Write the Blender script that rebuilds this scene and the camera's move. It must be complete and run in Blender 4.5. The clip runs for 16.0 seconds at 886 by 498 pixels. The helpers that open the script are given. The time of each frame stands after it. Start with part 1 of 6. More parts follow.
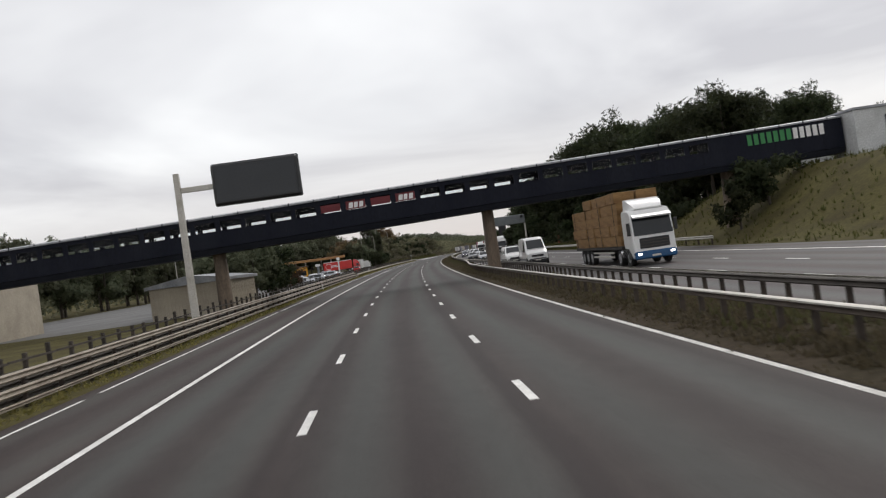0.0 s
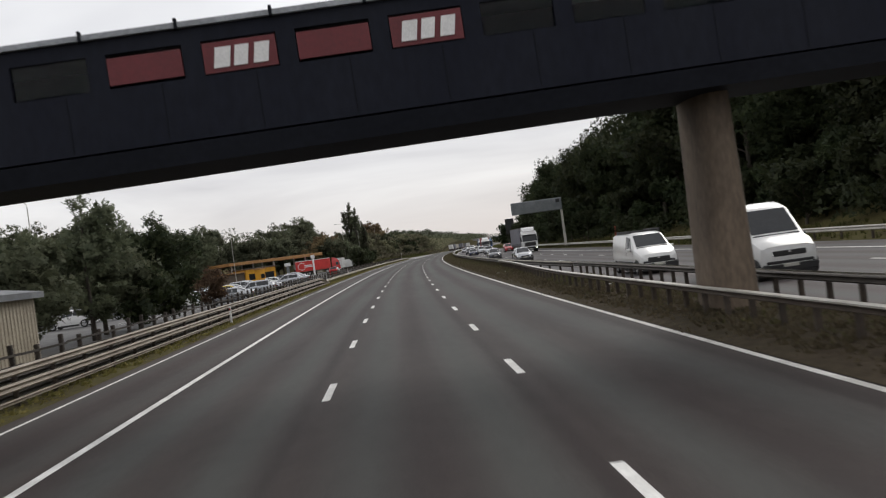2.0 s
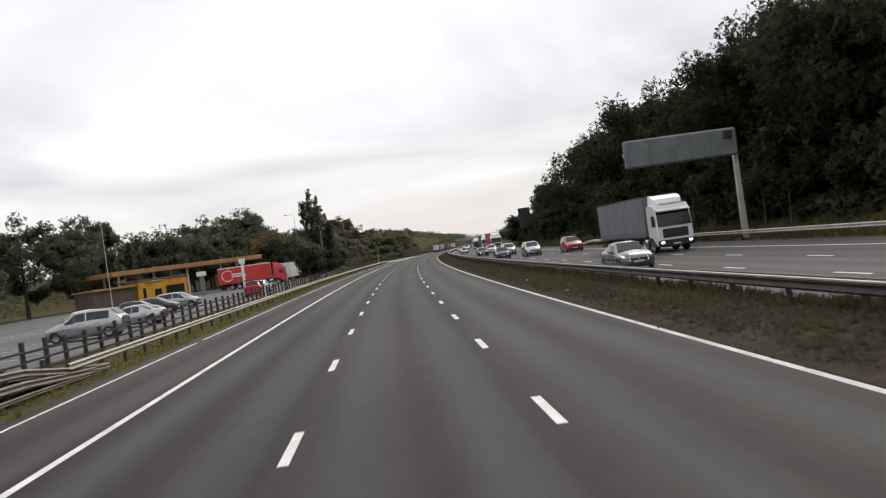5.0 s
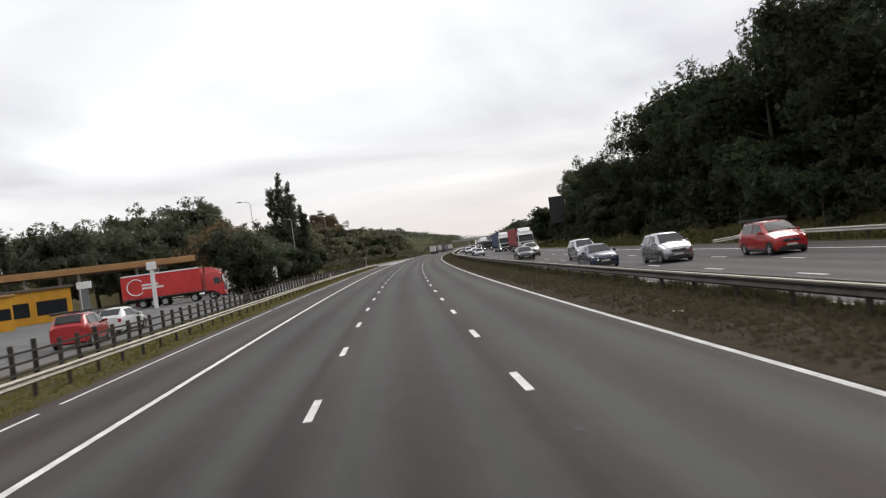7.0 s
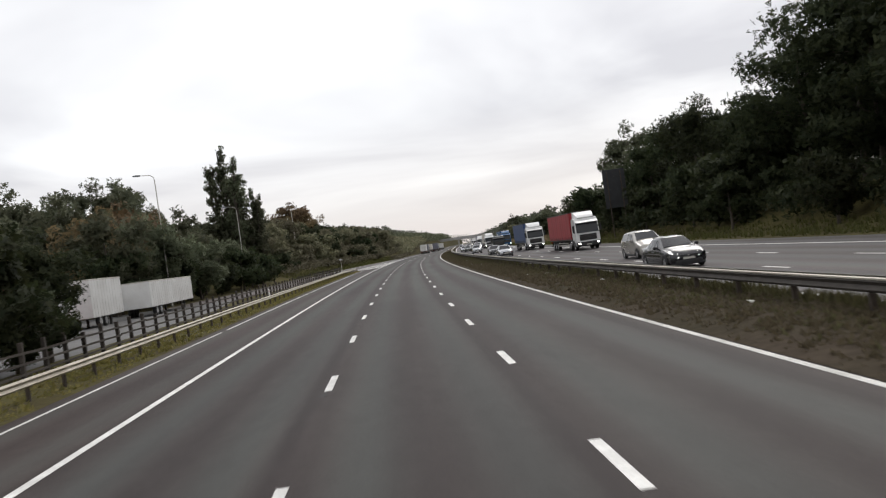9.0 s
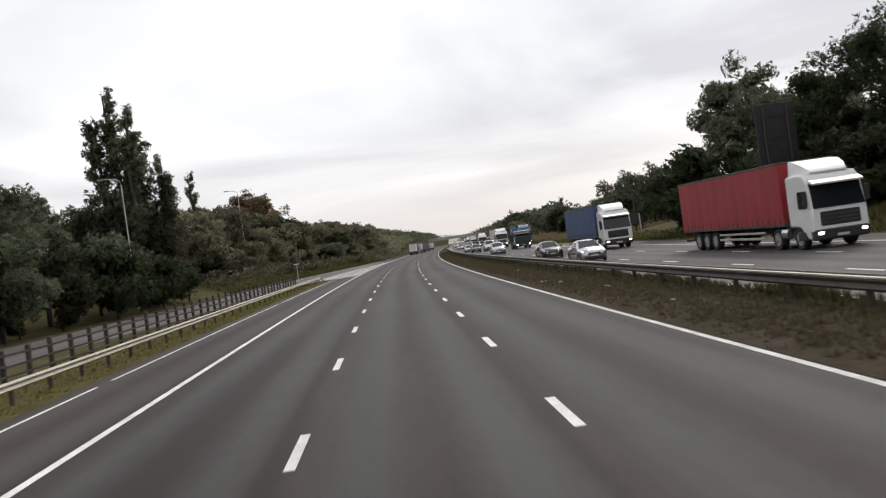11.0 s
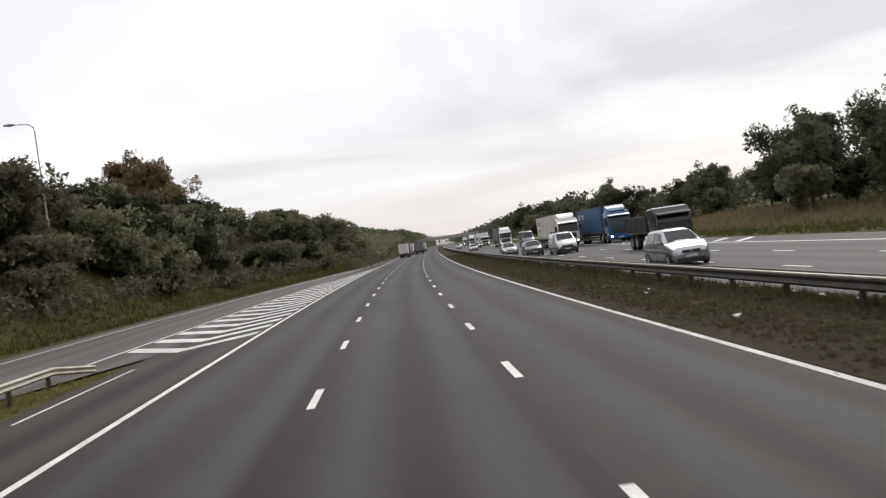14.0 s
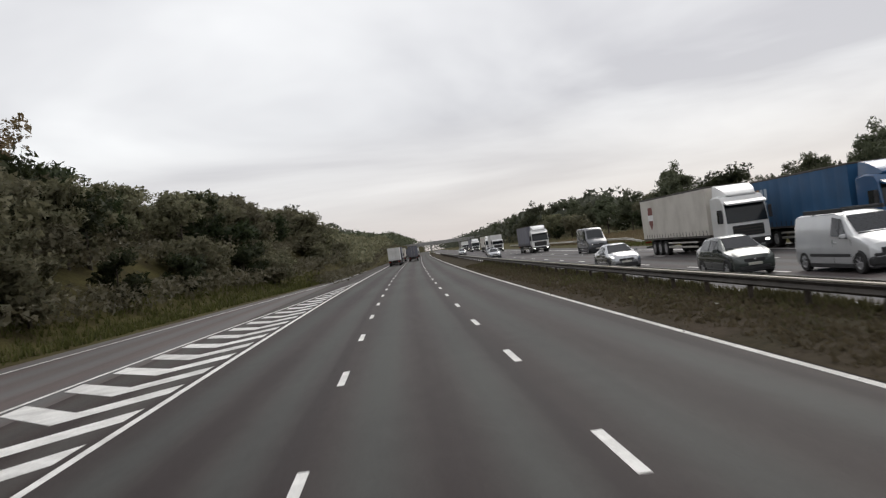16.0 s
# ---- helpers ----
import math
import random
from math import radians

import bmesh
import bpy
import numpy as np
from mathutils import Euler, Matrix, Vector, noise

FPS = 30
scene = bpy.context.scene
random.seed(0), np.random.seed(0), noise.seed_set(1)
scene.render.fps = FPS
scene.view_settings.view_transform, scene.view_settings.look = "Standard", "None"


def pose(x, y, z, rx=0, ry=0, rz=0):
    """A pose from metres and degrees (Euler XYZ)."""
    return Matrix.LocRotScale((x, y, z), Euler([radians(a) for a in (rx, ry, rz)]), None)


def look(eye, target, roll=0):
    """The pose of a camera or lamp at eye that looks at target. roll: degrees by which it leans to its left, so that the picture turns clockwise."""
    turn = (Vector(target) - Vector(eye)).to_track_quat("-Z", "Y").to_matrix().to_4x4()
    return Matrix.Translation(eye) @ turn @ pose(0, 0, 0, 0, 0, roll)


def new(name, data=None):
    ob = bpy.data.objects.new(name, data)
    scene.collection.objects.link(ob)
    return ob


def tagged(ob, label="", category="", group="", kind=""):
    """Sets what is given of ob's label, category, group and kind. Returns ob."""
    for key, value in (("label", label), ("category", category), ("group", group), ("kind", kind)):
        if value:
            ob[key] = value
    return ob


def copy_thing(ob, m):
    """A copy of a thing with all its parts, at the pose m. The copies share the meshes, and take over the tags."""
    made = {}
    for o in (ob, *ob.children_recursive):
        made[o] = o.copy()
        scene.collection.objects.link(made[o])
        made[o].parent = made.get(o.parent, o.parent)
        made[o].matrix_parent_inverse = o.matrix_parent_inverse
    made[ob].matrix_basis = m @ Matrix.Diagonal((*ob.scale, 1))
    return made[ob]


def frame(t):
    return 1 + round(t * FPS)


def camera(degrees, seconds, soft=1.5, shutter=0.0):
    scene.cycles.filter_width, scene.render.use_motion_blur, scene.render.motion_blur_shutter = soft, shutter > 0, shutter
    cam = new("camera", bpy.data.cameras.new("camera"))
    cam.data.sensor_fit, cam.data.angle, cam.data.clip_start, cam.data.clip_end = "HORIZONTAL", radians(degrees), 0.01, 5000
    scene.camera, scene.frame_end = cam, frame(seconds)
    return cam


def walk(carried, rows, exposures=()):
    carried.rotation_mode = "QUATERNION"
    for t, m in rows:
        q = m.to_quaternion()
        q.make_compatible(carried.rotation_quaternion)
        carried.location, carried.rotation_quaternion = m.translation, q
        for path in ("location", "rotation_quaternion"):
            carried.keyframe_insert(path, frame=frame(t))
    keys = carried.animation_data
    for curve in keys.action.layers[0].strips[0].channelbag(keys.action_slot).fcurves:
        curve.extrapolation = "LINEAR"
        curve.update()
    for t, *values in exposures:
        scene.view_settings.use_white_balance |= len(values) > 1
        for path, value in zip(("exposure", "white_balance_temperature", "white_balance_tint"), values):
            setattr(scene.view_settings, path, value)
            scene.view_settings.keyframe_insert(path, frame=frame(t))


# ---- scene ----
# The motorway is laid out by s (metres along the road) and d (metres to its right; 0 is the line between lanes one and two).
cam = camera(54.46, 16.0, soft=1.2, shutter=0.15)
# seconds, x, y, z, pitch + 90, roll, yaw
PATH = [
    (0, 2.04, -13.41, 2.499, 90.128, 8.16, -4.815),
    (0.5, 2.402, -0.268, 2.499, 89.927, 8.057, -4.905),
    (1, 2.638, 12.522, 2.499, 89.969, 7.814, -5.078),
    (1.5, 2.967, 25.307, 2.499, 90.079, 7.642, -5.356),
    (2, 3.378, 38.001, 2.499, 89.933, 7.707, -5.635),
    (2.5, 3.868, 51.032, 2.499, 90.019, 7.719, -5.986),
    (3, 4.370, 63.629, 2.499, 89.994, 7.570, -6.406),
    (3.5, 5.052, 76.552, 2.499, 89.797, 7.679, -6.788),
    (4, 5.748, 89.094, 2.499, 89.893, 7.706, -7.039),
    (4.2, 6.082, 94.211, 2.499, 89.893, 7.893, -7.079),
    (4.8, 6.985, 109.552, 2.499, 89.851, 7.974, -7.163),
    (5.4, 7.945, 124.888, 2.499, 89.809, 8.054, -7.258),
    (6, 8.966, 140.220, 2.499, 89.767, 8.135, -7.366),
    (6.5, 9.865, 152.993, 2.499, 89.731, 8.202, -7.467),
    (7, 10.687, 165.677, 2.499, 89.894, 7.639, -7.750),
    (7.5, 11.660, 178.530, 2.499, 89.886, 7.975, -7.996),
    (8, 12.634, 191.282, 2.499, 89.964, 8.030, -8.270),
    (8.5, 13.715, 204.087, 2.499, 89.592, 8.239, -8.509),
    (9, 14.745, 216.599, 2.499, 89.750, 8.048, -8.727),
    (9.8, 16.637, 236.983, 2.499, 89.709, 8.041, -9.149),
    (10.4, 18.138, 252.263, 2.499, 89.678, 8.036, -9.450),
    (11, 19.704, 267.538, 2.499, 89.647, 8.031, -9.737),
    (11.5, 21.057, 280.261, 2.499, 89.622, 8.027, -9.967),
    (12, 22.436, 293.112, 2.499, 89.736, 7.759, -10.220),
    (12.5, 23.896, 305.609, 2.499, 89.696, 8.001, -10.463),
    (13, 25.443, 318.319, 2.499, 89.624, 8.123, -10.706),
    (13.5, 27.080, 331.112, 2.499, 89.776, 7.990, -10.763),
    (14, 28.649, 343.737, 2.499, 89.613, 8.142, -10.706),
    (14.5, 30.268, 356.393, 2.499, 89.756, 8.194, -10.752),
    (15, 31.913, 369.259, 2.499, 89.790, 8.009, -10.834),
    (15.5, 33.537, 382.152, 2.499, 89.775, 7.66, -11.074),
    (16, 35.15, 394.68, 2.499, 89.925, 7.5, -11.545),
]
walk(cam, [(t, pose(x, y, z, rx, ry, rz)) for t, x, y, z, rx, ry, rz in PATH], exposures=[(0.0, -0.2), (1.0, -0.2), (1.5, -0.06), (2.0, -0.18), (2.5, -0.15), (3.2, 0.0), (13.5, 0.0), (15.4, 0.06), (16.0, -0.25)])

# ---- light: an overcast morning ----
world = bpy.data.worlds.new("overcast_sky")
scene.world = world
world.use_nodes = True
wn, wl = world.node_tree.nodes, world.node_tree.links
wn.clear()

sky = wn.new("ShaderNodeTexSky")
sky.sky_type, sky.sun_disc = "NISHITA", False
sky.sun_elevation, sky.sun_rotation = radians(39), radians(40)
coords = wn.new("ShaderNodeTexCoord")
split_dir = wn.new("ShaderNodeSeparateXYZ")
wl.new(coords.outputs["Generated"], split_dir.inputs[0])
lift = wn.new("ShaderNodeMath")
lift.operation = "MAXIMUM"
wl.new(split_dir.outputs[2], lift.inputs[0])
lift.inputs[1].default_value = 0.0
lift2 = wn.new("ShaderNodeMath")
lift2.operation = "ADD"
wl.new(lift.outputs[0], lift2.inputs[0])
lift2.inputs[1].default_value = 0.12
plane_x, plane_y = wn.new("ShaderNodeMath"), wn.new("ShaderNodeMath")
for node, axis in ((plane_x, 0), (plane_y, 1)):
    node.operation = "DIVIDE"
    wl.new(split_dir.outputs[axis], node.inputs[0])
    wl.new(lift2.outputs[0], node.inputs[1])
flat = wn.new("ShaderNodeCombineXYZ")
wl.new(plane_x.outputs[0], flat.inputs[0])
wl.new(plane_y.outputs[0], flat.inputs[1])
cloud = wn.new("ShaderNodeTexNoise")
cloud.inputs["Scale"].default_value = 0.55
cloud.inputs["Detail"].default_value = 5.0
cloud.inputs["Roughness"].default_value = 0.48
cloud.inputs["Distortion"].default_value = 0.5
wl.new(flat.outputs[0], cloud.inputs["Vector"])
ramp = wn.new("ShaderNodeValToRGB")
ramp.color_ramp.elements[0].position, ramp.color_ramp.elements[0].color = 0.36, (0.66, 0.65, 0.68, 1)
ramp.color_ramp.elements[1].position, ramp.color_ramp.elements[1].color = 0.62, (1.10, 1.10, 1.10, 1)
wl.new(cloud.outputs[0], ramp.inputs[0])
# towards the horizon the cloud sheet is thinner, a little warmer and duller
band = wn.new("ShaderNodeMapRange")
wl.new(lift.outputs[0], band.inputs[0])
band.inputs[1].default_value, band.inputs[2].default_value = 0.0, 0.15
horizon = wn.new("ShaderNodeMix")
horizon.data_type = "RGBA"
wl.new(band.outputs[0], horizon.inputs[0])
horizon.inputs[6].default_value = (0.735, 0.69, 0.69, 1)
wl.new(ramp.outputs[0], horizon.inputs[7])
bg_cloud, bg_sky, both = wn.new("ShaderNodeBackground"), wn.new("ShaderNodeBackground"), wn.new("ShaderNodeAddShader")
wl.new(horizon.outputs[2], bg_cloud.inputs[0])
bg_cloud.inputs[1].default_value = 1.0
wl.new(sky.outputs[0], bg_sky.inputs[0])
bg_sky.inputs[1].default_value = 0.012
wl.new(bg_cloud.outputs[0], both.inputs[0])
wl.new(bg_sky.outputs[0], both.inputs[1])
world_out = wn.new("ShaderNodeOutputWorld")
wl.new(both.outputs[0], world_out.inputs[0])

sun = new("sun", bpy.data.lights.new("sun", "SUN"))
sun.data.energy, sun.data.angle, sun.data.color = 1.25, radians(30), (1.0, 0.96, 0.9)
sun.matrix_world = look((0, 0, 100), (-52, -62, 34))

# ---- the road's line ----
KNOTS = (-50, 100, 200, 300, 400, 500, 650, 900)
BENDS = (5.15, 2.32, 3.33, 2.333, 3.913, 0.788, 0.289, 0.289)  # 1e-4 per metre, to the right
S_FIRST, S_LAST = -400, 2600
S_GRID = np.arange(S_FIRST, S_LAST + 1.0)
bend = np.interp(S_GRID, KNOTS, BENDS) * 1e-4
bend[S_GRID > 1100] = 0
bend[S_GRID < -50] = 2e-4
TURNED = np.concatenate([[0], np.cumsum((bend[1:] + bend[:-1]) / 2)])
start = -S_FIRST - 50
TURNED -= TURNED[start]
half_turn = (TURNED[1:] + TURNED[:-1]) / 2
ROAD_X = np.concatenate([[0], np.cumsum(np.sin(half_turn))])
ROAD_Y = np.concatenate([[0], np.cumsum(np.cos(half_turn))])
ROAD_X -= ROAD_X[start]
ROAD_Y -= ROAD_Y[start] + 50


def heading(s):
    return float(np.interp(s, S_GRID, TURNED))


def rp(s, d, z=0.0):
    """The place at s along and d across the road."""
    h = heading(s)
    return Vector((float(np.interp(s, S_GRID, ROAD_X)) + d * math.cos(h), float(np.interp(s, S_GRID, ROAD_Y)) - d * math.sin(h), z))


def on_road(s, d, z=0.0, turn=0.0):
    """The pose of a thing at s, d whose own y axis points along the road; turn in degrees to the left."""
    p = rp(s, d, z)
    return pose(p.x, p.y, p.z, 0, 0, -math.degrees(heading(s)) + turn)


# ---- mesh building ----
class Shape:
    """Collects vertices and faces of one mesh."""

    def __init__(self):
        self.v, self.f, self.n = [], [], []

    def add(self, verts, faces):
        n = len(self.v)
        self.v += [tuple(p) for p in verts]
        self.f += [tuple(i + n for i in f) for f in faces]
        return self

    def box(self, x0, x1, y0, y1, z0, z1, bevel=0.0):
        b = min(bevel, (x1 - x0) * 0.45, (y1 - y0) * 0.45, (z1 - z0) * 0.45)
        if b <= 0:
            v = [(x, y, z) for z in (z0, z1) for x, y in ((x0, y0), (x1, y0), (x1, y1), (x0, y1))]
            return self.add(v, [(3, 2, 1, 0), (4, 5, 6, 7), (0, 1, 5, 4), (1, 2, 6, 5), (2, 3, 7, 6), (3, 0, 4, 7)])
        rings = [(b, 0.0), (0.0, b), (0.0, z1 - z0 - b), (b, z1 - z0)]
        v = []
        for inset, up in rings:
            a0, a1, c0, c1 = x0 + inset, x1 - inset, y0 + inset, y1 - inset
            k = b if inset == 0 else b * 0.5
            v += [(a0 + k, c0, z0 + up), (a1 - k, c0, z0 + up), (a1, c0 + k, z0 + up), (a1, c1 - k, z0 + up), (a1 - k, c1, z0 + up), (a0 + k, c1, z0 + up), (a0, c1 - k, z0 + up), (a0, c0 + k, z0 + up)]
        f = [tuple(range(7, -1, -1)), tuple(range(24, 32))]
        for r in range(3):
            f += [(r * 8 + i, r * 8 + (i + 1) % 8, r * 8 + 8 + (i + 1) % 8, r * 8 + 8 + i) for i in range(8)]
        return self.add(v, f)

    def tube(self, path, radii, sides=8, caps=True):
        """A round bar along points, with a radius for each."""
        pts = [Vector(p) for p in path]
        v, f = [], []
        for i, p in enumerate(pts):
            way = (pts[min(i + 1, len(pts) - 1)] - pts[max(i - 1, 0)]).normalized()
            side = way.cross(Vector((0, 0, 1)) if abs(way.z) < 0.9 else Vector((1, 0, 0))).normalized()
            up = side.cross(way)
            r = radii[i] if isinstance(radii, (list, tuple)) else radii
            v += [p + (side * math.cos(a) + up * math.sin(a)) * r for a in (2 * math.pi * k / sides for k in range(sides))]
        for i in range(len(pts) - 1):
            f += [(i * sides + k, i * sides + (k + 1) % sides, (i + 1) * sides + (k + 1) % sides, (i + 1) * sides + k) for k in range(sides)]
        if caps:
            f += [tuple(range(sides - 1, -1, -1)), tuple((len(pts) - 1) * sides + k for k in range(sides))]
        return self.add(v, f)

    def loft(self, rings, closed=True, caps=True):
        n = len(rings[0])
        v = [p for ring in rings for p in ring]
        f = []
        for i in range(len(rings) - 1):
            for k in range(n if closed else n - 1):
                f.append((i * n + k, i * n + (k + 1) % n, (i + 1) * n + (k + 1) % n, (i + 1) * n + k))
        if caps and closed:
            f += [tuple(range(n - 1, -1, -1)), tuple((len(rings) - 1) * n + k for k in range(n))]
        return self.add(v, f)

    def quad(self, a, b, c, d):
        return self.add([a, b, c, d], [(0, 1, 2, 3)])

    def plate(self, corners, out, thick):
        """A thin slab: four corners pushed out along a vector."""
        o = Vector(out).normalized() * thick
        low = [Vector(c) - o * 0.5 for c in corners]
        high = [Vector(c) + o for c in corners]
        return self.add(low + high, [(3, 2, 1, 0), (4, 5, 6, 7), (0, 1, 5, 4), (1, 2, 6, 5), (2, 3, 7, 6), (3, 0, 4, 7)])

    def mesh(self, name, material, smooth=None):
        me = bpy.data.meshes.new(name)
        me.from_pydata(self.v, [], self.f)
        if material:
            me.materials.append(material)
        if smooth:
            me.polygons.foreach_set("use_smooth", [True] * len(me.polygons))
            me.set_sharp_from_angle(angle=radians(smooth))
        me.update()
        if self.n and len(self.n) == len(self.v):  # foliage is shaded as a soft mass
            me.normals_split_custom_set_from_vertices(self.n)
        return me


def part(name, shape, material, parent=None, label="", smooth=None, at=None):
    """Links a shape, or a mesh that another object has already, as one object under its parent."""
    me = shape.mesh(name, material, smooth) if isinstance(shape, Shape) else shape
    ob = new(name, me)
    if parent:
        ob.parent = parent
    if at is not None:
        ob.matrix_basis = at
    if label:
        ob["label"] = label
    return ob


def thing(name, label, category, group="", kind="", at=None):
    """An empty at the base of a thing."""
    ob = new(name)
    ob.empty_display_size = 0.2
    tagged(ob, label, category, group, kind)
    if at is not None:
        ob.matrix_basis = at
    return ob


def along(s0, s1, step):
    n = max(1, int(math.ceil((s1 - s0) / step)))
    return [s0 + (s1 - s0) * i / n for i in range(n + 1)]


def value_at(x, s):
    return x(s) if callable(x) else x


def ribbon(s0, s1, section, step=6.0, shape=None):
    """A bar that follows the road: section is a closed list of (d, z), or a function of s that gives one."""
    rings = [[rp(s, d, z) for d, z in value_at(section, s)] for s in along(s0, s1, step)]
    return (shape or Shape()).loft(rings)


def sheet(s0, s1, d0, d1, z, step=6.0, shape=None):
    """A surface that follows the road, between two offsets, which may be functions of s."""
    sh = shape or Shape()
    rows = along(s0, s1, step)
    v = []
    for s in rows:
        v += [rp(s, value_at(d0, s), z), rp(s, value_at(d1, s), z)]
    return sh.add(v, [(2 * i, 2 * i + 1, 2 * i + 3, 2 * i + 2) for i in range(len(rows) - 1)])


def road_uv(me, coords_sd):
    """Gives a mesh the road's own coordinates in metres as its UV map."""
    uv = me.uv_layers.new(name="road")
    flat_uv = np.empty((len(me.loops), 2))
    index = np.empty(len(me.loops), dtype=np.int32)
    me.loops.foreach_get("vertex_index", index)
    flat_uv[:] = np.array(coords_sd)[index]
    uv.data.foreach_set("uv", flat_uv.ravel())

# ---- materials ----
def material(name, colour, rough=0.7, metal=0.0, second=None, scale=3.0, amount=0.5, bump=0.0, bump_scale=40.0, random_tint=0.0, space="Object", coat=0.0, stretch=None, spec=0.5, grainy=0.7):
    """A surface with variation at two scales: broad stains towards a second colour, and fine grain."""
    m = bpy.data.materials.new(name)
    m.use_nodes = True
    n, l = m.node_tree.nodes, m.node_tree.links
    b = n["Principled BSDF"]
    b.inputs["Roughness"].default_value, b.inputs["Metallic"].default_value = rough, metal
    b.inputs["Specular IOR Level"].default_value = spec
    b.inputs["Coat Weight"].default_value = coat
    second = second or tuple(c * 0.7 for c in colour)
    tc = n.new("ShaderNodeTexCoord")
    vec = tc.outputs[space]
    if stretch:
        mp = n.new("ShaderNodeMapping")
        mp.inputs["Scale"].default_value = stretch
        l.new(vec, mp.inputs[0])
        vec = mp.outputs[0]
    broad, fine = n.new("ShaderNodeTexNoise"), n.new("ShaderNodeTexNoise")
    broad.inputs["Scale"].default_value, broad.inputs["Detail"].default_value = scale, 4
    fine.inputs["Scale"].default_value, fine.inputs["Detail"].default_value = scale * 14, 3
    l.new(vec, broad.inputs["Vector"]), l.new(vec, fine.inputs["Vector"])
    fade = n.new("ShaderNodeMapRange")
    fade.inputs[1].default_value, fade.inputs[2].default_value = 0.38, 0.66
    fade.inputs[4].default_value = amount
    l.new(broad.outputs[0], fade.inputs[0])
    mix = n.new("ShaderNodeMix")
    mix.data_type = "RGBA"
    l.new(fade.outputs[0], mix.inputs[0])
    mix.inputs[6].default_value, mix.inputs[7].default_value = (*colour, 1), (*second, 1)
    grain = n.new("ShaderNodeMix")
    grain.data_type, grain.blend_type = "RGBA", "MULTIPLY"
    grain.inputs[0].default_value = amount * grainy
    l.new(mix.outputs[2], grain.inputs[6])
    tone = n.new("ShaderNodeMapRange")
    tone.inputs[1].default_value, tone.inputs[2].default_value, tone.inputs[3].default_value, tone.inputs[4].default_value = 0.3, 0.7, 0.6, 1.35
    l.new(fine.outputs[0], tone.inputs[0])
    l.new(tone.outputs[0], grain.inputs[7])
    out = grain.outputs[2]
    if random_tint:
        info = n.new("ShaderNodeObjectInfo")
        hsv = n.new("ShaderNodeHueSaturation")
        tr = n.new("ShaderNodeMapRange")
        tr.inputs[3].default_value, tr.inputs[4].default_value = 1 - random_tint, 1 + random_tint
        l.new(info.outputs["Random"], tr.inputs[0])
        l.new(tr.outputs[0], hsv.inputs["Value"])
        l.new(out, hsv.inputs["Color"])
        out = hsv.outputs[0]
    l.new(out, b.inputs["Base Color"])
    if bump:
        bp = n.new("ShaderNodeBump")
        bp.inputs["Strength"].default_value, bp.inputs["Distance"].default_value = bump, 0.02
        bn = n.new("ShaderNodeTexNoise")
        bn.inputs["Scale"].default_value, bn.inputs["Detail"].default_value = bump_scale, 3
        l.new(vec, bn.inputs["Vector"])
        l.new(bn.outputs[0], bp.inputs["Height"])
        l.new(bp.outputs[0], b.inputs["Normal"])
    return m


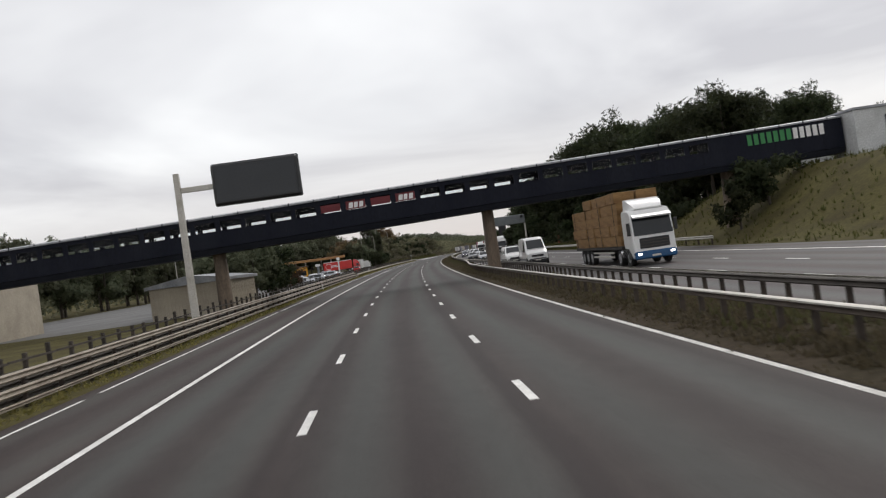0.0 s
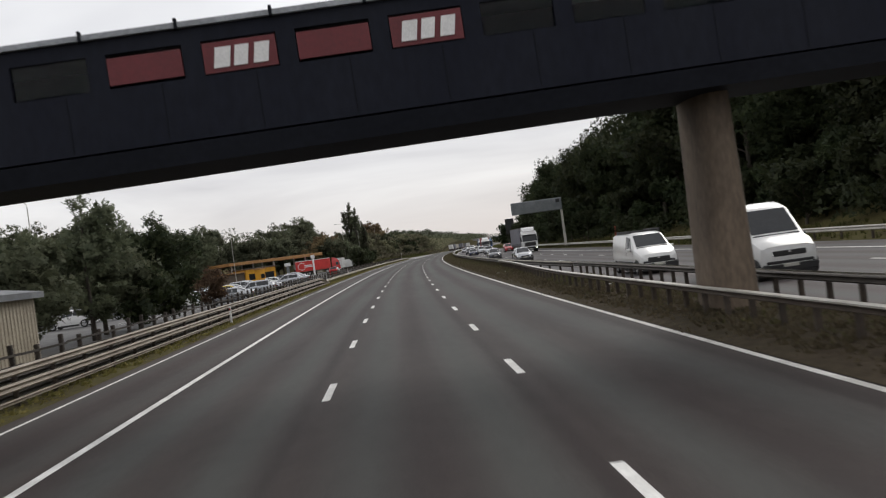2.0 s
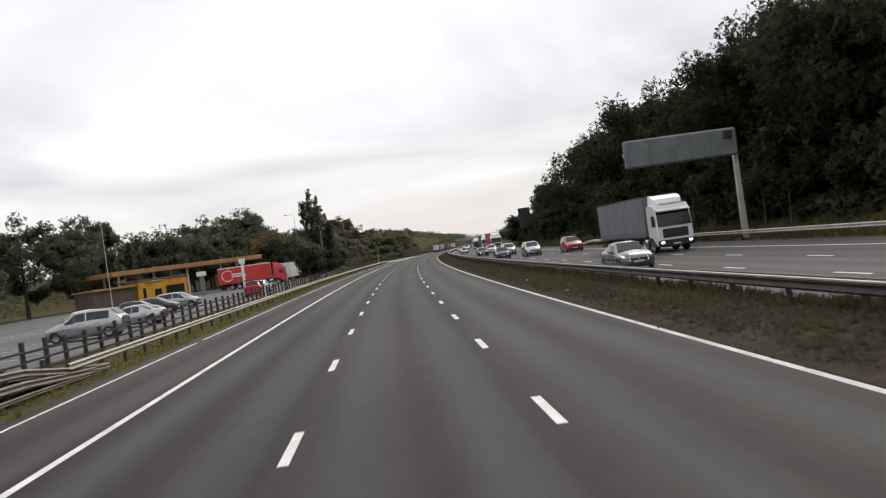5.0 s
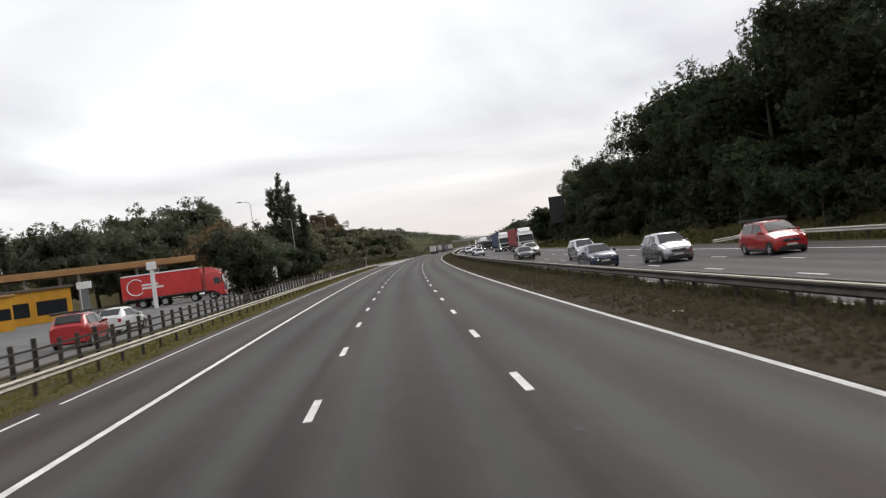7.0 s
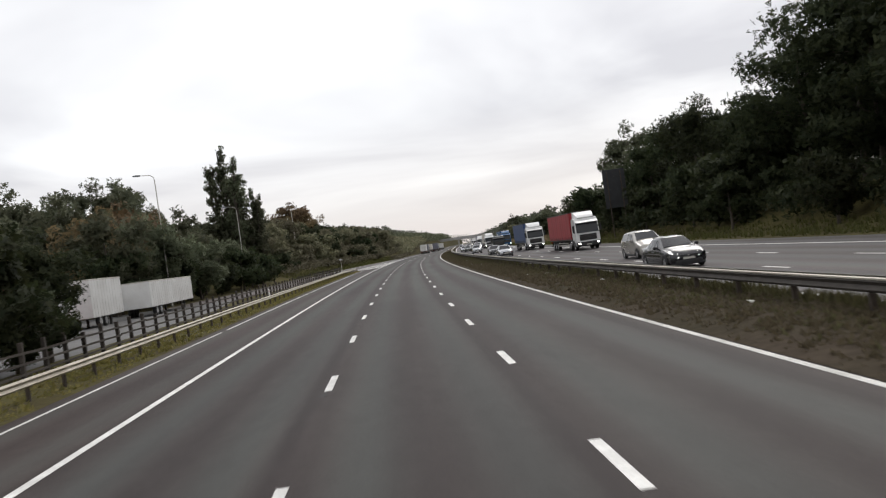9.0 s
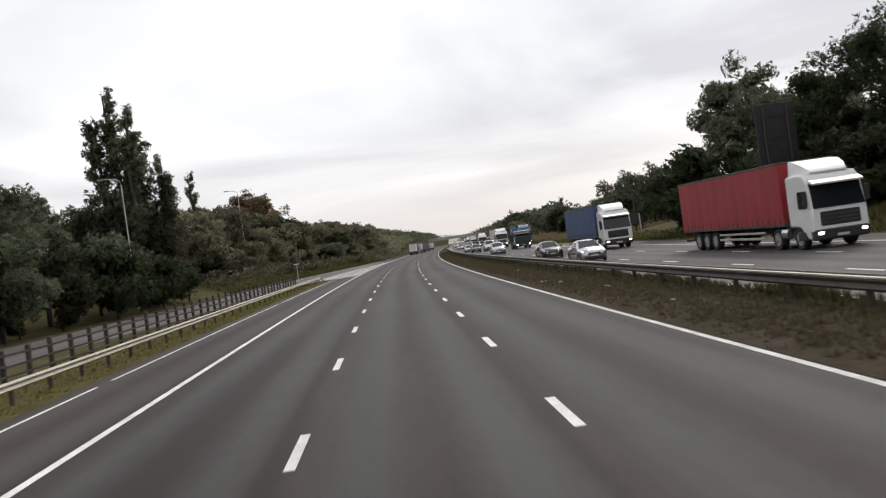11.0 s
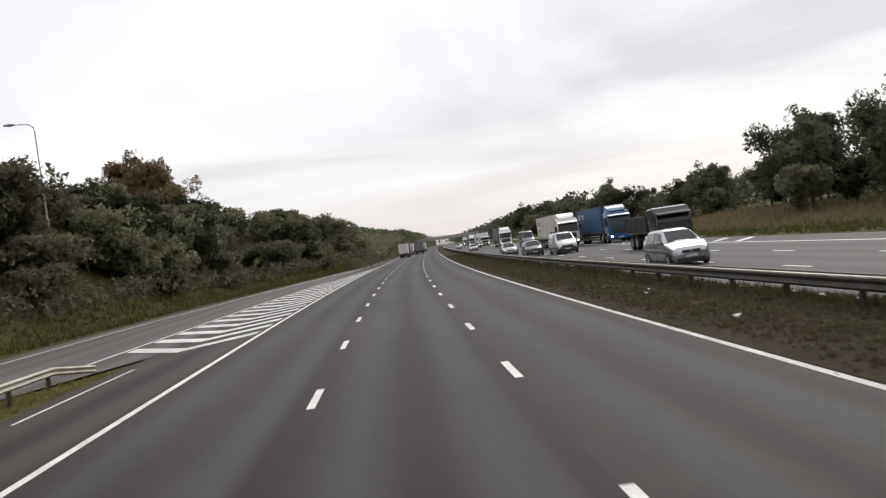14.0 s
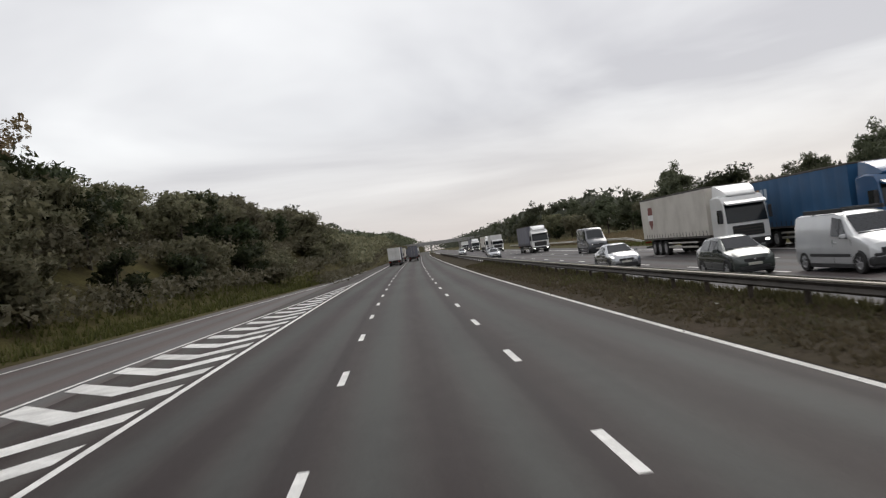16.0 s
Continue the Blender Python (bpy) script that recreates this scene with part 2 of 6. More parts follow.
def asphalt(name, dark, light, lanes):
    """Worn tarmac in the road's coordinates (u along, v across): polished wheel tracks, oil down the middle of each lane, patches and chippings."""
    m = bpy.data.materials.new(name)
    m.use_nodes = True
    n, l = m.node_tree.nodes, m.node_tree.links
    b = n["Principled BSDF"]
    b.inputs["Roughness"].default_value = 0.67
    b.inputs["Specular IOR Level"].default_value = 0.185
    uv = n.new("ShaderNodeUVMap")
    uv.uv_map = "road"

    def noise_at(scale, detail=3.0, rough=0.5):
        mp = n.new("ShaderNodeMapping")
        mp.inputs["Scale"].default_value = scale
        l.new(uv.outputs[0], mp.inputs[0])
        t = n.new("ShaderNodeTexNoise")
        t.inputs["Scale"].default_value, t.inputs["Detail"].default_value, t.inputs["Roughness"].default_value = 1.0, detail, rough
        l.new(mp.outputs[0], t.inputs["Vector"])
        return t.outputs[0]

    def math_node(op, a, c=None, d=None):
        t = n.new("ShaderNodeMath")
        t.operation = op
        for i, x in enumerate((a, c, d)):
            if x is None:
                continue
            if isinstance(x, (int, float)):
                t.inputs[i].default_value = x
            else:
                l.new(x, t.inputs[i])
        return t.outputs[0]

    sep = n.new("ShaderNodeSeparateXYZ")
    l.new(uv.outputs[0], sep.inputs[0])
    wander = math_node("MULTIPLY", noise_at((0.02, 0.4, 1)), 0.35)
    across = math_node("ADD", sep.outputs[1], wander)
    first, width = lanes
    phase = math_node("DIVIDE", math_node("SUBTRACT", across, first + 0.17), width)
    tracks = math_node("COSINE", math_node("MULTIPLY", phase, 4 * math.pi))  # two bands in each lane
    middle = math_node("COSINE", math_node("MULTIPLY", phase, 2 * math.pi))
    streak = noise_at((0.03, 1.25, 1), 3)
    patch = noise_at((0.06, 0.22, 1), 3)
    chips = noise_at((22, 22, 1), 2, 0.7)
    joint = math_node("POWER", 2.718, math_node("MULTIPLY", math_node("POWER", math_node("DIVIDE", math_node("ADD", math_node("MULTIPLY", math_node("PINGPONG", math_node("ADD", math_node("MULTIPLY", phase, width), 0.27), width / 2), 1.0), 0.0), 0.16), 2.0), -1.0))
    total = math_node("MULTIPLY", tracks, -0.31)
    total = math_node("ADD", total, math_node("MULTIPLY", middle, 0.05))
    total = math_node("SUBTRACT", total, math_node("MULTIPLY", joint, math_node("MULTIPLY", noise_at((0.12, 0.3, 1), 3), 0.85)))
    total = math_node("ADD", total, math_node("MULTIPLY", math_node("SUBTRACT", streak, 0.5), 1.0))
    total = math_node("ADD", total, math_node("MULTIPLY", math_node("SUBTRACT", patch, 0.5), 1.1))
    total = math_node("ADD", total, math_node("MULTIPLY", math_node("SUBTRACT", chips, 0.5), 0.9))
    mottle = noise_at((1.1, 2.6, 1), 4, 0.6)
    total = math_node("ADD", total, math_node("MULTIPLY", math_node("SUBTRACT", mottle, 0.5), 0.55))
    total = math_node("ADD", total, 0.5)
    mix = n.new("ShaderNodeMix")
    mix.data_type = "RGBA"
    mix.clamp_factor = True
    l.new(total, mix.inputs[0])
    mix.inputs[6].default_value, mix.inputs[7].default_value = (*dark, 1), (*light, 1)
    # reddish cast of one aggregate
    red = n.new("ShaderNodeMix")
    red.data_type, red.blend_type = "RGBA", "MULTIPLY"
    between = math_node("ADD", math_node("MULTIPLY", tracks, 0.5), 0.5)
    l.new(math_node("MULTIPLY", between, math_node("ADD", noise_at((0.05, 0.5, 1), 2), 0.45)), red.inputs[0])
    l.new(mix.outputs[2], red.inputs[6])
    red.inputs[7].default_value = (1.14, 0.93, 0.90, 1)
    shoulder = n.new("ShaderNodeMix")
    shoulder.data_type, shoulder.blend_type = "RGBA", "MULTIPLY"
    l.new(math_node("LESS_THAN", sep.outputs[1], first - 3.95 if first == 0 else -999.0), shoulder.inputs[0])
    l.new(red.outputs[2], shoulder.inputs[6])
    shoulder.inputs[7].default_value = (1.08, 0.97, 0.93, 1)
    l.new(shoulder.outputs[2], b.inputs["Base Color"])
    bp = n.new("ShaderNodeBump")
    bp.inputs["Strength"].default_value, bp.inputs["Distance"].default_value = 0.35, 0.01
    l.new(noise_at((60, 60, 1), 2), bp.inputs["Height"])
    l.new(bp.outputs[0], b.inputs["Normal"])
    return m


def clear_glass(name, tint, clear):
    """A thin pane: mostly see-through, with a real gloss."""
    m = bpy.data.materials.new(name)
    m.use_nodes = True
    n, l = m.node_tree.nodes, m.node_tree.links
    n.remove(n["Principled BSDF"])
    seen, gloss, mix = n.new("ShaderNodeBsdfTransparent"), n.new("ShaderNodeBsdfGlossy"), n.new("ShaderNodeMixShader")
    seen.inputs[0].default_value = (*tint, 1)
    gloss.inputs["Roughness"].default_value = 0.05
    fr = n.new("ShaderNodeFresnel")
    fr.inputs[0].default_value = 1.22
    l.new(fr.outputs[0], mix.inputs[0])
    l.new(seen.outputs[0], mix.inputs[1]), l.new(gloss.outputs[0], mix.inputs[2])
    l.new(mix.outputs[0], n["Material Output"].inputs[0])
    return m


def leaf_material(name, colour, second, ragged=0.0):
    """Foliage: every leaf spray its own tone, and every plant too. ragged: how far small gaps break up a spray."""
    m = bpy.data.materials.new(name)
    m.use_nodes = True
    n, l = m.node_tree.nodes, m.node_tree.links
    b = n["Principled BSDF"]
    b.inputs["Roughness"].default_value = 0.75
    b.inputs["Specular IOR Level"].default_value = 0.2
    geo, info = n.new("ShaderNodeNewGeometry"), n.new("ShaderNodeObjectInfo")
    mix = n.new("ShaderNodeMix")
    mix.data_type = "RGBA"
    l.new(geo.outputs["Random Per Island"], mix.inputs[0])
    mix.inputs[6].default_value, mix.inputs[7].default_value = (*colour, 1), (*second, 1)
    hsv = n.new("ShaderNodeHueSaturation")
    tr, hr = n.new("ShaderNodeMapRange"), n.new("ShaderNodeMapRange")
    tr.inputs[3].default_value, tr.inputs[4].default_value = 0.7, 1.3
    hr.inputs[3].default_value, hr.inputs[4].default_value = 0.475, 0.515
    l.new(info.outputs["Random"], tr.inputs[0]), l.new(info.outputs["Random"], hr.inputs[0])
    l.new(tr.outputs[0], hsv.inputs["Value"]), l.new(hr.outputs[0], hsv.inputs["Hue"])
    l.new(mix.outputs[2], hsv.inputs["Color"])
    l.new(hsv.outputs[0], b.inputs["Base Color"])
    # light passes through the leaves
    through_leaf, both = n.new("ShaderNodeBsdfTranslucent"), n.new("ShaderNodeMixShader")
    l.new(hsv.outputs[0], through_leaf.inputs[0])
    both.inputs[0].default_value = 0.4
    l.new(b.outputs[0], both.inputs[1]), l.new(through_leaf.outputs[0], both.inputs[2])
    l.new(both.outputs[0], n["Material Output"].inputs[0])
    if ragged:
        tc, holes, cut = n.new("ShaderNodeTexCoord"), n.new("ShaderNodeTexNoise"), n.new("ShaderNodeMath")
        holes.inputs["Scale"].default_value, holes.inputs["Detail"].default_value = 6.5, 3.0
        l.new(tc.outputs["Object"], holes.inputs["Vector"])
        cut.operation = "LESS_THAN"
        l.new(holes.outputs[0], cut.inputs[0])
        cut.inputs[1].default_value = ragged
        l.new(cut.outputs[0], b.inputs["Alpha"])
        share = n.new("ShaderNodeMath")
        share.operation = "MULTIPLY"
        l.new(cut.outputs[0], share.inputs[0])
        share.inputs[1].default_value = 0.4
        l.new(share.outputs[0], both.inputs[0])
    return m


TARMAC = asphalt("worn_tarmac", (0.0212, 0.0176, 0.0172), (0.0590, 0.0598, 0.0553), (0.0, 3.65))
TARMAC_FAR = asphalt("opposite_tarmac", (0.056, 0.056, 0.057), (0.098, 0.097, 0.096), (11.75, 3.65))
TARMAC_SLIP = asphalt("slip_tarmac", (0.088, 0.085, 0.082), (0.138, 0.134, 0.13), (-13, 4.0))
TARMAC_PARK = material("car_park_tarmac", (0.13, 0.128, 0.125), 0.8, second=(0.075, 0.074, 0.073), scale=0.15, amount=0.8, bump=0.2)
PAINT_EDGE = material("worn_edge_line_paint", (0.66, 0.645, 0.61), 0.65, second=(0.40, 0.39, 0.36), scale=1.1, amount=0.75, bump=0.2)
PAINT_ROAD = material("road_paint", (0.80, 0.79, 0.76), 0.6, second=(0.42, 0.41, 0.39), scale=1.3, amount=0.55, bump=0.2, random_tint=0.1)
GRASS = material("dry_verge_grass", (0.088, 0.078, 0.029), 0.95, second=(0.055, 0.045, 0.02), scale=0.35, amount=0.9, bump=0.7, bump_scale=9, spec=0.1)
SOIL = material("reservation_soil", (0.062, 0.049, 0.036), 0.95, second=(0.047, 0.041, 0.026), scale=0.3, amount=0.9, bump=0.7, bump_scale=11, spec=0.03)
BLADES = leaf_material("grass_blades", (0.12, 0.115, 0.036), (0.23, 0.19, 0.07))
BLADES_DULL = leaf_material("dull_weed_blades", (0.072, 0.058, 0.037), (0.105, 0.085, 0.054))
BLADES_OLIVE = leaf_material("olive_grass_blades", (0.058, 0.055, 0.026), (0.098, 0.090, 0.044))
BLADES_GREEN = leaf_material("green_grass_blades", (0.058, 0.066, 0.02), (0.115, 0.115, 0.04))
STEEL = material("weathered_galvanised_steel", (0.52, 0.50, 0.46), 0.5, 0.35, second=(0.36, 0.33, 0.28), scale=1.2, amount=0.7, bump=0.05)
STEEL_WARM = material("dusty_galvanised_steel", (0.47, 0.44, 0.37), 0.55, 0.25, second=(0.33, 0.29, 0.23), scale=1.0, amount=0.75, bump=0.06)
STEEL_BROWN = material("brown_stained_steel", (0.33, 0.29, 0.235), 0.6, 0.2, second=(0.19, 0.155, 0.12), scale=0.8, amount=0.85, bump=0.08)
# Grime, and on the barriers also shade, is in this dark steel.
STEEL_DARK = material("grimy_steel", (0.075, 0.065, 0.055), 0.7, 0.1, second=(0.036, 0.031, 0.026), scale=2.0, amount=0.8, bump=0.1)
POST = material("brown_steel_post", (0.06, 0.045, 0.034), 0.75, 0.1, second=(0.03, 0.024, 0.02), scale=4, amount=0.7, random_tint=0.2)
TIMBER = material("dark_creosoted_timber", (0.052, 0.042, 0.034), 0.85, second=(0.028, 0.022, 0.018), scale=5, amount=0.8, bump=0.4, random_tint=0.25)
CONCRETE = material("stained_concrete", (0.17, 0.128, 0.092), 0.85, second=(0.068, 0.051, 0.037), scale=0.8, amount=0.85, bump=0.25, stretch=(1, 1, 0.35))
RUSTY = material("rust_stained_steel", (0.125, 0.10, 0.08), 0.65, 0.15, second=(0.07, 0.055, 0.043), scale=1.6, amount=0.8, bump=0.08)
CONCRETE_GREY = material("pale_grey_concrete", (0.36, 0.355, 0.345), 0.85, second=(0.27, 0.265, 0.255), scale=0.5, amount=0.8, stretch=(1, 1, 0.35))
CLADDING = material("navy_steel_cladding", (0.0085, 0.010, 0.018), 0.55, 0.0, second=(0.017, 0.019, 0.027), scale=0.4, amount=0.6, bump=0.04, stretch=(1, 1, 0.4), spec=0.12)
CLADDING_LOW = material("dull_dark_cladding", (0.012, 0.0135, 0.019), 0.7, second=(0.007, 0.008, 0.012), scale=0.5, amount=0.6, bump=0.05, spec=0.12)
ROOF_EDGE = material("grey_roof_edge", (0.30, 0.31, 0.33), 0.4, 0.4, second=(0.17, 0.18, 0.19), scale=1.0, amount=0.7)
WINDOW = clear_glass("bridge_window_glass", (0.93, 0.95, 0.96), 0.7)
RED_PANEL = material("red_sign_panel", (0.13, 0.010, 0.015), 0.5, second=(0.085, 0.007, 0.010), scale=0.9, amount=0.5)
WHITE_SIGN = material("white_sign_face", (0.80, 0.79, 0.78), 0.45, second=(0.62, 0.61, 0.6), scale=2, amount=0.4)
GREEN_SIGN = material("green_sign_face", (0.035, 0.22, 0.065), 0.5, second=(0.022, 0.14, 0.045), scale=2, amount=0.4)
SIGN_BLACK = material("matt_black_sign", (0.017, 0.018, 0.02), 0.5, second=(0.028, 0.03, 0.033), scale=1.5, amount=0.6)
SIGN_GREY = material("grey_sign_back", (0.17, 0.185, 0.19), 0.55, 0.1, second=(0.11, 0.12, 0.125), scale=1.1, amount=0.6)
RENDER_WHITE = material("white_rendered_wall", (0.52, 0.53, 0.53), 0.85, second=(0.38, 0.385, 0.38), scale=0.6, amount=0.7, bump=0.1)
CREAM = material("cream_profiled_sheet", (0.42, 0.37, 0.29), 0.6, second=(0.29, 0.25, 0.19), scale=0.7, amount=0.6)
ORANGE = material("orange_canopy_fascia", (0.40, 0.215, 0.08), 0.5, second=(0.28, 0.14, 0.05), scale=0.6, amount=0.6)
YELLOW = material("yellow_fascia", (0.68, 0.33, 0.02), 0.5, second=(0.5, 0.22, 0.015), scale=0.6, amount=0.6)
BROWN_ROOF = material("brown_underside", (0.13, 0.10, 0.075), 0.7, second=(0.08, 0.06, 0.045), scale=0.6, amount=0.6)
BARK = material("bark", (0.075, 0.06, 0.045), 0.9, second=(0.035, 0.03, 0.024), scale=3, amount=0.9, bump=0.8, bump_scale=14, stretch=(1, 1, 0.25))
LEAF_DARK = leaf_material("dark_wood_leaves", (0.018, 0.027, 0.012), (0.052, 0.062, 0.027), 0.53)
# The next two leaf colours have haze mixed in: paler than the foliage itself.
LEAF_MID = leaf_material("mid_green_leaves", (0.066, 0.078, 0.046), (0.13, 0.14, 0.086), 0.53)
LEAF_OLIVE = leaf_material("olive_scrub_leaves", (0.115, 0.115, 0.068), (0.195, 0.185, 0.115), 0.55)
LEAF_RUST = leaf_material("rusty_autumn_leaves", (0.105, 0.074, 0.04), (0.18, 0.128, 0.07), 0.55)
# Far leaves take the grey of aerial haze into their colour.
LEAF_HILL = leaf_material("distant_woodland", (0.075, 0.085, 0.062), (0.13, 0.135, 0.10))
RUBBER = material("tyre_rubber", (0.018, 0.018, 0.018), 0.85, second=(0.035, 0.033, 0.03), scale=3, amount=0.6)
RIM = material("alloy_rim", (0.42, 0.42, 0.43), 0.35, 0.7, second=(0.2, 0.2, 0.2), scale=5, amount=0.5)
CAR_GLASS = material("dark_vehicle_glass", (0.022, 0.025, 0.028), 0.07, second=(0.034, 0.037, 0.04), scale=0.6, amount=0.3, spec=0.45)
CAB_GLASS = material("dark_cab_glass", (0.010, 0.013, 0.016), 0.08, second=(0.018, 0.021, 0.025), scale=0.6, amount=0.3, spec=0.35)
BLACK_PLASTIC = material("black_plastic", (0.02, 0.02, 0.021), 0.6, second=(0.035, 0.035, 0.036), scale=4, amount=0.5)
CHASSIS = material("grimy_chassis", (0.035, 0.033, 0.031), 0.75, 0.2, second=(0.07, 0.06, 0.05), scale=2, amount=0.7)
PLATE = material("number_plate_blank", (0.5, 0.49, 0.44), 0.5, second=(0.36, 0.35, 0.31), scale=3, amount=0.3)
CHROME = material("bright_trim", (0.6, 0.6, 0.61), 0.2, 0.9, second=(0.4, 0.4, 0.41), scale=4, amount=0.3)
TAIL_RED = material("red_lens", (0.35, 0.015, 0.012), 0.25, second=(0.2, 0.01, 0.01), scale=4, amount=0.4)
STRAW = leaf_material("straw_blades", (0.19, 0.16, 0.085), (0.31, 0.265, 0.155))
HAY = material("baled_straw", (0.255, 0.15, 0.062), 0.95, second=(0.165, 0.092, 0.036), scale=1.3, amount=0.9, bump=0.9, bump_scale=16, stretch=(0.5, 0.5, 2.5))


def lamp_lens():
    m = bpy.data.materials.new("lit_headlamp")
    m.use_nodes = True
    b = m.node_tree.nodes["Principled BSDF"]
    b.inputs["Base Color"].default_value = (0.85, 0.86, 0.88, 1)
    b.inputs["Roughness"].default_value = 0.1
    b.inputs["Emission Color"].default_value = (1.0, 0.97, 0.9, 1)
    b.inputs["Emission Strength"].default_value = 5.0
    return m


LAMP_LIT = lamp_lens()
LAMP_OFF = material("clear_lamp_lens", (0.05, 0.055, 0.062), 0.08, 0.3, second=(0.22, 0.23, 0.25), scale=6, amount=0.5, coat=0.5)
PAINTS = {}


def car_paint(name, colour, metal=0.25):
    if name not in PAINTS:
        PAINTS[name] = material(name + "_paint", colour, 0.27, metal, second=tuple(c * 0.8 + 0.012 for c in colour), scale=1.2, amount=0.4, coat=0.6, grainy=0.15)
    return PAINTS[name]

# ---- ground ----
def smooth_step(a, b, x):
    t = min(1.0, max(0.0, (x - a) / (b - a)))
    return t * t * (3 - 2 * t)


def slip_right(s):
    """Right edge line of the slip road that joins from the left."""
    if 360 < s < 491:
        return float(np.interp(s, (360, 378, 394, 408, 418, 433, 459, 491), (-10.11, -9.5, -9.1, -8.68, -8.24, -7.42, -5.78, -3.85)))
    return -9.25 + (s - 378) * 0.0478 if s > 360 else -10.11 - (360 - s) * 0.075 - max(0, 330 - s) ** 2 * 0.0012


def slip_left(s):
    return slip_right(s) - 6.6 + smooth_step(378, 520, s) * 2.1


def land(s, d):
    """Height of the ground."""
    bumps = noise.noise(Vector((s * 0.03, d * 0.05, 3.0))) * 0.5
    if -7.2 < d < 8.0 or 11.2 < d < 25.6:
        return -0.06
    if 8.0 <= d <= 11.2:
        return 0.03 + 0.12 * math.sin((d - 8.0) / 3.2 * math.pi)
    if d >= 25.6:
        steep = 3.2 * smooth_step(27.5, 40, d) + 2.5 * smooth_step(40, 70, d)
        low = 0.45 * smooth_step(27, 36, d) + 0.8 * smooth_step(34, 60, d)
        w = smooth_step(345, 400, s)
        z = 0.03 + steep * (1 - w) + low * w
        ramp = 5.6 * smooth_step(26.5, 38, d)
        r = smooth_step(28, 44, s) * (1 - smooth_step(70, 92, s))
        z = z * (1 - r) + ramp * r
        return z + bumps * smooth_step(27, 34, d)
    # left: flat by the services, then a bank beyond the slip road
    z = 0.02
    w = smooth_step(330, 395, s)
    if w > 0:
        off = slip_left(s) - 2.2 - d
        if off > 0:
            z += w * (6.5 * smooth_step(0, 13, off) + 3.5 * smooth_step(13, 40, off) + bumps * smooth_step(0, 5, off))
        elif s > 369 and d > slip_left(s) - 2.2:
            z = -0.06
    return z


D_ROWS = [-1300, -700, -350, -160, -90, -65, -50, -42, -36, -32, -28, -25, -22, -19.5, -17.5, -15.5, -14, -12, -10, -8.6, -7.25, -7.1, -3, 2, 7.0, 7.9, 8.1, 8.8, 9.6, 10.4, 11.1, 11.3, 15, 20, 25.5, 25.7, 26.6, 28, 30, 32, 34, 37, 41, 46, 53, 65, 90, 150, 320, 700, 1300]
S_ROWS = along(-350, -50, 30) + along(-42, 620, 8) + along(650, 2500, 60)
g = Shape()
g.v = [tuple(rp(s, d, land(s, d))) for s in S_ROWS for d in D_ROWS]
nd = len(D_ROWS)
g.f = [(i * nd + k, i * nd + k + 1, (i + 1) * nd + k + 1, (i + 1) * nd + k) for i in range(len(S_ROWS) - 1) for k in range(nd - 1)]
ground = part("ground", g, GRASS, smooth=80)
tagged(ground, "rough dry grass of verges, banks and fields beside the motorway", "ground", kind="structure")

# ---- carriageways ----
def paved(name, s0, s1, d0, d1, z, mat, label, columns=6, step=8.0):
    rows = along(s0, s1, step)
    sh, sd = Shape(), []
    for s in rows:
        a, b = value_at(d0, s), value_at(d1, s)
        for k in range(columns + 1):
            d = a + (b - a) * k / columns
            sh.v.append(tuple(rp(s, d, value_at(z, s))))
            sd.append((s, d))
    c = columns + 1
    sh.f = [(i * c + k, i * c + k + 1, (i + 1) * c + k + 1, (i + 1) * c + k) for i in range(len(rows) - 1) for k in range(columns)]
    ob = part(name, sh, mat)
    road_uv(ob.data, sd)
    return tagged(ob, label, "road", kind="structure")


NEAR_LEFT, NEAR_RIGHT, FAR_LEFT, FAR_RIGHT = -7.15, 7.8, 11.3, 25.6
road_near = paved("road", -120, 1700, NEAR_LEFT, NEAR_RIGHT, 0.0, TARMAC, "worn grey tarmac carriageway with three lanes and a hard shoulder")
road_far = paved("road_opposite", -120, 1700, FAR_LEFT, FAR_RIGHT, 0.0, TARMAC_FAR, "pale worn tarmac opposite carriageway with three lanes")
slip = paved("slip_road", 304, 560, lambda s: slip_left(s) - 1.6, lambda s: min(slip_right(s) + (5.6 if s > 372 else 0.5), -7.1), lambda s: 0.035 - 0.047 * smooth_step(366, 374, s), TARMAC_SLIP, "pale tarmac slip road joining the motorway")
lane_right = paved("slip_road_opposite", 380, 620, 25.55, lambda s: 26.2 + 2.4 * smooth_step(385, 405, s) * (1 - smooth_step(520, 610, s)), 0.004, TARMAC_FAR, "pale tarmac merging lane of the opposite carriageway", columns=2)

soil_rows = [(7.57, -0.004), (7.9, 0.03), (8.1, 0.055), (8.8, 0.11), (9.6, 0.16), (10.4, 0.12), (11.1, 0.055), (11.3, 0.0)]
soil = Shape().loft([[rp(s, d, z + 0.012 + (0.04 * noise.noise(Vector((s * 0.4, d * 0.9, 1.0))) if 8 < d < 11.2 else 0)) for d, z in soil_rows] for s in along(-100, 1000, 4)], False, False)
reservation = tagged(part("reservation", soil, SOIL, smooth=80), "bare dark soil and thin weeds of the central reservation", "verge", kind="structure")

# ---- road markings ----
PAINT_Z = 0.006


def line(name, s0, s1, d, width, parent, z=PAINT_Z, paint=None):
    """A painted line: a thin slab with its own thickness."""
    sec = lambda s: [(value_at(d, s) - width / 2, z - 0.005), (value_at(d, s) + width / 2, z - 0.005), (value_at(d, s) + width / 2, z), (value_at(d, s) - width / 2, z)]
    return part(name, ribbon(s0, s1, sec, 6.0), paint or PAINT_ROAD, parent)


line("edge_line", -80, 1200, -3.85, 0.17, road_near)
line("edge_line", -80, 1200, 7.45, 0.14, road_near, paint=PAINT_EDGE)
